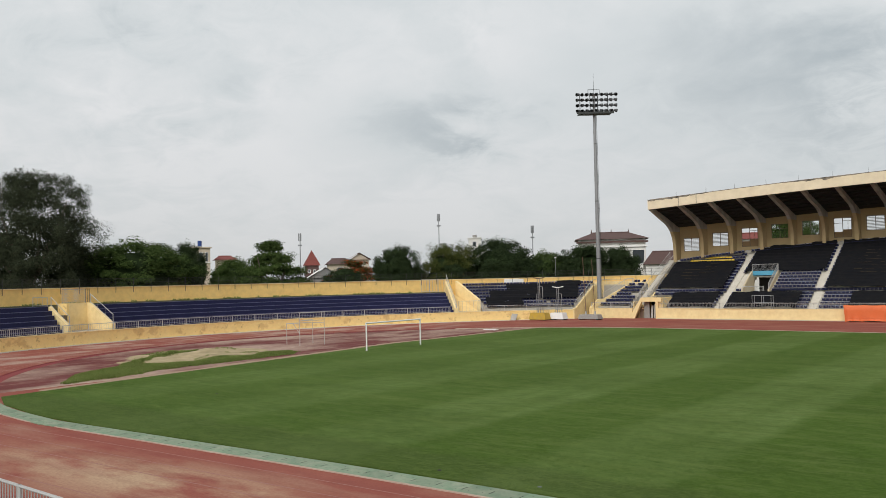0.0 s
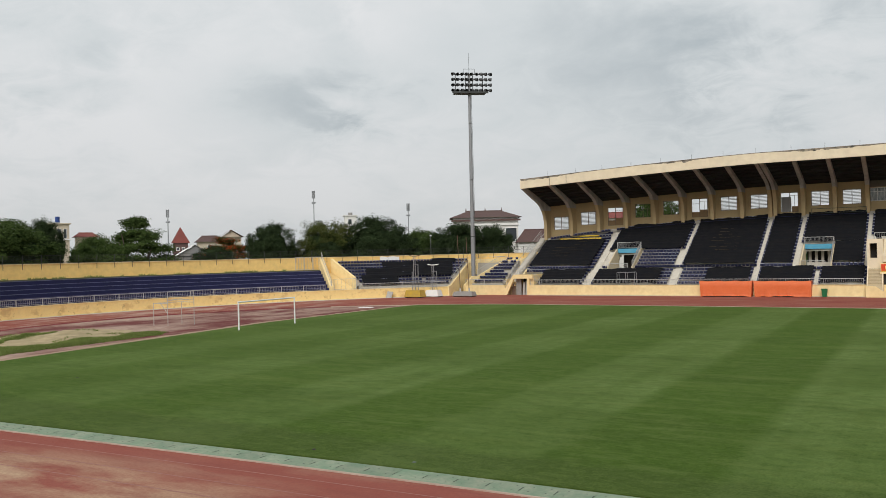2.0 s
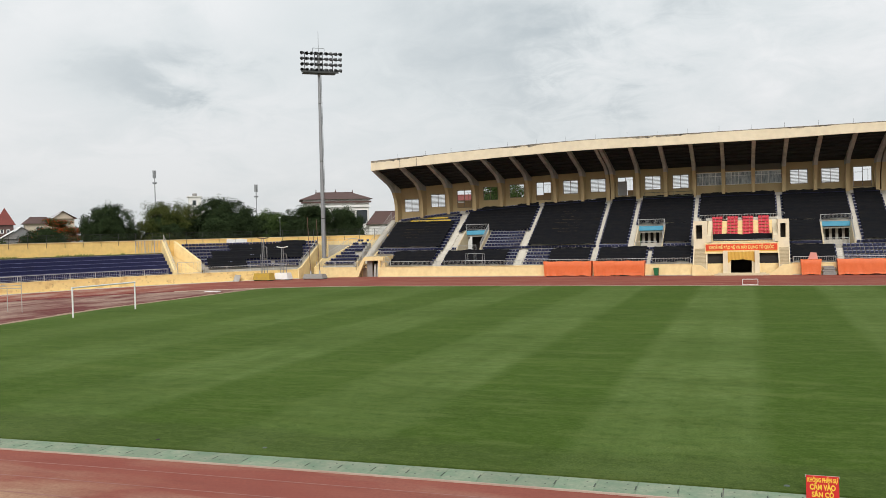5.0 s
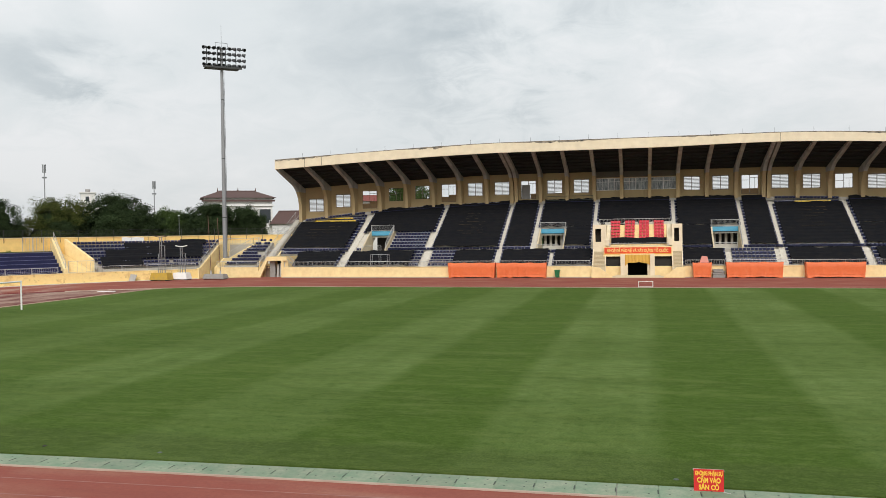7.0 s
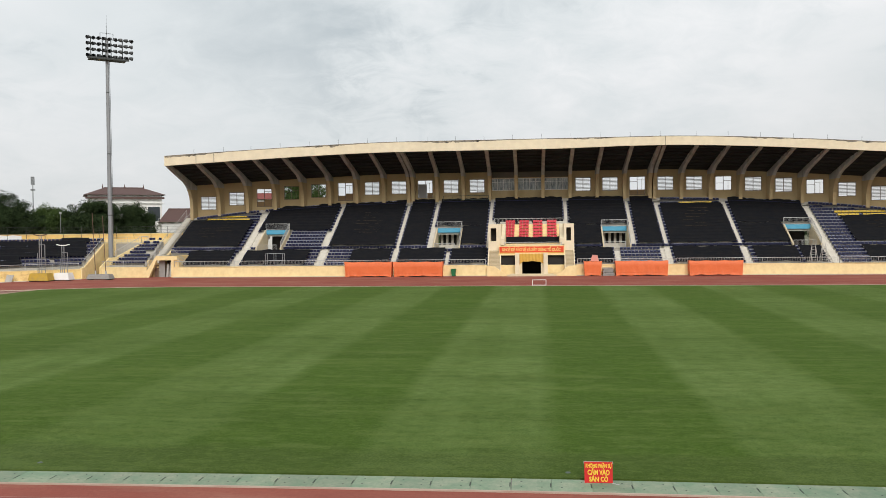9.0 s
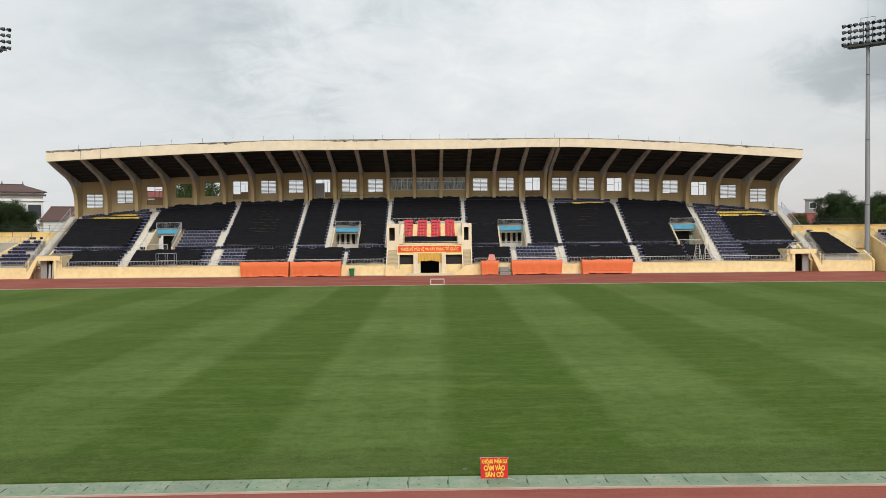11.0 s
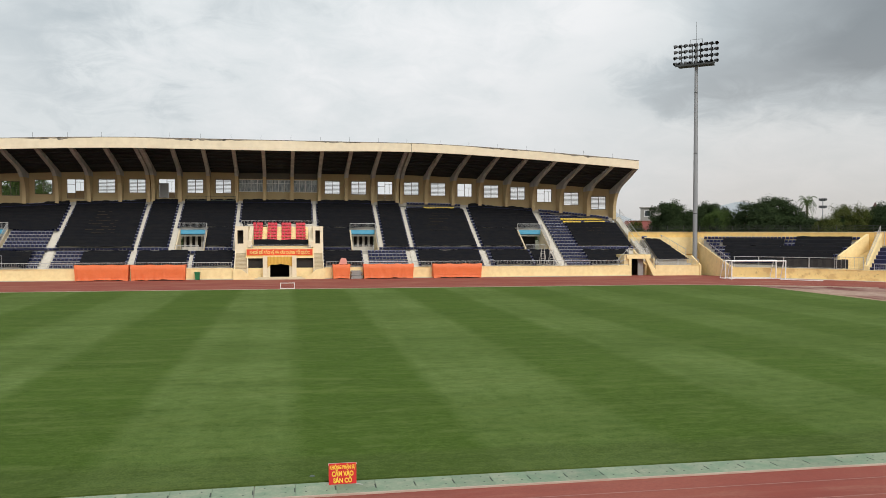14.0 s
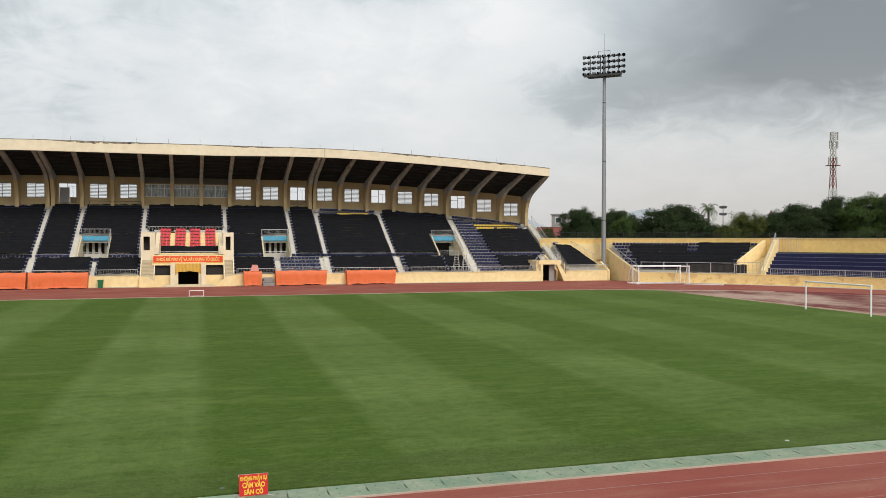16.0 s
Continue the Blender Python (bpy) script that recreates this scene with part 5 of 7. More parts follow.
for side, name in ((-1, "west"), (1, "east")):
    lo = -50
    # front wall, stained cream, with base and coping
    g = arc_box(Geo(), side, lo, 53.6, 0, 0.3, -0.06, 1.36)
    solid("wall_" + name, g, "cream_stained", "stained cream perimeter wall round the bend", "wall", kind="structure")
    g = arc_box(Geo(), side, lo, 53.6, -0.04, 0.34, 1.36, 1.45)
    solid("trim_" + name, g, "cream", "cream coping on the perimeter wall", "coping", kind="structure")
    g = arc_box(Geo(), side, lo, 53.6, -0.42, 0, -0.06, 0.06)
    solid("baseboard_" + name, g, "stair", "pale concrete plinth at the wall", "plinth", kind="structure")
    end = thing("end_stand", "low curved terrace with navy bench rows", "terrace", bend_point(side, 10, 0, 0))
    part("walkway", arc_box(Geo(), side, lo, 41, 0.3, 1.25, 0.2, 1.3), "concrete", end)
    blocks = ((lo, -11.6, 0.0, 0.32), (-5.85, 37.7, 0.09, 0.0)) if side < 0 else ((lo, 38.15, 0.0, 0.0),)
    for d0, d1, near, far in blocks:
        for j in range(6):
            r, z = 1.2 + 0.96 * j, 1.75 + 0.5 * j
            b = part("bench", arc_box(Geo(), side, d0 + near * j, d1 + far * j, r, r + 1.0, z - 0.75, z), "bench", end, "dark navy painted bench step")
            part("nosing", arc_box(Geo(), side, d0 + near * j, d1 + far * j, r - 0.03, r + 0.05, z - 0.045, z + 0.012), "nosing", b, "worn pale edge")
    part("rear_strip", arc_box(Geo(), side, lo, 38, 6.9, 7.6, 2.0, 4.4), "ground", end, "weedy earth behind the top row")
    part("rear_wall", arc_box(Geo(), side, lo, 67, 7.6, 7.85, 0, 6.25), "ochre", end, "ochre painted rear wall")
    part("wall_cap", arc_box(Geo(), side, lo, 67, 7.52, 7.93, 6.25, 6.36), "cream", end)
    if side < 0:
        # walled entrance between the two bench blocks; its west parapet runs askew
        st = part("entrance", arc_box(Geo(), side, -11.9, -5.6, 0.3, 6.4, 0.2, 1.3), "concrete", end, "entrance between the bench blocks")
        part("back_wall", arc_box(Geo(), side, -8.43, -5.6, 6.4, 7.0, 1.3, 4.52), "cream", st, "plain cream back wall")
        # brown-patched paint stands for the shading in this corner
        part("side_wall", bend_prism(Geo(), side, -8.55, 0.12, [(5.2, 1.3), (7.6, 1.3), (7.6, 4.5), (5.2, 4.5)]), "cream_stained", st, "brown-stained cream return wall")

        def slant(d0, d1, half, prof, geo):
            """A wall across the ring whose bearing shifts from d0 at the front to d1 at the back."""
            bear = lambda r: d0 + (d1 - d0) * (r - 0.9) / 6.0
            n = len(prof)
            vs = [bend_point(side, bear(r) + h, r, z) for h in (-half, half) for r, z in prof]
            return geo.add(vs, [tuple(range(n)), tuple(range(n, 2 * n))[::-1]] + [(i, n + i, n + (i + 1) % n, (i + 1) % n) for i in range(n)])

        for d0, d1, zt in ((-11.0, -9.75, 4.25), (-6.05, -5.6, 4.5)):
            prof = [(0.9, 1.3), (6.9, 1.3), (6.9, zt), (6.1, zt), (0.9, 2.05)]
            part("parapet", slant(d0, d1, 0.2, prof, Geo()), "cream", st, "sloping cream parapet")
            low_rail("railing", bend_point(side, d0, 1.0, 2.1), bend_point(side, d1, 6.2, zt), st, 1.05, 1.6)
        low_rail("railing", bend_point(side, -11.2, 6.9, 4.25), bend_point(side, -9.75, 6.9, 4.25), st, 1.05, 0.5)
        low_rail("mesh_railing", bend_point(side, -8.43, 6.5, 4.5), bend_point(side, -6.0, 6.5, 4.5), st, 1.65, 0.14, "louvre", thick=0.02)
        low_rail("gate", bend_point(side, -5.98, 6.5, 4.5), bend_point(side, -5.57, 6.5, 4.5), st, 1.65, 0.2, "rust", thick=0.025)
        crate = thing("wooden_box", "small dark wooden box standing in the stand entrance", "box", bend_point(side, -9.7, 4.0, 1.3))
        part("carcass", arc_box(Geo(), side, -10.0, -9.5, 3.7, 4.3, 1.3, 3.15), "frame_brown", crate)
        part("lid", arc_box(Geo(), side, -10.03, -9.47, 3.67, 4.33, 3.15, 3.22), "frame_brown", crate)
    # stairs and tall parapet at the end of the benches
    g = Geo()
    for i in range(20):
        arc_box(g, side, 38.3, 41.3 - 0.11 * i, 1.3 + 0.31 * i, 1.62 + 0.31 * i + (0.3 if i == 19 else 0), 0.9, 1.4 + 0.13 * i, 4)
    st = part("stairs", g, "cream", end, "cream painted stairs beside the corner block")
    part("parapet", bend_prism(Geo(), side, 38.0, 0.25, [(0.7, 1.3), (7.6, 1.3), (7.6, 6.2), (7.2, 6.2), (0.7, 2.0)]), "cream", st)
    top = [bend_point(side, d, r, z) for d, r, z in ((41.35, 2.8, 3.15), (41.65, 2.8, 3.15), (39.5, 7.5, 6.1), (39.2, 7.5, 6.1))]
    low = [Vector((p.x, p.y, 1.2)) for p in top]
    part("parapet", Geo().add(low + top, [(3, 2, 1, 0), (4, 5, 6, 7), (0, 1, 5, 4), (1, 2, 6, 5), (2, 3, 7, 6), (3, 0, 4, 7)]), "cream", st, "sloping cream parapet")
    if side > 0:
        rows = [[bend_point(side, 39.9 + 0.25 * i, 0.24 + 0.03 * math.sin(i * 1.7), z + 0.04 * math.sin(i * 0.9)) for i in range(34)] for z in (1.52, 2.1, 2.72)]
        solid("shade_net", Geo().sheet(rows), "net_grey", "dark netting tied along the corner railing", "shade net", "shade nets", at=bend_point(side, 43, 0.4, 1.5))
    low_rail("railing", bend_point(side, 38.0, 0.8, 2.0), bend_point(side, 38.0, 7.2, 6.2), st, 0.9, 0.5)
    for k in range(3):
        a, b = (34.7 if side < 0 else 35.6) + k * (1.1 if side < 0 else 0.98), (35.75 if side < 0 else 36.55) + k * (1.1 if side < 0 else 0.98)
        low_rail("gate_railing", bend_point(side, a, 7.0, 4.4), bend_point(side, b, 7.0, 4.4), st, 2.0, 0.36, "louvre", thick=0.03)
    low_rail("gate_railing", bend_point(side, 38.2, 0.2, 1.4), bend_point(side, 41.2, 0.2, 1.4), st, 1.65, 0.5, "steel", thick=0.022)
    # corner block
    corner = thing("corner_stand", "corner seating block on pale concrete steps", "terrace", bend_point(side, 48, 0, 0))
    for j in range(8):
        r, z = 1.35 + 0.76 * j, 1.75 + 0.47 * j
        d0, d1 = block_span(side, j, r)
        part("terrace_step", arc_box(Geo(), side, d0, d1, r, r + 0.8, z - 0.9, z), "concrete", corner)
    part("walkway", arc_box(Geo(), side, 41.2, 53.4, 0.3, 1.4, 0.2, 1.3), "concrete", corner)
    U = lambda u: SX + side * u

    def strip(a, b, z0, z1, t=0.3):
        """A straight wall between plan points (u, y)."""
        a, b = Vector((U(a[0]), a[1], 0)), Vector((U(b[0]), b[1], 0))
        n = (b - a).normalized().cross(Vector((0, 0, 1))) * t * (-side)
        vs = [p + Vector((0, 0, z)) for z in (z0, z1) for p in (a, b, b + n, a + n)]
        return Geo().add(vs, [(3, 2, 1, 0), (4, 5, 6, 7), (0, 1, 5, 4), (1, 2, 6, 5), (2, 3, 7, 6), (3, 0, 4, 7)])

    q = bend_point(side, 53.6, 0)
    qu = abs(q.x - SX)
    part("front_wall", Geo().box(min(U(54.2), U(61.2)), max(U(54.2), U(61.2)), FRONT, FRONT + 0.3, -0.05, 1.42), "cream", corner)
    part("coping", Geo().box(min(U(54.2), U(61.2)), max(U(54.2), U(61.2)), FRONT - 0.05, FRONT + 0.35, 1.42, 1.5), "cream", corner)
    for a, b in ((54.4, 57.7), (57.8, 61.0)):
        low_rail("wall_railing", (U(a), FRONT + 0.15, 1.5), (U(b), FRONT + 0.15, 1.5), corner, 0.85, 0.22)

    # passage with sloping walls at the floodlight
    def slope_wall(prof, t=0.35):
        """prof: (u, y, z) along the top of a wall that stands on the ground."""
        top = [Vector((U(u), y, z)) for u, y, z in prof]
        g = Geo()
        rows = []
        for i, p in enumerate(top):
            d = (top[min(i + 1, len(top) - 1)] - top[max(i - 1, 0)])
            n = Vector((d.y, -d.x, 0)).normalized() * t / 2
            rows.append([p + n - Vector((0, 0, p.z + 0.05)), p + n, p - n, p - n - Vector((0, 0, p.z + 0.05)), p + n - Vector((0, 0, p.z + 0.05))])
        g.sheet(rows)
        g.add(rows[0][:4], [(0, 1, 2, 3)]), g.add(rows[-1][:4], [(3, 2, 1, 0)])
        return g

    outer = [(qu, q.y, 1.5), (qu, q.y + 0.6, 1.6), (62.6, 116.2, 4.9), (62.4, 118.3, 4.9)]
    inner = [(61.2, 112.5, 1.5), (60.5, 113.9, 2.85), (60.0, 114.8, 2.85), (57.9, 118.6, 4.9), (57.3, 119.6, 4.9)]
    tun = part("passage_wall", slope_wall(outer), "cream", corner, "sloping cream wall of the passage")
    part("passage_wall", slope_wall(inner), "cream", corner, "sloping cream wall of the passage")
    part("passage_back", strip((57.4, 119.4), (62.6, 118.2), -0.05, 4.85), "concrete" if side < 0 else "cream", corner)
    part("inner_wall", strip((60.2, 114.9), (62.0, 115.9), -0.05, 2.7, 0.2), "cream", corner)
    for prof in (outer, inner):
        k = [Vector((U(u), y, z)) for u, y, z in prof]
        low_rail("railing", k[1] if prof is outer else k[2], k[-2], tun, 0.95, 0.5)
        low_rail("railing", k[-2], k[-1], tun, 0.95, 0.4)
    low_rail("railing", (U(57.4), 119.4, 4.85), (U(62.6), 118.2, 4.85), tun, 0.95, 0.4)
    part("upper_strip", arc_box(Geo(), side, 39.5, 67, 7.4, 7.62, 3.0, 5.5), "cream", corner)
    # small block between the passage and the main stand
    for j in range(8):
        y0, z = 113.6 + 0.78 * j, 1.75 + 0.47 * j
        a, b = 55.0, 60.3 - 0.37 * j
        part("terrace_step", Geo().box(min(U(a), U(b)), max(U(a), U(b)), y0, y0 + 0.8, z - 0.9, z), "concrete", corner)
    part("walkway", Geo().box(min(U(55), U(61)), max(U(55), U(61)), FRONT + 0.3, 113.6, 0.2, 1.3), "concrete", corner)
    g = Geo()
    rnd = random.Random(80)
    for j in (range(8) if side < 0 else (7,)):
        a, b = 55.2, 60.2 - 0.37 * j
        for i in range(int((b - a) / 0.5)):
            if rnd.random() > 0.02:
                seat_geo(g, U(a + 0.25 + 0.5 * i), 113.6 + 0.78 * j + 0.4, 1.75 + 0.47 * j)
    if side > 0:
        for i in range(9):
            seat_geo(g, U(55.4 + 0.28 * i), 119.5, 5.05)
    solid("blue_seats", g, ("seat_blue", "seat_rim"), "small block of faded blue corner seats", "stadium seats", "blue seats", "stuff", (U(57), 114, 1.75))
    if side > 0:
        g = Geo()
        rows = []
        for t in np.arange(0.2, 6.8, 0.17):
            y = 113.7 + 0.78 * t
            a, b = 55.2, 60.1 - 0.37 * t
            rows.append([(U(a + (b - a) * i / 16), y, 1.75 + 0.603 * (y - 113.6) + 0.42 + 0.03 * math.sin(2 * math.pi * t) + 0.04 * noise.noise(Vector((i * 0.4, y, side)))) for i in range(17)])
        g.sheet(rows)
        solid("shade_net", g, "net", "black shade net over the small corner block", "shade net", "shade nets", "", (U(57), 114, 1.75), smooth=True)
    # railing on the perimeter wall
    runs = [(lo + i * 2.9, lo + (i + 1) * 2.9 - 0.03) for i in range(31)] if side > 0 else [(lo + i * 2.9, lo + (i + 1) * 2.9 - 0.03) for i in range(30)]
    runs += [(d, d + 2.95) for d in (41.4, 44.4, 47.4, 50.4)]
    for a, b in runs:
        if b > 37.8 and a < 41:
            continue
        low_rail("wall_railing", bend_point(side, a, 0.15, 1.45), bend_point(side, b, 0.15, 1.45), end if a < 40 else corner, 0.78 if side < 0 or a < 40 else 1.45, 0.22, bars=side < 0 or a < 40)
    # seats and nets
    if side < 0:
        bend_seats(side, range(0, 8), 0.02, "faded blue corner seats between black nets")
        bend_net(side, 45.6, 54.8, 4.5, 6.2, 31), bend_net(side, 43.2, 54.6, 2.3, 4.2, 32), bend_net(side, 42.4, 47.2, 0, 2.1, 33), bend_net(side, 52.2, 55.2, 6.4, 7.0, 34)
    else:
        bend_seats(side, range(0, 8), 0.02, "faded blue corner seats between black nets")
        bend_net(side, 40.8, 46.9, 5, 6.6, 41), bend_net(side, 48.2, 55.3, 4.7, 6.3, 42), bend_net(side, 41.5, 48.4, 2.7, 4, 43), bend_net(side, 48.4, 54.9, 2.7, 4, 44), bend_net(side, 42.2, 54.2, 0.3, 1.9, 45)

    # service doorway beside the main stand
    xw = SX + side * 50.1
    X = lambda u: xw + side * u
    dw = thing("service_doorway", "cream service passage under the end of the grandstand", "doorway", (X(1.5), FRONT, 0))
    g = Geo()
    bx = lambda a, b, *r: g.box(min(X(a), X(b)), max(X(a), X(b)), *r)
    bx(0.02, 0.4, FRONT + 0.02, 117, -0.05, 2.45)
    bx(3.9, 4.1, FRONT + 0.35, 117, -0.05, 2.45)
    bx(-0.5 if side < 0 else -0.3, 2.6 if side < 0 else 3.3, FRONT, 117, 2.45, 3.05)
    part("door_frame", g, "cream", dw)
    g = Geo()
    bx(1.75, 2.6, FRONT + 0.9, FRONT + 1.1, -0.05, 2.45)
    bx(0.4, 0.55, FRONT + 0.9, FRONT + 1.1, -0.05, 2.45)
    part("door_pier", g, "grey_block", dw)
    if side < 0:
        junk = thing("stacked_boards", "old brown boards and panels leaning in the doorway", "boards", (X(3.0), FRONT + 0.9, 0))
        for u, w, h, lean, mat in ((3.55, 0.5, 1.25, 0.2, "door_brown"), (3.1, 0.55, 1.7, 0.3, "rust"), (2.75, 0.3, 0.9, 0.15, "frame_brown"), (1.35, 0.3, 1.9, 0.25, "louvre"), (0.9, 0.22, 2.1, 0.2, "beam")):
            y = FRONT + 0.62 + 0.12 * u
            vs = [(X(u + a), y + b + (lean if z else 0), z) for z in (0.0, h) for a, b in ((-w / 2, 0), (w / 2, 0), (w / 2, 0.06), (-w / 2, 0.06))]
            part("board", Geo().add(vs, [(3, 2, 1, 0), (4, 5, 6, 7), (0, 1, 5, 4), (1, 2, 6, 5), (2, 3, 7, 6), (3, 0, 4, 7)]), mat, junk)
    # dark backing stands for the shade deep in the passage
    part("dark_room", Geo().box(min(X(0.42), X(3.9)), max(X(0.42), X(3.9)), 116.6, 116.9, -0.05, 2.44), "dark", dw)
    poly = [(3.75, -0.05), (4.5, -0.05), (4.5, 0.25), (2.65, 3.05), (2.3, 3.05), (2.3, 2.45), (2.55, 2.45)]
    part("slope_wall", Geo().prism(poly, FRONT - 0.02, FRONT + 0.3, lambda u, v, w: (X(u), w, v)), "cream", dw)
    low_rail("platform_railing", (X(0), FRONT + 0.15, 3.05), (X(2.9), FRONT + 0.15, 3.05), dw, 0.9, 0.2)
    low_rail("stair_railing", (X(2.7), FRONT + 0.1, 3.05), (X(4.4), FRONT + 0.1, 0.5), dw, 0.9, 0.25)
    low_rail("stair_railing", (X(0), FRONT + 0.15, 3.05), (X(-1.6), FRONT + 0.15, 1.5), dw, 0.9, 0.25)
    part("platform", Geo().box(min(X(0), X(3.2)), max(X(0), X(3.2)), 114.5, 117.5, 2.6, 3.05), "concrete", dw)
    part("side_wall", Geo().box(min(X(-0.6), X(0)), max(X(-0.6), X(0)), FRONT + 0.3, 117, -0.05, 3.0), "cream", dw)
    part("infill", Geo().box(min(X(4.1), X(5)), max(X(4.1), X(5)), FRONT + 0.5, FRONT + 0.7, -0.05, 1.45), "cream", dw)
    part("rear_block", Geo().box(min(X(0.1), X(5)), max(X(0.1), X(5)), 117.5, 118, -0.05, 3.0), "cream", dw)
    # fence on the rear wall
    fence = thing("rear_fence", "dark wire fence on the rear wall", "fence", bend_point(side, 10, 7.7, 6.3))
    tall = 1.05 if side < 0 else 0.9
    post = Geo().tube((0, 0, -0.75 if side < 0 else -0.05), (0, 0, tall), 0.035, n=5).mesh("post", "dark_steel")
    d = lo + 1
    while d < 66:
        p = bend_point(side, d, 7.45, 6.36)
        piece("post", post, fence, Matrix.Translation(p))
        d += 1.95
    for h in (0.06, tall * 0.5, tall - 0.04):
        w = Geo().path([bend_point(side, lo + 1 + i * 2, 7.45, 6.36 + h) for i in range(59)], 0.016, 3)
        part("wire", w, "dark_steel", fence)
    w = Geo()
    for i in range(460):
        a, b = lo + 1 + i * 0.25, lo + 1.75 + i * 0.25
        w.tube(bend_point(side, a, 7.45, 6.4), bend_point(side, b, 7.45, 6.36 + tall - 0.05), 0.006, n=3, caps=False)
        w.tube(bend_point(side, b, 7.45, 6.4), bend_point(side, a, 7.45, 6.36 + tall - 0.05), 0.006, n=3, caps=False)
    part("wire_mesh", w, "dark_steel", fence, "thin dark wire mesh")

# ---- floodlight masts ----
def floodlight(x, y, turn, lab):
    at = Vector((x, y, 0))
    ob = thing("floodlight_mast", lab, "floodlight", at)
    top, off = (31.7, 0.36) if x < 0 else (31.0, 0.0)
    part("pole", Geo().tube(at, at + Vector((0, 0, top + 3.2)), 0.37, 0.21, 12), "pole", ob, "tapered grey steel pole", smooth=False)
    part("base_plate", Geo().tube(at, at + Vector((0, 0, 0.5)), 0.7, 0.65, 12), "concrete", ob)
    for z in (9.0, 18.0, 27.0):
        part("joint_ring", Geo().tube(at + Vector((0, 0, z)), at + Vector((0, 0, z + 0.12)), 0.375 - z * 0.0046, n=12), "dark_steel", ob)
    m = Matrix.Translation(at + Vector((0, 0, top))) @ Matrix.Rotation(turn, 4, "Z")
    deck = Geo()
    deck.box(-2.55, 2.55, -0.9, 0.7, 0.0, 0.16, m)
    deck.box(-2.9, 2.9, -0.95, -0.8, 0.0, 0.28, m)
    rack = part("lamp_rack", deck, "dark_steel", ob, "dark steel platform and rack")
    for r in range(4):
        z = 0.55 + r * 0.86
        bar = Geo().box(off - 3.1, off + 3.1, -0.05, 0.05, z - 0.06, z + 0.06, m)
        part("crossbar", bar, "dark_steel", rack)
    for c in (-2.2, -0.6, 0.6, 2.2):
        part("upright", Geo().box(c - 0.05, c + 0.05, 0.05, 0.15, 0.1, 3.4, m), "dark_steel", rack)
    lamp = Geo()
    prof = [(0.09, 0.36), (0.15, 0.32), (0.23, 0.1), (0.265, -0.1), (0.27, -0.2)]
    nn = 10
    rings = [[Vector((rr * math.cos(2 * math.pi * i / nn), yy, rr * math.sin(2 * math.pi * i / nn))) for i in range(nn)] for rr, yy in prof]
    lamp.sheet([r + [r[0]] for r in rings])
    lamp.add(rings[0], [tuple(range(nn))])
    lamp_me = lamp.mesh("lamp_head", "lamp_grey")
    face = Geo().add([Vector((0.255 * math.cos(2 * math.pi * i / nn), -0.18, 0.255 * math.sin(2 * math.pi * i / nn))) for i in range(nn)], [tuple(range(nn))[::-1]])
    face_me = face.mesh("lens", "lamp_glass")
    rnd = random.Random(3)
    for r in range(4):
        for c in range(9):
            lm = m @ Matrix.Translation((off - 3.0 + 0.75 * c, -0.35, 0.55 + r * 0.86)) @ Matrix.Rotation(radians(rnd.uniform(22, 38)), 4, "X") @ Matrix.Rotation(
                radians(rnd.uniform(-25, 25) + (45 if c > 4 else -45)), 4, "Z")
            head = piece("lamp_head", lamp_me, rack, lm)
            ln = new("lens", face_me)
            ln.parent = rack
            ln.matrix_local = head.matrix_local
    rail = Geo()
    for a, b in (((-0.9, 3.4), (-0.9, 4.0)), ((0.9, 3.4), (0.9, 4.0)), ((-0.9, 4.0), (0.9, 4.0))):
        rail.tube(m @ Vector((a[0], 0, a[1])), m @ Vector((b[0], 0, b[1])), 0.03, n=4)
    part("top_rail", rail, "dark_steel", ob)
    part("lightning_rod", Geo().tube(at + Vector((0, 0, top + 3.2)), at + Vector((0, 0, top + 6.6)), 0.03, 0.015, 5), "dark_steel", ob)
    part("cable", Geo().tube(at + Vector((0.45, 0.1, 2)), at + Vector((0.3, 0.1, top)), 0.03, n=4), "dark_steel", ob)
    return ob


floodlight(-63.15, 115.4, radians(40), "tall grey floodlight mast with four rows of lamps")
floodlight(59.5, 115.1, radians(-40), "tall grey floodlight mast with four rows of lamps")

# ---- things on the ground ----
def goal(x, y, turn, w, h, depth, lab, mat="white", net_back=False, thick=0.07):
    at = (x, y, 0.03)
    ob = thing("football_goal", lab, "goal", at, "football goals")
    m = Matrix.Translation(at) @ Matrix.Rotation(turn, 4, "Z")
    P = lambda a, b, c: m @ Vector((a, b, c))
    for s in (-1, 1):
        part("goal_post", Geo().tube(P(s * w / 2, 0, -0.03), P(s * w / 2, 0, h), thick, n=8), mat, ob)
        if depth:
            part("side_frame", Geo().path([P(s * w / 2, 0, h), P(s * w / 2, depth * 0.4, h), P(s * w / 2, depth, 0.05), P(s * w / 2, 0, 0.05)], thick * 0.6, 6), mat, ob)
    part("crossbar", Geo().tube(P(-w / 2 - thick, 0, h), P(w / 2 + thick, 0, h), thick, n=8), mat, ob)
    if depth:
        part("back_bar", Geo().tube(P(-w / 2, depth, 0.05), P(w / 2, depth, 0.05), thick * 0.6, n=6), mat, ob)
    return ob


goal(CX - 52.4, 57.5, radians(90), 7.44, 2.5, 0, "white football goal frame without a net on the turf")
goal(CX + 52.3, 57.5, radians(-90), 7.44, 2.5, 0, "white football goal frame without a net on the turf")
mini = goal(-0.35, 92.85, 0, 1.5, 0.62, 0, "small white training goal at the touchline", thick=0.035)
part("ground_bar", Geo().tube((-1.1, 92.85, 0.06), (0.4, 92.85, 0.06), 0.035, n=8), "white", mini)

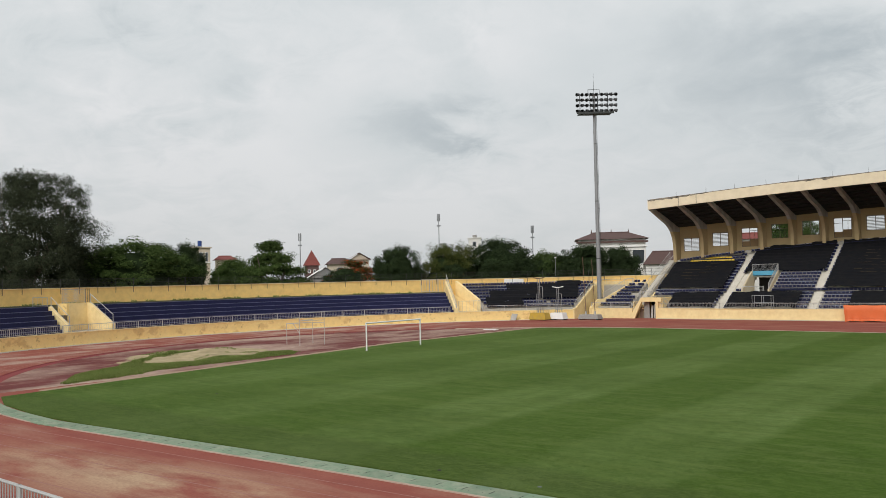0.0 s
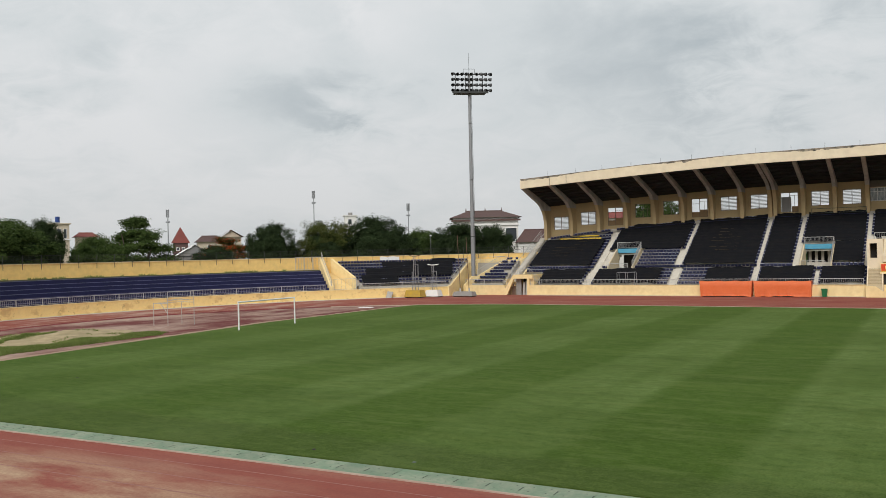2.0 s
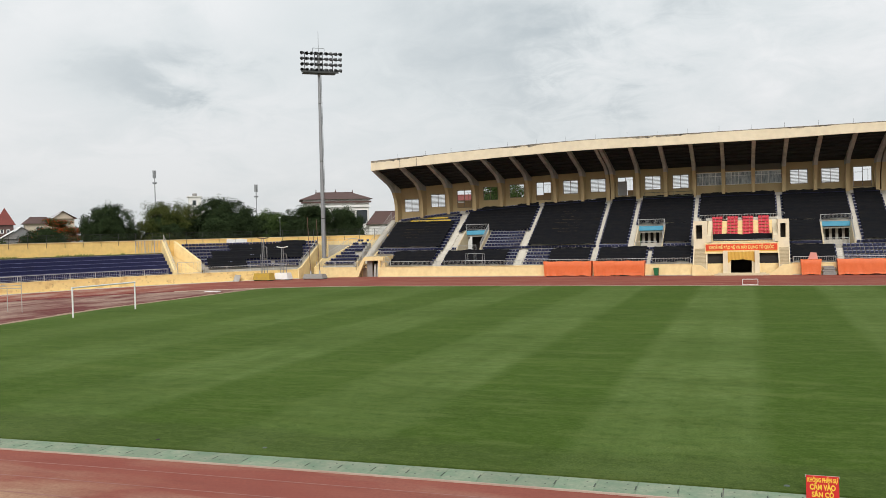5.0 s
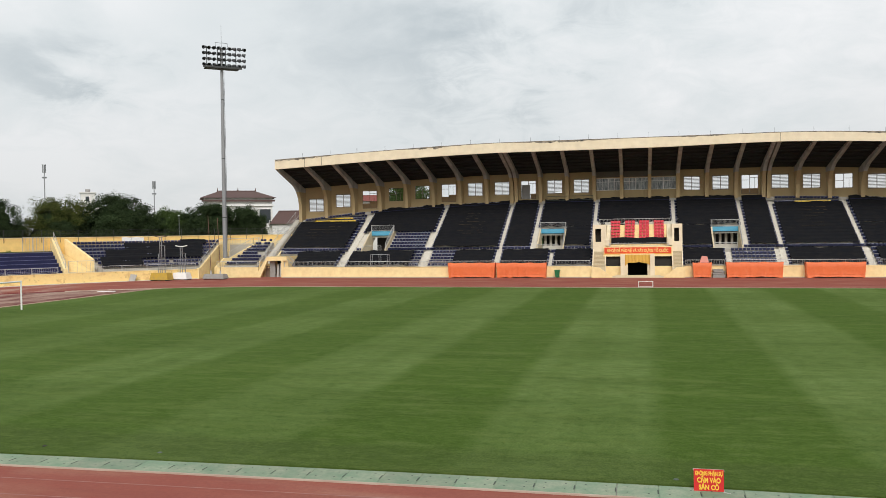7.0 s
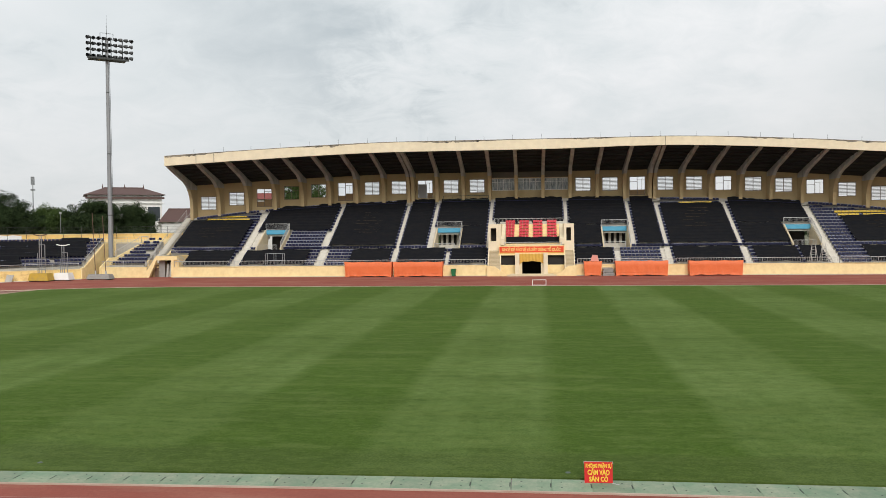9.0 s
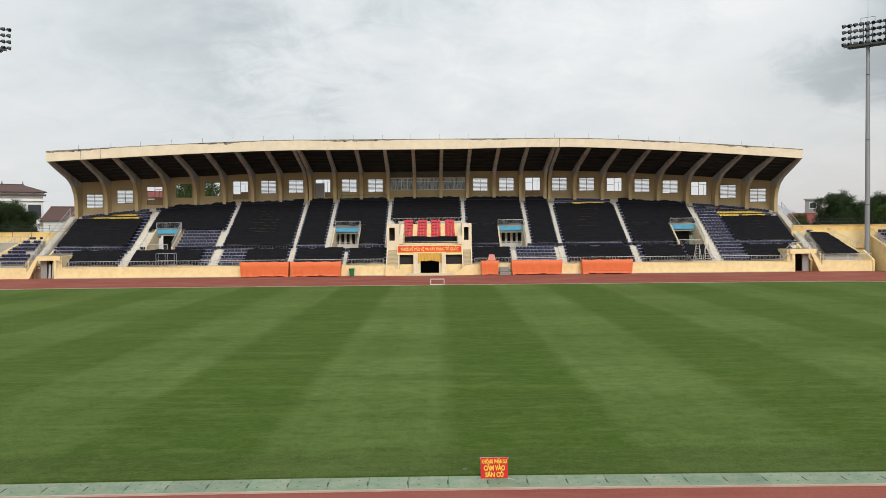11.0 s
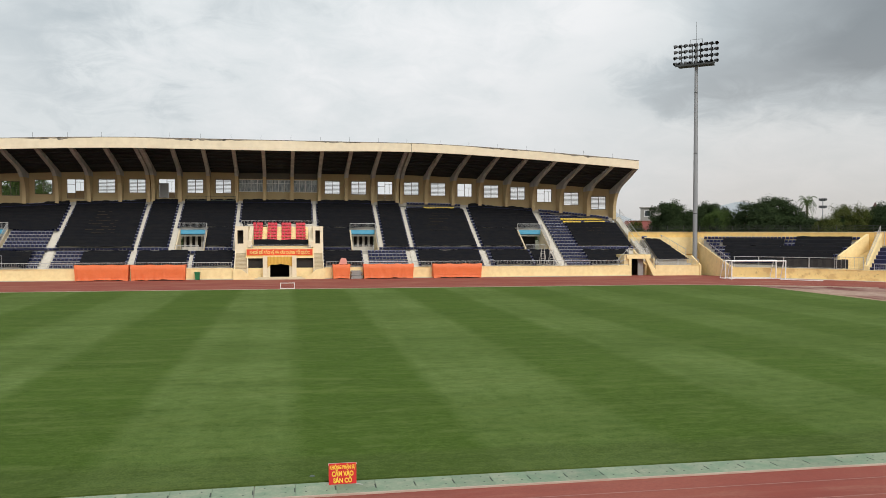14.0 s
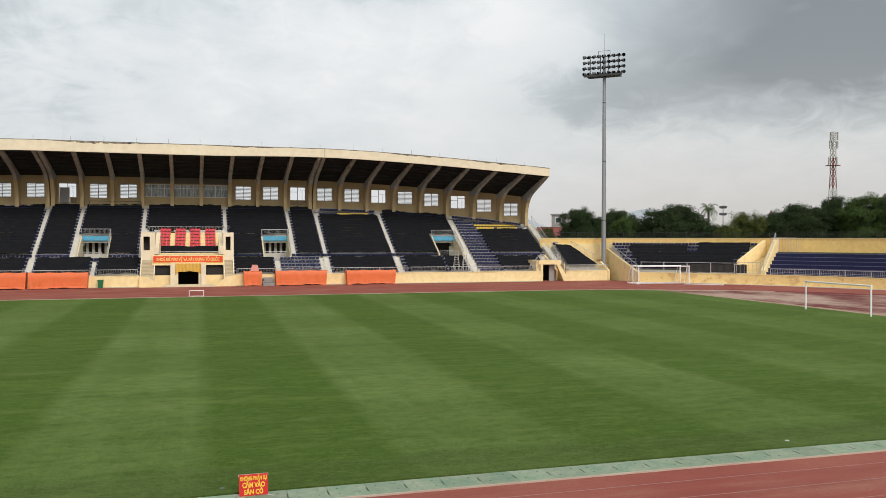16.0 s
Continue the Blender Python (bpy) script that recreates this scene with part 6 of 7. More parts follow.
sg = thing("warning_sign", "small red sign with yellow lettering at the edge of the turf", "sign", (1.33, 20.62, 0.02))
ms = Matrix.Translation((1.33, 20.62, 0.0)) @ Matrix.Rotation(radians(-8), 4, "X") @ Matrix.Rotation(radians(2), 4, "Z")
part("board", Geo().box(-0.345, 0.345, -0.012, 0.012, 0.03, 0.545, ms), "sign_red", sg)
part("frame", Geo().box(-0.36, 0.36, 0.013, 0.03, 0.02, 0.06, ms).box(-0.36, 0.36, 0.013, 0.03, 0.5, 0.55, ms), "steel", sg)
for a in (-0.3, 0.3):
    part("leg", Geo().tube(ms @ Vector((a, 0.03, 0.4)), (1.33 + a, 20.95, 0.03), 0.012, n=5), "steel", sg)
part("foot", Geo().tube((1.66, 20.6, 0.035), (1.82, 20.5, 0.035), 0.014, n=5), "steel", sg)
for txt, z, w, s in (("KHÔNG PHẬN SỰ", 0.445, 0.64, 0.13), ("CẤM VÀO", 0.285, 0.54, 0.165), ("SÂN CỎ", 0.12, 0.46, 0.155)):
    lettering("lettering", txt, s, w, ms @ pose(0, -0.018, z, 90), "gold", sg)


def cover(x0, x1, h, lab, seed, depth=1.3, mat="orange"):
    """A dugout bench hidden under a tarpaulin: sagging top edge, folds down the front, a weighted hem."""
    yb = FRONT - 0.05
    yf = yb - depth
    ob = thing("covered_dugout", lab, "tarpaulin", ((x0 + x1) / 2, (yb + yf) / 2, 0), "orange covers")
    n = max(8, int((x1 - x0) / 0.16))
    rows = []
    prof = [(0.0, 0.02, 0.16), (0.06, 0.35, 0.10), (0.05, 0.8, 0.07), (0.02, 1.3, 0.06), (0.0, h - 0.06, 0.05), (0.05, h, 0.03), (depth * 0.5, h + 0.03, 0.02), (depth, h, 0.02), (depth, 0.02, 0.02)]
    for d, z, amp in prof:
        row = []
        for i in range(n + 1):
            u = i / n
            x = x0 + (x1 - x0) * u
            f = noise.noise(Vector((x * 2.2 + seed, z * 0.7, seed))) + 0.6 * noise.noise(Vector((x * 5.1, z * 1.3, seed + 9)))
            zz = z - (0.07 * math.sin(math.pi * ((u * 3) % 1)) if z > h - 0.1 else 0) + (0.2 * math.sin(math.pi * u) ** 0.35 * max(0.15, 0.75 + 0.9 * noise.noise(Vector((x * 0.9, seed, 0)))) - 0.05 if z < 0.1 and d < 0.01 else 0)
            tuck = 0.12 * (1 - z / h) * (1 if u < 0.03 else -1 if u > 0.97 else 0)
            row.append((x + tuck, yf + d - amp * f, max(0.01, zz)))
        rows.append(row)
    g = Geo().sheet(rows)
    for s in (0, -1):
        loop = [r[s] for r in rows]
        g.add(loop, [tuple(range(len(loop)))[:: 1 if s else -1]])
    part("tarpaulin", g, mat, ob, smooth=True)
    rope = Geo().path([(x0 + (x1 - x0) * i / 6, yf - 0.05, 0.5 + 0.04 * (i % 2)) for i in range(7)], 0.012, 4)
    part("rope", rope, mat, ob)
    return ob


cover(-27.0, -20.4, 2.05, "long orange tarpaulin over a team bench", 1)
cover(-20.2, -13.4, 2.02, "long orange tarpaulin over a team bench beside another", 2)
cover(9.6, 16.45, 1.98, "long orange tarpaulin over a team bench", 3)
cover(19.1, 25.95, 1.95, "long orange tarpaulin standing alone by the wall", 4)
small = cover(5.5, 7.85, 1.95, "small orange cover with a pink cloth on top", 5)
part("pink_cloth", Geo().prism([(6.35, 1.95), (7.5, 1.95), (7.3, 2.75), (6.65, 2.8)], FRONT - 1.0, FRONT - 0.6, lambda u, v, w: (u, w, v)), "pink", small, "faded pink cloth")

pile = thing("stacked_slabs", "pile of grey concrete slabs against the wall", "slabs", (8.75, 112.1, 0))
for k, (a, c, z) in enumerate(((7.98, 9.5, 0.0), (8.05, 9.55, 0.22), (7.95, 9.35, 0.44), (8.1, 9.5, 0.66), (8.0, 9.3, 0.88))):
    part("slab", Geo().box(a, c, 111.65 + 0.07 * k, 112.5, z, z + 0.19), "grey_block", pile)

b = thing("wheelie_bin", "green plastic bin beside the wall", "bin", (-12.0, 112.0, 0))
part("body", Geo().add([(-12.0 + sx * w, 112.0 + sy * w, z) for z, w in ((0.05, 0.24), (0.95, 0.33)) for sx, sy in ((-1, -1), (1, -1), (1, 1), (-1, 1))],
                       [(3, 2, 1, 0), (4, 5, 6, 7), (0, 1, 5, 4), (1, 2, 6, 5), (2, 3, 7, 6), (3, 0, 4, 7)]), "bin_green", b)
part("lid", Geo().box(-12.37, -11.63, 111.62, 112.38, 0.95, 1.03), "bin_green", b)
for a in (-12.25, -11.75):
    part("wheel", Geo().tube((a - 0.03, 112.3, 0.08), (a + 0.03, 112.3, 0.08), 0.08, n=10), "dark", b)


def rig(x, y, mat, h, size, lab, head=True):
    ob = thing("mast_trolley", lab, "equipment", (x, y, 0), "trolleys by the wall")
    w, d, k = size
    base = Geo().add([(x + sx * a, y + sy * c, z) for z, a, c in ((0.12, w / 2, d / 2), (k, w / 2 - 0.22, d / 2 - 0.15)) for sx, sy in ((-1, -1), (1, -1), (1, 1), (-1, 1))],
                     [(3, 2, 1, 0), (4, 5, 6, 7), (0, 1, 5, 4), (1, 2, 6, 5), (2, 3, 7, 6), (3, 0, 4, 7)])
    part("ballast", base, mat, ob)
    for a in (-w / 2 + 0.3, w / 2 - 0.3):
        part("skid", Geo().box(x + a - 0.1, x + a + 0.1, y - d / 2, y + d / 2, 0, 0.13), "dark_steel", ob)
    if head:
        for a, c, f in ((-0.18, 0.0, 1.0), (0.12, 0.0, 1.0), (0.55, 0.1, 0.8), (-0.5, 0.1, 0.62)):
            part("leg", Geo().tube((x + a, y + c, k), (x + a, y + c, h * f), 0.055, n=6), "pole", ob)
        part("cross_brace", Geo().tube((x - 0.5, y + 0.05, k + 0.5), (x + 0.55, y + 0.05, k + 0.5), 0.035, n=5).tube((x - 0.2, y, h * 0.8), (x + 0.55, y, h * 0.8), 0.035, n=5), "pole", ob)
        part("head_bar", Geo().path([(x - 0.95, y, h + 0.12), (x - 0.35, y, h), (x + 0.3, y, h), (x + 0.95, y, h + 0.12)], 0.07, 6), "rust" if mat == "yellow_block" else "white", ob)
    else:
        for a, hh in ((-0.7, 9.2), (0.8, 8.8)):
            part("mast", Geo().tube((x + a, y, k), (x + a - 0.5, y + 0.3, hh), 0.055, 0.035, n=6), "rust", ob)
            part("socket", Geo().tube((x + a, y, k), (x + a, y, k + 0.5), 0.12, n=8), "steel", ob)
    return ob


rig(-67.3, 104.6, "yellow_block", 6.2, (2.9, 1.6, 1.1), "yellow ballast block with a folded steel mast")
rig(-65.1, 106.3, "white", 4.8, (2.4, 1.5, 1.05), "white ballast block with a short steel frame")
rig(-60.6, 107.8, "grey_block", 9, (3.4, 1.5, 0.75), "grey concrete ballast with two thin leaning poles", False)

# practice goals stacked by the wall on the east side
for x, y, turn in ((61.0, 102.2, -3), (61.0, 100.3, -9)):
    goal(x, y, radians(turn), 7.2, 2.45, 1.6, "white practice goal frame parked by the wall", thick=0.08)
pb = thing("spare_goal_frame", "white goal frame lying flat on the track", "goal", (66, 97, 0))
part("bar", Geo().path([(63.4, 99.2, 0.08), (67.0, 95.6, 0.08), (67.6, 96.2, 0.08)], 0.06, 6), "white", pb)

# steel cage on the west paving
cg = thing("steel_frame", "pale rusty steel frame standing on the stained paving", "frame", (-64.5, 56.0, 0))
pts = {"a": (-66.2, 55.4), "b": (-64.2, 55.4), "c": (-63.2, 57.8), "d": (-65.4, 58.2)}
for k, (x, y) in pts.items():
    part("leg", Geo().tube((x, y, 0), (x, y, 3.3 if k in "bc" else 2.2), 0.03, n=6), "louvre", cg)
for a, c, z in (("a", "b", 2.2), ("b", "c", 3.3), ("a", "d", 2.2), ("c", "d", 2.2), ("b", "c", 2.5), ("b", "d", 2.5)):
    part("bar", Geo().tube((*pts[a], z), (*pts[c], z), 0.028, n=6), "louvre", cg)
part("brace", Geo().tube((-65.2, 55.4, 2.2), (-64.2, 55.4, 1.2), 0.03, n=5), "louvre", cg)

# scaffolds in the seating
def scaffold(x, y, z, w, h, lab):
    ob = thing("scaffold", lab, "scaffold", (x, y, z))
    for a in (0, w / 2, w):
        for c in (0, 0.9):
            part("pole", Geo().tube((x + a, y + c, z), (x + a, y + c, z + h), 0.035, n=5), "pole", ob)
    for zz in (0.1, h * 0.5, h):
        for c in (0, 0.9):
            part("bar", Geo().tube((x, y + c, z + zz), (x + w, y + c, z + zz), 0.03, n=5), "pole", ob)
    return ob


scaffold(-38.8, FRONT + 0.4, 1.3, 2.5, 1.95, "grey steel scaffold frame behind the front rail")
lad = thing("stepladder", "pair of pale metal stepladders on the walkway", "ladder", (36.5, 113.3, 1.3))
for x0 in (34.9, 36.2):
    for a in (0, 0.9):
        part("stile", Geo().tube((x0 + a, 113.0, 1.3), (x0 + 0.25 + a * 0.45, 113.5, 4.0), 0.035, n=5).tube((x0 + a, 114.0, 1.3), (x0 + 0.25 + a * 0.45, 113.5, 4.0), 0.035, n=5), "louvre", lad)
    for i in range(7):
        u = (i + 0.7) / 8
        part("rung", Geo().tube((x0 + 0.25 * u, 113.0 + 0.5 * u, 1.3 + 2.7 * u), (x0 + 0.9 - 0.25 * u, 113.0 + 0.5 * u, 1.3 + 2.7 * u), 0.025, n=5), "louvre", lad)

# white sheet on the west rear wall, small board by the wall, board on the track
p, q = bend_point(-1, 45.5, 7.45, 5.55), bend_point(-1, 48.0, 7.45, 5.55)
g = Geo().sheet([[tuple(p.lerp(q, i / 12) + Vector((0, 0, z + 0.05 * math.sin(i)))) for i in range(13)] for z in (0, 0.35, 0.66)])
solid("white_sheet", g, "white", "white sheet hung over the rear wall", "sheet", at=p)
p = bend_point(-1, 45.0, -0.5, 0)
solid("leaning_board", Geo().add([p + Vector(v) for v in ((0, 0, 0), (0.8, 0.3, 0), (0.9, 0.7, 0.9), (0.1, 0.4, 1.0), (0, 0.06, 0), (0.8, 0.36, 0), (0.9, 0.76, 0.9), (0.1, 0.46, 1.0))],
                                 [(0, 1, 2, 3), (7, 6, 5, 4), (0, 4, 5, 1), (1, 5, 6, 2), (2, 6, 7, 3), (3, 7, 4, 0)]), "beam", "grey board leaning on the wall", "board", at=p)
solid("white_mat", Geo().box(-61.5, -59.6, 82.6, 83.3, 0.0, 0.07), "white", "flat white mat lying on the track", "mat", at=(-60.5, 83.0, 0))
# pegs in the turf
for x, y, mat in ((-40.6, 28.75, "dark"), (-17.7, 21.15, "dark"), (-13.8, 21.15, "rail_green"), (0.6, 21.36, "rail_green"), (17.55, 21.55, "louvre")):
    ob = thing("turf_marker", "small flat peg set in the turf", "marker", (x, y, 0.055))
    part("cap", Geo().tube((x, y, 0.045), (x, y, 0.07), 0.085, 0.06, 8), mat, ob)

# ---- terrace on the camera's side, with its front railing ----
g = Geo()
for k in range(12):
    g.box(-60, 60, 7.2 - 0.85 * (k + 1), 7.2 - 0.85 * k, -0.05, 1.2 + 0.33 * k)
g.box(-60, 60, -14, 7.2 - 0.85 * 12, -0.05, 4.75)
g.box(-60, 60, 7.75, 8.0, -0.05, 1.4)
g.box(-60, 60, 7.2, 7.75, -0.05, 1.2)
solid("floor_near_terrace", g, "concrete", "plain concrete terrace facing the main stand", "terrace", kind="structure")
near = thing("near_railing", "grey galvanised railing on the near front wall", "railing", (-18, 7.9, 1.4))
for i in range(8):
    a = -34.1 + 4.0 * i
    low_rail("rail_panel", (a, 7.9, 1.4), (a + 3.98, 7.9, 1.4), near, 0.8, 0.13)

# ---- heap of sand with weeds behind the west goal ----
def mound_height(x, y):
    u, v = (y - 44) * 0.97 - (x + 65.3) * 0.24, (x + 65.3) * 0.97 + (y - 44) * 0.24
    q = (u / 7.6) ** 2 + (v / 5.4) ** 2
    q += 0.35 * noise.noise(Vector((x * 0.3, y * 0.3, 6)))
    return max(0.0, 1 - q) ** 0.8 * (0.2 + 0.34 * noise.noise(Vector((x * 0.45, y * 0.45, 2))) + 0.1 * noise.noise(Vector((x * 1.3, y * 1.3, 4)))) if q < 1 else 0.0


g = Geo()
nx, ny = 44, 56
rows = [[(x, y, -0.02 + mound_height(x, y) + (0.03 if mound_height(x, y) > 0.01 else 0)) for x in np.linspace(-76, -54.2, nx)] for y in np.linspace(30, 55, ny)]
g.sheet(rows)
solid("sand_mound", g, "sand", "low heap of pale sand behind the goal", "sand heap", at=(-64.5, 43, 0), smooth=True)


def blades(name, spots, h, lab, mat="weed", width=0.05):
    g = Geo()
    rnd = random.Random(9)
    for x, y, z, k in spots:
        for _ in range(3):
            a, b = rnd.uniform(0, 6.28), rnd.uniform(0.5, 1.0) * h * k
            dx, dy = math.cos(a), math.sin(a)
            lean = rnd.uniform(0.1, 0.6) * b
            g.add([(x - dy * width, y + dx * width, z), (x + dy * width, y - dx * width, z), (x + dx * lean, y + dy * lean, z + b)], [(0, 1, 2)])
    return solid(name, g, mat, lab, "weeds", kind="stuff")


rnd = random.Random(11)
spots = []
while len(spots) < 22000:
    x, y = rnd.uniform(-70, -54), rnd.uniform(26.5, 50.5)
    inner = np.interp(y, (26.5, 30, 35, 48, 50), (-53.9, -54.4, -56.3, -57.0, -58.5))       # a belt beside the turf
    outer = np.interp(y, (26.5, 29.5, 34.6, 36.5, 38, 40, 43.7, 45.5, 48.3, 50), (-54.6, -58.6, -61.9, -61.2, -59.8, -59.4, -60.9, -59.5, -61.0, -58.8))
    ragged = 0.7 * noise.noise(Vector((x * 0.6, y * 0.6, 5)))
    belt = min(1.0, min(inner - x, x - outer) / 0.9 + 0.2 + ragged)
    strand = 1 - abs(x - np.interp(y, (35, 38.7, 42.1, 45.5), (-61.6, -64.8, -67.0, -67.6))) / (0.95 + ragged) if 34.8 < y < 45.5 else 0.0
    stray = 0.1 * (noise.noise(Vector((x * 0.4, y * 0.4, 8))) > 0.25) if mound_height(x, y) > 0.04 else 0.0
    thick = max(belt, strand, stray)
    if rnd.random() < thick:
        spots.append((x, y, max(0, mound_height(x, y)) - 0.01, 0.45 + 0.6 * thick + 0.3 * ragged))
blades("weeds", spots, 0.27, "green weeds growing over the sand", width=0.03)
spots = []
for _ in range(1800):
    d = rnd.uniform(-14, 33.5)
    if noise.noise(Vector((d * 0.5, 3, 1))) > 0.0:
        p = bend_point(-1, d, rnd.uniform(6.9, 7.5), 4.38)
        spots.append((p.x, p.y, p.z, rnd.choice((0.5, 1, 1.2))))
blades("weeds", spots, 0.26, "weeds along the foot of the rear wall", width=0.04)

# ---- trees ----
def tree(kind, seed, lab, mat, H=12.0, W=10.0, clumps=70, leaves=75, leaf=0.3, low=0.3, spread=0.85, clump=0.1, full=3.0, core=0.0):
    """Trunk with limbs, and a crown of separate leaves gathered in clumps."""
    rnd = random.Random(seed)
    ob = thing("tree", lab, "tree")
    t = Geo()
    knee = Vector((rnd.uniform(-0.3, 0.3), rnd.uniform(-0.3, 0.3), H * 0.32))
    t.tube((0, 0, -0.2), knee, W * 0.032, W * 0.024, 8)
    tips = []
    for i in range(9):
        a = i * 2.4 + rnd.uniform(-0.4, 0.4)
        e = Vector((math.cos(a) * W * rnd.uniform(0.18, 0.34), math.sin(a) * W * rnd.uniform(0.18, 0.34), H * rnd.uniform(0.5, 0.85)))
        mid = knee.lerp(e, 0.5) + Vector((0, 0, -0.05 * H))
        t.tube(knee, mid, W * 0.016, W * 0.011, 5), t.tube(mid, e, W * 0.011, W * 0.005, 5)
        tips.append(e)
    part("trunk", t, "bark", ob)
    rng = np.random.default_rng(seed)
    ctr, out, rad = [], [], []
    for c in range(clumps):
        while True:
            p = Vector((rnd.uniform(-1, 1), rnd.uniform(-1, 1), rnd.uniform(-1, 1)))
            if 0.25 < p.length < 1:
                break
        if rnd.random() < spread:
            p = p.normalized() * rnd.uniform(0.74, 0.94)
        r = math.hypot(p.x, p.y)
        p *= p.length / max(1e-6, (r ** full + abs(p.z) ** full) ** (1 / full))     # fuller shoulders than a ball
        if kind == "layer":
            p.z = round(p.z * 3.5) / 3.5 + rnd.uniform(-0.1, 0.1)
            taper = 1 - 0.55 * max(0, p.z)
        else:
            taper = 1.0
        bump = 0.86 + 0.34 * noise.noise(p * 1.7 + Vector((seed, 0, 0)))
        ctr.append((p.x * W / 2 * taper * bump, p.y * W / 2 * taper * bump, H * (low + (1 - low) / 2) + p.z * H * (1 - low) / 2 * (0.82 + 0.2 * bump)))
        out.append(p)
        rad.append(W * clump * rnd.uniform(0.6, 1.3))
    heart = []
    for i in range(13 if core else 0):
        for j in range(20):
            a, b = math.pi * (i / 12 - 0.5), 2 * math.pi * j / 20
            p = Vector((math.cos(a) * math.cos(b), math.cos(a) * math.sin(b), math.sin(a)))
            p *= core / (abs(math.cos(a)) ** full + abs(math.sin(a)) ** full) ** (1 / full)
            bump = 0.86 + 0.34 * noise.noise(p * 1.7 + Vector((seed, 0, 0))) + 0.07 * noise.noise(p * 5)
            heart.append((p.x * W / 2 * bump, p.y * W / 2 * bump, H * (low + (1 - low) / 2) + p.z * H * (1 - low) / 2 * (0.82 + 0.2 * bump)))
    total = clumps * leaves
    pick = np.repeat(np.arange(clumps), leaves)
    d = rng.normal(size=(total, 3))
    d /= np.linalg.norm(d, axis=1)[:, None]
    flat = 0.5 if kind == "layer" else 0.78
    reach = rng.uniform(0.1, 1.0, total) ** 0.5 * rng.choice((1.0, 1.0, 1.0, 1.15), total)
    o = np.array(ctr)[pick] + d * (1, 1, flat) * (np.array(rad)[pick] * reach)[:, None]
    n = rng.normal(size=(total, 3)) * 0.5 + np.array(out)[pick] * 0.6 + d * 0.5 + (0, 0, 0.4)
    n /= np.linalg.norm(n, axis=1)[:, None]
    s = np.cross(n, rng.normal(size=(total, 3)))
    s /= np.linalg.norm(s, axis=1)[:, None]
    u = np.cross(n, s)
    k = (leaf * rng.uniform(0.6, 1.3, total))[:, None]
    v = np.stack([o - s * k * 0.5 - u * k * 0.3, o - s * k * 0.5 + u * k * 0.3, o + s * k * 0.6], 1).reshape(-1, 3)
    kz, kr = H / np.quantile(v[:, 2], 0.998), W / 2 / np.quantile(np.hypot(v[:, 0], v[:, 1]), 0.985)
    v *= (kr, kr, kz)
    g = Geo()
    g.v, g.f = v.tolist(), [(3 * q, 3 * q + 1, 3 * q + 2) for q in range(total)]
    crown = part("crown", g, mat, ob)
    # added hull that closes gaps between leaves, dark as the crown's inner shade
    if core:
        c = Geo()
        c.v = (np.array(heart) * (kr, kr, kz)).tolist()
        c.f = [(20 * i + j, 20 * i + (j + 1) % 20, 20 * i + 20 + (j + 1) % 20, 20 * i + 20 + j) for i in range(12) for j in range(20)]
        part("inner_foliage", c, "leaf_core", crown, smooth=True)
    return ob


def plant(model, rows):
    """Copies of a tree at (x, y, height, width)."""
    H, W = model["size"]
    for n, (x, y, h, w) in enumerate(rows):
        m = Matrix.Translation((x, y, -0.06)) @ Matrix.Rotation(radians((x * 37 + y * 11) % 360), 4, "Z") @ Matrix.Diagonal((w / W, w / W, h / H, 1))
        if "used" not in model:
            model["used"] = True
            model["ob"].matrix_basis = m
            model["undo"] = Matrix.Diagonal((W / w, W / w, H / h, 1))
        else:
            copy_thing(model["ob"], m @ model["undo"])


def model(*a, **k):
    return {"ob": tree(*a, **k), "size": (k.get("H", 12.0), k.get("W", 10.0))}


DARK1 = model("round", 1, "dark green broad-leaved tree behind the stand", "leaf_dark", clumps=330, leaves=165, leaf=0.235, low=0.02, spread=0.93, clump=0.095, core=0.7)
DARK2 = model("round", 2, "dense dark green tree behind the stand", "leaf_dark", clumps=360, leaves=150, leaf=0.235, low=0.02, spread=0.93, clump=0.09, core=0.7)
MID1 = model("round", 3, "green leafy tree behind the stand", "leaf_mid", clumps=340, leaves=160, leaf=0.225, low=0.02, spread=0.93, clump=0.09, core=0.7)
LAYER = model("layer", 4, "green tree with layered branches behind the stand", "leaf_mid", clumps=300, leaves=165, leaf=0.230, low=0.02, spread=0.5, full=2.0, clump=0.1)
YELL = model("round", 5, "yellow-green tree with thin foliage", "leaf_yellow", clumps=300, leaves=150, leaf=0.200, low=0.02, spread=0.75, clump=0.09, core=0.68)
FLAME = model("layer", 6, "flame tree with orange-red blossom", "leaf_flame", clumps=220, leaves=150, leaf=0.210, low=0.1, full=2.0)
PINE = model("round", 7, "huge dark tree with fine sparse leaves and branches showing", "leaf_needle", H=21.0, W=22.0, clumps=900, leaves=180, leaf=0.25, low=0.0, spread=0.4, clump=0.06, full=2.8)

plant(PINE, [(-112.0, 50.6, 21.7, 17.8), (-118, 33, 21.0, 18.0)])
plant(MID1, [(-108.8, 63.7, 12.8, 15.9), (-110.2, 81.6, 10.4, 8.0), (-80.1, 126.9, 11.0, 8.6), (72.6, 131.3, 10.2, 6.8), (103.3, 109.0, 13.3, 10.0), (-44, 148, 16.0, 10.5)])
plant(LAYER, [(-101.2, 81.7, 12.9, 11.0), (-107, 77.5, 9.2, 6.0)])
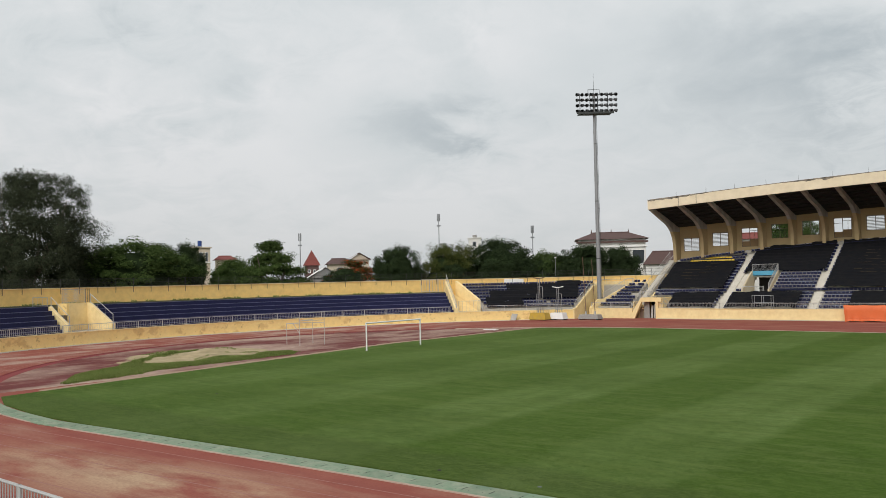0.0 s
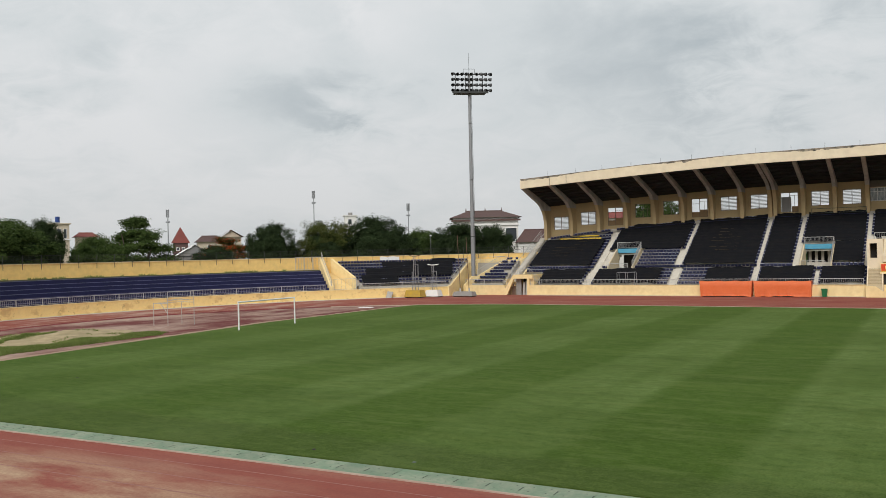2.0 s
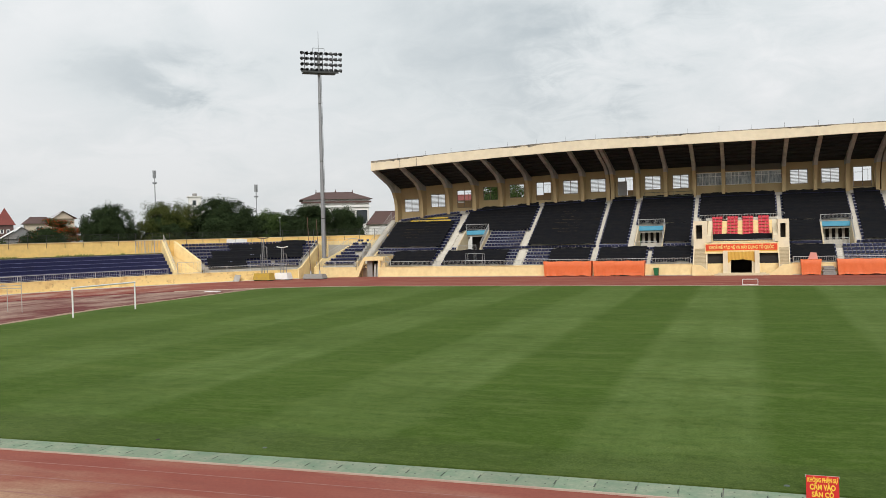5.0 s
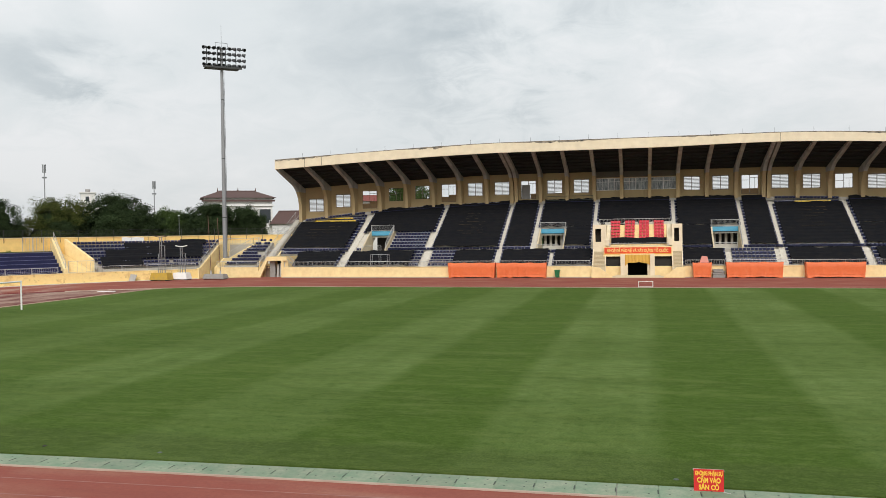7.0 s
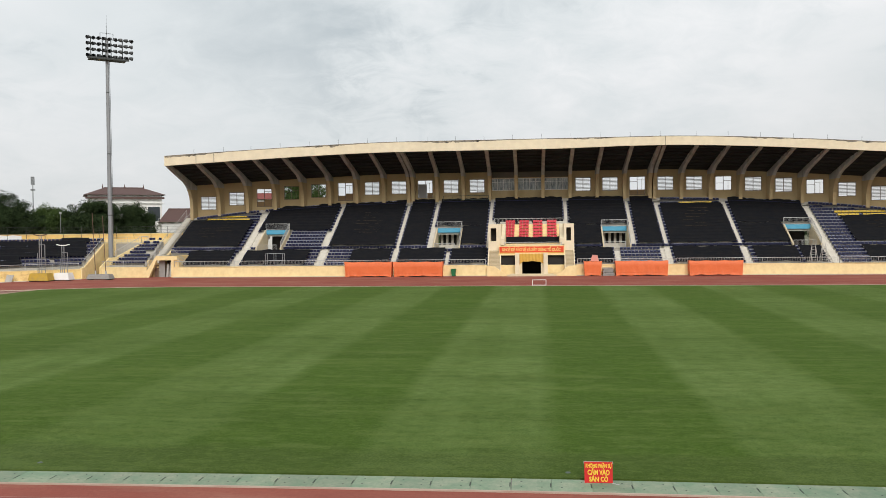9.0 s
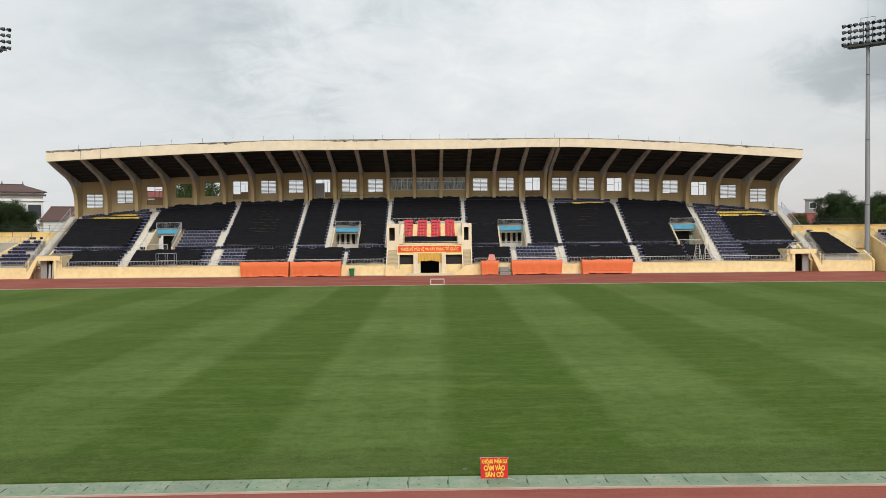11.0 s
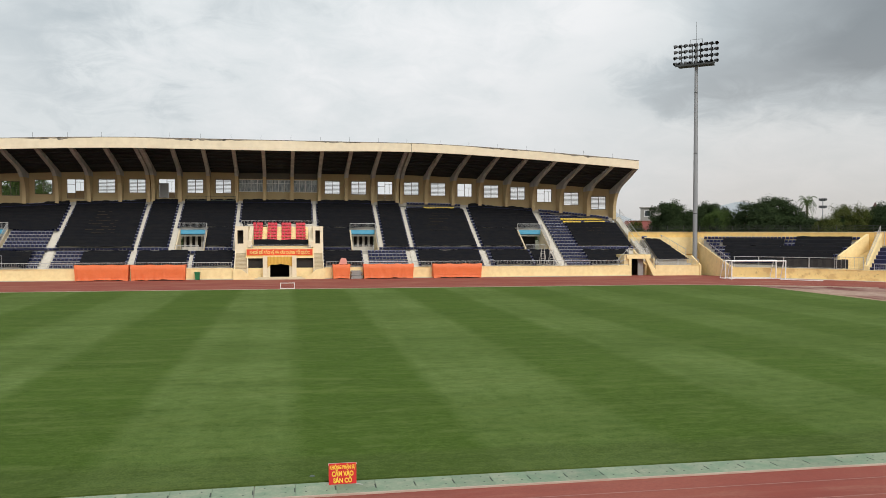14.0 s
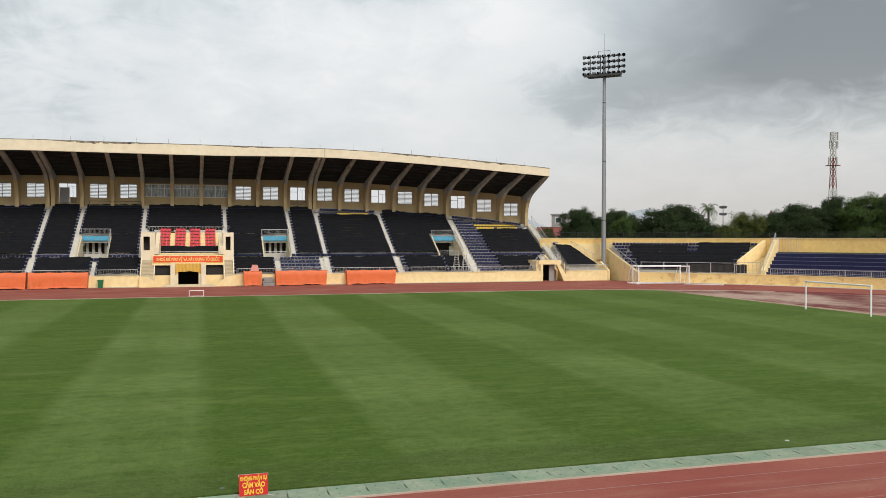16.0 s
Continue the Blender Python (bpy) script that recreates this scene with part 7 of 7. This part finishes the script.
plant(DARK1, [(-110.1, 72.9, 12.7, 5.8), (-95.8, 104.9, 12.2, 8.6), (-84.9, 118.9, 13.2, 12.6), (78.2, 125.5, 12.0, 14.0), (96.0, 115.6, 12.0, 11.5),
              (103.0, 115.9, 13.4, 6.6), (-103, 99, 8.6, 8.0), (110, 101, 13.2, 11)])
plant(DARK2, [(-74.0, 130.6, 11.9, 11.8), (-69.3, 134.2, 11.4, 8.6), (65.3, 135.2, 11.6, 9.0), (89.6, 167.6, 12.6, 10.5), (107.0, 105.5, 14.2, 9.5),
              (108.9, 137.1, 11.6, 9), (-114, 58, 11.5, 11), (-119, 47, 9.5, 13), (-122, 36, 9.5, 13), (-117, 66, 9, 11), (-88.5, 111.5, 9.0, 7), (-76.5, 126.5, 8.8, 7), (86.5, 126, 8.6, 6), (98.5, 121, 9.6, 9)])
plant(YELL, [(-91.6, 113.7, 12.7, 12.0), (89.2, 120.6, 10.8, 8.6), (-97.5, 111, 8.6, 7.0), (84, 118.5, 8.8, 6.0), (60.5, 139.5, 8.4, 4.5)])
plant(FLAME, [(-106.9, 105.3, 10.3, 12.5)])


def palm(x, y, h):
    at = Vector((x, y, 0))
    ob = thing("coconut_palm", "coconut palm with drooping fronds", "palm tree", at)
    part("trunk", Geo().path([at + Vector((0.25 * math.sin(i), 0, h * 0.82 * i / 5)) for i in range(6)], 0.17, 7), "bark", ob)
    top = at + Vector((-0.25, 0, h * 0.82))
    rnd = random.Random(4)
    for i in range(30):
        a, up = i * 2.4, rnd.uniform(-0.5, 2.1)
        g = Geo()
        L = rnd.uniform(1.35, 1.8)
        pts = [top + Vector((math.cos(a) * L * u, math.sin(a) * L * u, up * L * u - 1.45 * L * u * u)) for u in np.linspace(0, 1, 22)]
        side = Vector((-math.sin(a), math.cos(a), 0))
        for p, q in zip(pts[1:], pts[2:]):
            for s in (-1, 1):
                e = p.lerp(q, 0.6) + side * s * 0.24 + Vector((0, 0, -0.3))
                g.add([p, p.lerp(q, 0.55), e], [(0, 1, 2)])
        part("frond", g, "leaf_mid", ob)


palm(84.3, 124.1, 13.8)

# ---- houses and masts beyond the walls ----
def window_on(m, x, z, w, h, parent, mat="glass_dark"):
    f = Geo()
    for a, b, c, d in ((x - w / 2 - 0.08, x - w / 2, z - 0.08, z + h + 0.08), (x + w / 2, x + w / 2 + 0.08, z - 0.08, z + h + 0.08),
                       (x - w / 2, x + w / 2, z + h, z + h + 0.08), (x - w / 2, x + w / 2, z - 0.08, z)):
        f.box(a, b, -0.1, 0.02, c, d, m)
    win = part("window", f, "white", parent)
    part("pane", Geo().box(x - w / 2, x + w / 2, -0.03, 0.0, z, z + h, m), mat, win)


def house(x, y, w, d, h, roof, rise, walls, tiles, lab, windows=(), over=0.6, turn=None, storeys=()):
    """A house whose long front faces the pitch: walls, eaves, hipped, gabled, pyramid or flat roof."""
    at = Vector((x, y, 0))
    ob = thing("house", lab, "house", at, "houses beyond the walls")
    if turn is None:
        turn = math.atan2(y - 20, x) - math.pi / 2
    m = Matrix.Translation(at) @ Matrix.Rotation(turn, 4, "Z")
    part("wall", Geo().box(-w / 2, w / 2, 0, d, -0.06, h, m), walls, ob)
    a, b, c, e = -w / 2 - over, w / 2 + over, -over, d + over
    r = Geo()
    if roof == "flat":
        r.box(a, b, c, e, h, h + 0.25, m)
    elif roof == "pyramid":
        r.add([m @ Vector(v) for v in ((a, c, h), (b, c, h), (b, e, h), (a, e, h), ((a + b) / 2, (c + e) / 2, h + rise))], [(0, 1, 4), (1, 2, 4), (2, 3, 4), (3, 0, 4), (3, 2, 1, 0)])
    else:
        k = min(w * 0.28, d * 0.5) if roof == "hip" else 0
        y2 = (c + e) / 2
        if roof == "gable":   # gable end towards the pitch
            x2 = (a + b) / 2
            r.add([m @ Vector(v) for v in ((a, c, h), (b, c, h), (b, e, h), (a, e, h), (x2, c, h + rise), (x2, e, h + rise))], [(0, 4, 5, 3), (1, 2, 5, 4), (0, 3, 2, 1)])
            part("gable", Geo().add([m @ Vector(v) for v in ((-w / 2, 0, h), (w / 2, 0, h), (0, 0, h + rise * 0.93))], [(0, 1, 2)]), walls, ob)
        else:
            r.add([m @ Vector(v) for v in ((a, c, h), (b, c, h), (b, e, h), (a, e, h), (a + k, y2, h + rise), (b - k, y2, h + rise))],
                  [(0, 1, 5, 4), (1, 2, 5), (2, 3, 4, 5), (3, 0, 4), (3, 2, 1, 0)])
    rf = part("roof", r, tiles, ob)
    if roof in ("hip", "ridge"):
        k = min(w * 0.28, d * 0.5) if roof == "hip" else 0
        ridge = Geo().tube(m @ Vector((a + k, (c + e) / 2, h + rise)), m @ Vector((b - k, (c + e) / 2, h + rise)), 0.15, n=6)
        part("ridge", ridge, tiles, rf)
    for z in storeys:
        part("ledge", Geo().box(-w / 2 - 0.35, w / 2 + 0.35, -0.35, d, z, z + 0.25, m), "white", ob)
    for wx, wz, ww, wh in windows:
        window_on(m, wx, wz, ww, wh, ob)
    return ob, m


WH, CR = "house_white", "house_cream"
house(-157.4, 107.4, 4.6, 6, 14.5, "flat", 0, CR, CR, "cream flat-roofed house with a blue water tank", [(-1.1, 11.6, 0.8, 1.9), (0.3, 11.6, 0.8, 1.9), (1.5, 11.6, 0.5, 1.9)], 0.35, storeys=(11.2,))
tank = thing("water_tank", "blue plastic water tank on a roof", "water tank", (-157.4, 106.9, 14.8))
part("barrel", Geo().tube((-157.6, 107.6, 14.85), (-157.6, 107.6, 16.1), 0.46, n=14), "tank_blue", tank)
part("stand", Geo().box(-158.2, -157, 106.7, 107.7, 14.7, 14.9), "steel", tank)
house(-158.5, 115.2, 4.0, 6, 12.0, "hip", 0.9, CR, "tile_red", "cream house with a red tiled roof", [(0.5, 9.0, 1.2, 1.5)])
house(-160.0, 118.0, 5.0, 5, 10.8, "flat", 0, WH, CR, "white house with a flat roof", [])
house(-123.4, 110.0, 2.5, 2.5, 9.7, "pyramid", 3.1, "tile_brown", "tile_red", "small tower with a steep red pyramid roof", [(-0.6, 8.3, 0.4, 0.5), (0.4, 8.3, 0.4, 0.5)], 0.35)
house(-117.0, 107.5, 6.0, 9, 7.2, "gable", 2.0, "roof_sheet", "white", "grey shed with a white gabled roof", [(-0.6, 5.4, 0.9, 0.8)], 0.3)
house(-145.4, 138.4, 5.4, 7, 10.6, "hip", 1.4, CR, "tile_brown", "house with a brown tiled roof", [(0, 8.6, 1.3, 1.2)])
house(-142.0, 141.6, 4.6, 7, 11.6, "gable", 1.7, CR, "tile_red", "gabled house with a red tiled roof", [(0, 9.2, 1.1, 1.0)])
house(-136.5, 147.5, 6.5, 7, 10.0, "gable", 1.6, WH, "tile_brown", "pale gabled house with a grey-brown roof", [(0, 8.2, 1.2, 1.0)])
ob, m = house(-139, 184, 3.3, 4, 17.6, "flat", 0, WH, WH, "white stair tower with a tank on its roof", [(-0.2, 15.4, 0.9, 1.3)], 0.3)
part("annex", Geo().box(-3.6, 3.2, -0.5, 4.5, -0.06, 14.6, m), WH, ob)
part("tank", Geo().tube(m @ Vector((0, 1.5, 17.8)), m @ Vector((0, 1.5, 18.6)), 0.6, n=10), "grey_block", ob)
ob, m = house(-86.2, 163.8, 14.4, 11, 14.4, "hip", 1.7, WH, "tile_brown", "large white villa with a brown hipped roof", [(-4.2, 9.4, 1.4, 1.8), (0, 9.4, 1.4, 1.8), (5.6, 8.9, 2.4, 3.0)], 0.8, storeys=(12.6, 8.0))
part("fascia", Geo().box(-7.7, 7.7, -0.62, -0.5, 13.55, 13.95, m), "tile_brown", ob, "dark band under the eaves")
for fx in (-4.2, 0.2, 4.0):
    part("finial", Geo().tube(m @ Vector((fx, 5.5, 16.0)), m @ Vector((fx, 5.5, 16.9)), 0.18, 0.03, 6), "tile_brown", ob)
part("balcony", Geo().box(6.4, 9.8, -1.6, 0, 8.2, 8.5, m), WH, ob)
low_rail("balcony_railing", m @ Vector((6.4, -1.5, 8.5)), m @ Vector((9.8, -1.5, 8.5)), ob, 0.9, 0.3, "white")
house(-74.5, 164.5, 7.5, 8, 8.6, "hip", 2.8, WH, "tile_brown", "white house with a brown tiled roof beside the villa", [(1.5, 6.4, 1.2, 1.3)])
house(-56.3, 165, 4.6, 6, 13.05, "hip", 1.25, WH, "tile_red", "red-roofed house behind the grandstand", [(0, 10, 1.2, 1.4)])
ob, m = house(87.2, 191.5, 5.0, 7, 12.2, "flat", 0, "grey_block", "grey_block", "grey unfinished concrete building", [(-0.8, 10.2, 1.4, 1.3)], 0.3)
part("side_block", Geo().box(2.5, 5.5, 0.5, 6, -0.06, 13.2, m), "grey_block", ob)
house(72, 165, 9, 6, 6.8, "hip", 1.8, CR, "tile_red", "low house with a red tiled roof", [(-2, 5, 1, 1.2)])
house(91.5, 154, 9, 6, 8.2, "hip", 1.2, WH, "tile_red", "low white house with a red roof", [(2, 6, 1, 1.2)])
house(141.0, 181.0, 2.6, 3, 9.4, "pyramid", 4.4, CR, "tile_brown", "house with a steep brown spire roof", [])
house(158, 172, 12, 7, 11.2, "flat", 0, WH, CR, "pale flat-roofed building among trees", [(0, 9, 2, 1.5)])
house(137.0, 140.0, 5.0, 6, 14.6, "flat", 0, WH, "tile_brown", "pale building with a dark roof edge", [(0, 12, 2.0, 1.6)], 0.5)


def aerial(x, y, h, lab):
    at = Vector((x, y, 0))
    ob = thing("phone_mast", lab, "mast", at, "phone masts")
    part("pole", Geo().tube(at, at + Vector((0, 0, h)), 0.2, 0.12, 8), "pole", ob)
    for k in range(3):
        a = k * 2.1
        o = at + Vector((math.cos(a) * 0.38, math.sin(a) * 0.38, h - 2.2))
        part("antenna", Geo().box(o.x - 0.13, o.x + 0.13, o.y - 0.1, o.y + 0.1, o.z, o.z + 2.3), "pole", ob)
        part("dish", Geo().tube(at + Vector((math.cos(a) * 0.25, math.sin(a) * 0.25, h - 3.6)), at + Vector((math.cos(a) * 0.6, math.sin(a) * 0.6, h - 3.6)), 0.24, n=10), "pole", ob)


aerial(-165.6, 200.5, 26.9, "grey phone mast rising above the trees")
aerial(-196.5, 170.3, 21.5, "thin grey phone mast above the roofs")
aerial(-142.0, 217.8, 22.5, "thin grey phone mast above the trees")

lat = thing("lattice_tower", "tall red and white lattice telecom tower", "tower", (172.4, 194.7, 0))
BASE_W, TOP_Z = 2.3, 36.5
def leg_at(i, z):
    w = (BASE_W * (1 - z / 24) + 0.75 * z / 24) if z < 24 else 0.75
    a = math.pi / 4 + i * math.pi / 2
    return Vector((172.4 + math.cos(a) * w, 194.7 + math.sin(a) * w, z))
levels = [0, 4, 8, 12, 15, 18, 20.5, 23, 25, 27, 29, 31, 33, 35, TOP_Z]
M["tower_red"] = material("red_tower_paint", (0.22, 0.06, 0.045), 0.6, second=(0.18, 0.07, 0.055), scale=2)
for n, (z0, z1) in enumerate(zip(levels, levels[1:])):
    g = Geo()
    for i in range(4):
        a, b = leg_at(i, z0), leg_at(i, z1)
        c, d = leg_at((i + 1) % 4, z0), leg_at((i + 1) % 4, z1)
        g.tube(a, b, 0.1, n=4), g.tube(a, d, 0.06, n=3), g.tube(c, b, 0.06, n=3), g.tube(b, d, 0.06, n=3)
    part("section", g, "tower_red" if n in (0, 1, 2, 3, 4, 6, 7, 8, 9) else "louvre", lat, "red painted lattice" if n in (0, 1, 2, 3, 4, 6, 7, 8, 9) else "white painted lattice")
for z in (28, 32.5, 35):
    for k in range(3):
        a = k * 2.1 + z
        part("antenna", Geo().box(172.4 + math.cos(a) * 1.15 - 0.16, 172.4 + math.cos(a) * 1.15 + 0.16, 194.7 + math.sin(a) * 1.15 - 0.16, 194.7 + math.sin(a) * 1.15 + 0.16, z - 0.8, z + 1.4), "louvre", lat)
part("platform", Geo().box(171, 173.8, 193.3, 196.1, 26.9, 27.1), "tower_red", lat)

fl = thing("street_floodlight", "grey pole with two tiers of floodlamps", "floodlight", (132, 188.4, 0))
part("pole", Geo().tube((132, 188.4, 0), (132, 188.4, 15.0), 0.16, 0.1, 6), "pole", fl)
for z in (12.4, 14.2):
    part("crossbar", Geo().tube((131.45, 188.7, z), (132.55, 188.1, z), 0.08, n=5), "dark_steel", fl)
    for u in (0.0, 0.5, 1.0):
        p = Vector((131.45, 188.7, z)).lerp(Vector((132.55, 188.1, z)), u)
        part("lamp", Geo().box(p.x - 0.3, p.x + 0.3, p.y - 0.2, p.y + 0.2, z + 0.05, z + 0.6), "lamp_grey", fl)
for x, y, h in ((-74.6, 121.3, 9.6), (75.5, 124.5, 9.0)):
    lp = thing("street_lamp", "thin grey lamp post behind the wall", "street lamp", (x, y, 0))
    part("pole", Geo().tube((x, y, 0), (x, y, h), 0.05, 0.035, 6), "pole", lp)
    part("lamp", Geo().box(x - 0.16, x + 0.16, y - 0.1, y + 0.1, h, h + 0.12), "white", lp)

at = Vector((123.3, 144.6, 0))
ep = thing("utility_pole", "concrete utility pole with a crossarm and insulators", "utility pole", at)
part("pole", Geo().tube(at, at + Vector((0, 0, 12.9)), 0.14, 0.1, 6), "beam", ep)
for z in (11.6, 12.4):
    part("crossarm", Geo().box(at.x - 1.1, at.x + 1.1, at.y - 0.06, at.y + 0.06, z, z + 0.12), "beam", ep)
for a in (-1.0, -0.4, 0.4, 1.0):
    part("insulator", Geo().tube(at + Vector((a, 0, 12.5)), at + Vector((a, 0, 12.9)), 0.06, n=6), "louvre", ep)

# ---- far woods and hills ----
g = Geo()
rnd = random.Random(21)
for _ in range(9000):
    a = rnd.uniform(radians(18), radians(168))
    R = rnd.uniform(185, 330)
    x, y = math.cos(a) * R, 20 + math.sin(a) * R
    h = 5.5 + 3.5 * noise.noise(Vector((a * 9, 0.5, 0)))
    z = rnd.uniform(0.5, 1.0) * max(2.5, h)
    k = rnd.uniform(0.5, 1.1)
    n = Vector((rnd.gauss(0, 1), rnd.gauss(0, 1), rnd.gauss(0, 1) + 0.5)).normalized()
    s = n.orthogonal().normalized() * k
    u = n.cross(s)
    o = Vector((x, y, z))
    g.add([o - s, o + u * 0.7, o + s, o - u * 0.7], [(0, 1, 2, 3)])
solid("far_trees", g, "leaf_dark", "distant belt of dark trees", "trees", kind="stuff")
g = Geo()
rows = []
for z in (0, 1):
    rows.append([])
    for i in range(120):
        a = radians(48 + 32 * i / 119)
        h = 22 + 26 * max(0, noise.noise(Vector((i * 0.09, 3.3, 0)))) + 34 * math.exp(-((i - 42) / 9) ** 2) + 22 * math.exp(-((i - 74) / 7) ** 2)
        h *= min(1, i / 12, (119 - i) / 12)
        rows[-1].append((1500 * math.cos(a), 1500 * math.sin(a) + z * 60, z * h))
g.sheet(rows)
solid("backdrop_hills", g, "hill", "pale blue hills in the haze", "hills", kind="structure")

# ---- drain slabs along the inner kerb: one piece each ----
M["hole"] = material("drain_hole", (0.06, 0.075, 0.06), 0.9)


def slab_mesh():
    w, d, h, c = 0.4905, 0.475, 0.036, 0.006
    g = Geo()
    g.add([(-w, -d, -0.01), (w, -d, -0.01), (w, d, -0.01), (-w, d, -0.01), (-w, -d, h - c), (w, -d, h - c), (w, d, h - c), (-w, d, h - c),
           (-w + c, -d + c, h), (w - c, -d + c, h), (w - c, d - c, h), (-w + c, d - c, h)],
          [(0, 1, 5, 4), (1, 2, 6, 5), (2, 3, 7, 6), (3, 0, 4, 7), (4, 5, 9, 8), (5, 6, 10, 9), (6, 7, 11, 10), (7, 4, 8, 11), (8, 9, 10, 11)])
    base = len(g.f)
    # dark discs on the surface stand for the shade inside drain holes
    for x, y in ((-0.25, -0.2), (0.25, -0.2), (-0.25, 0.22), (0.25, 0.22)):
        n = 6
        g.add([(x + 0.026 * math.cos(6.283 * i / n), y + 0.026 * math.sin(6.283 * i / n), h + 0.003) for i in range(n)], [tuple(range(n))])
    g.box(0.455, 0.485, -0.2, 0.12, h - 0.004, h + 0.003)
    me = g.mesh("slab", "green_paint")
    me.materials.append(M["hole"])
    for i, p in enumerate(me.polygons):
        if i >= base:
            p.material_index = 1
    return me


def kerb_walk(s):
    """The pose s metres along the drain, from the middle of the near straight, running west."""
    R, L = INNER + 0.5, BEND
    if s < L:
        return Vector((CX - s, CY - R, 0)), 0.0
    a = (s - L) / R
    return Vector((CX - L - R * math.sin(a), CY - R * math.cos(a), 0)), -a


SLAB = slab_mesh()
for side in (1, -1):
    for i in range(75):
        p, a = kerb_walk(0.5 + i * 0.985)
        if not near_turf(p.x, p.y):
            break
        if side < 0:
            p.x, a = 2 * CX - p.x, -a
        q = Vector((*askew(p.x - 0.2, p.y), 0))
        p = Vector((*askew(p.x, p.y), 0))
        if -43 < p.x < 3:
            a = math.atan2(p.y - q.y, p.x - q.x)
        piece("slab", SLAB, drain_bed, Matrix.Translation(p) @ Matrix.Rotation(a, 4, "Z"))
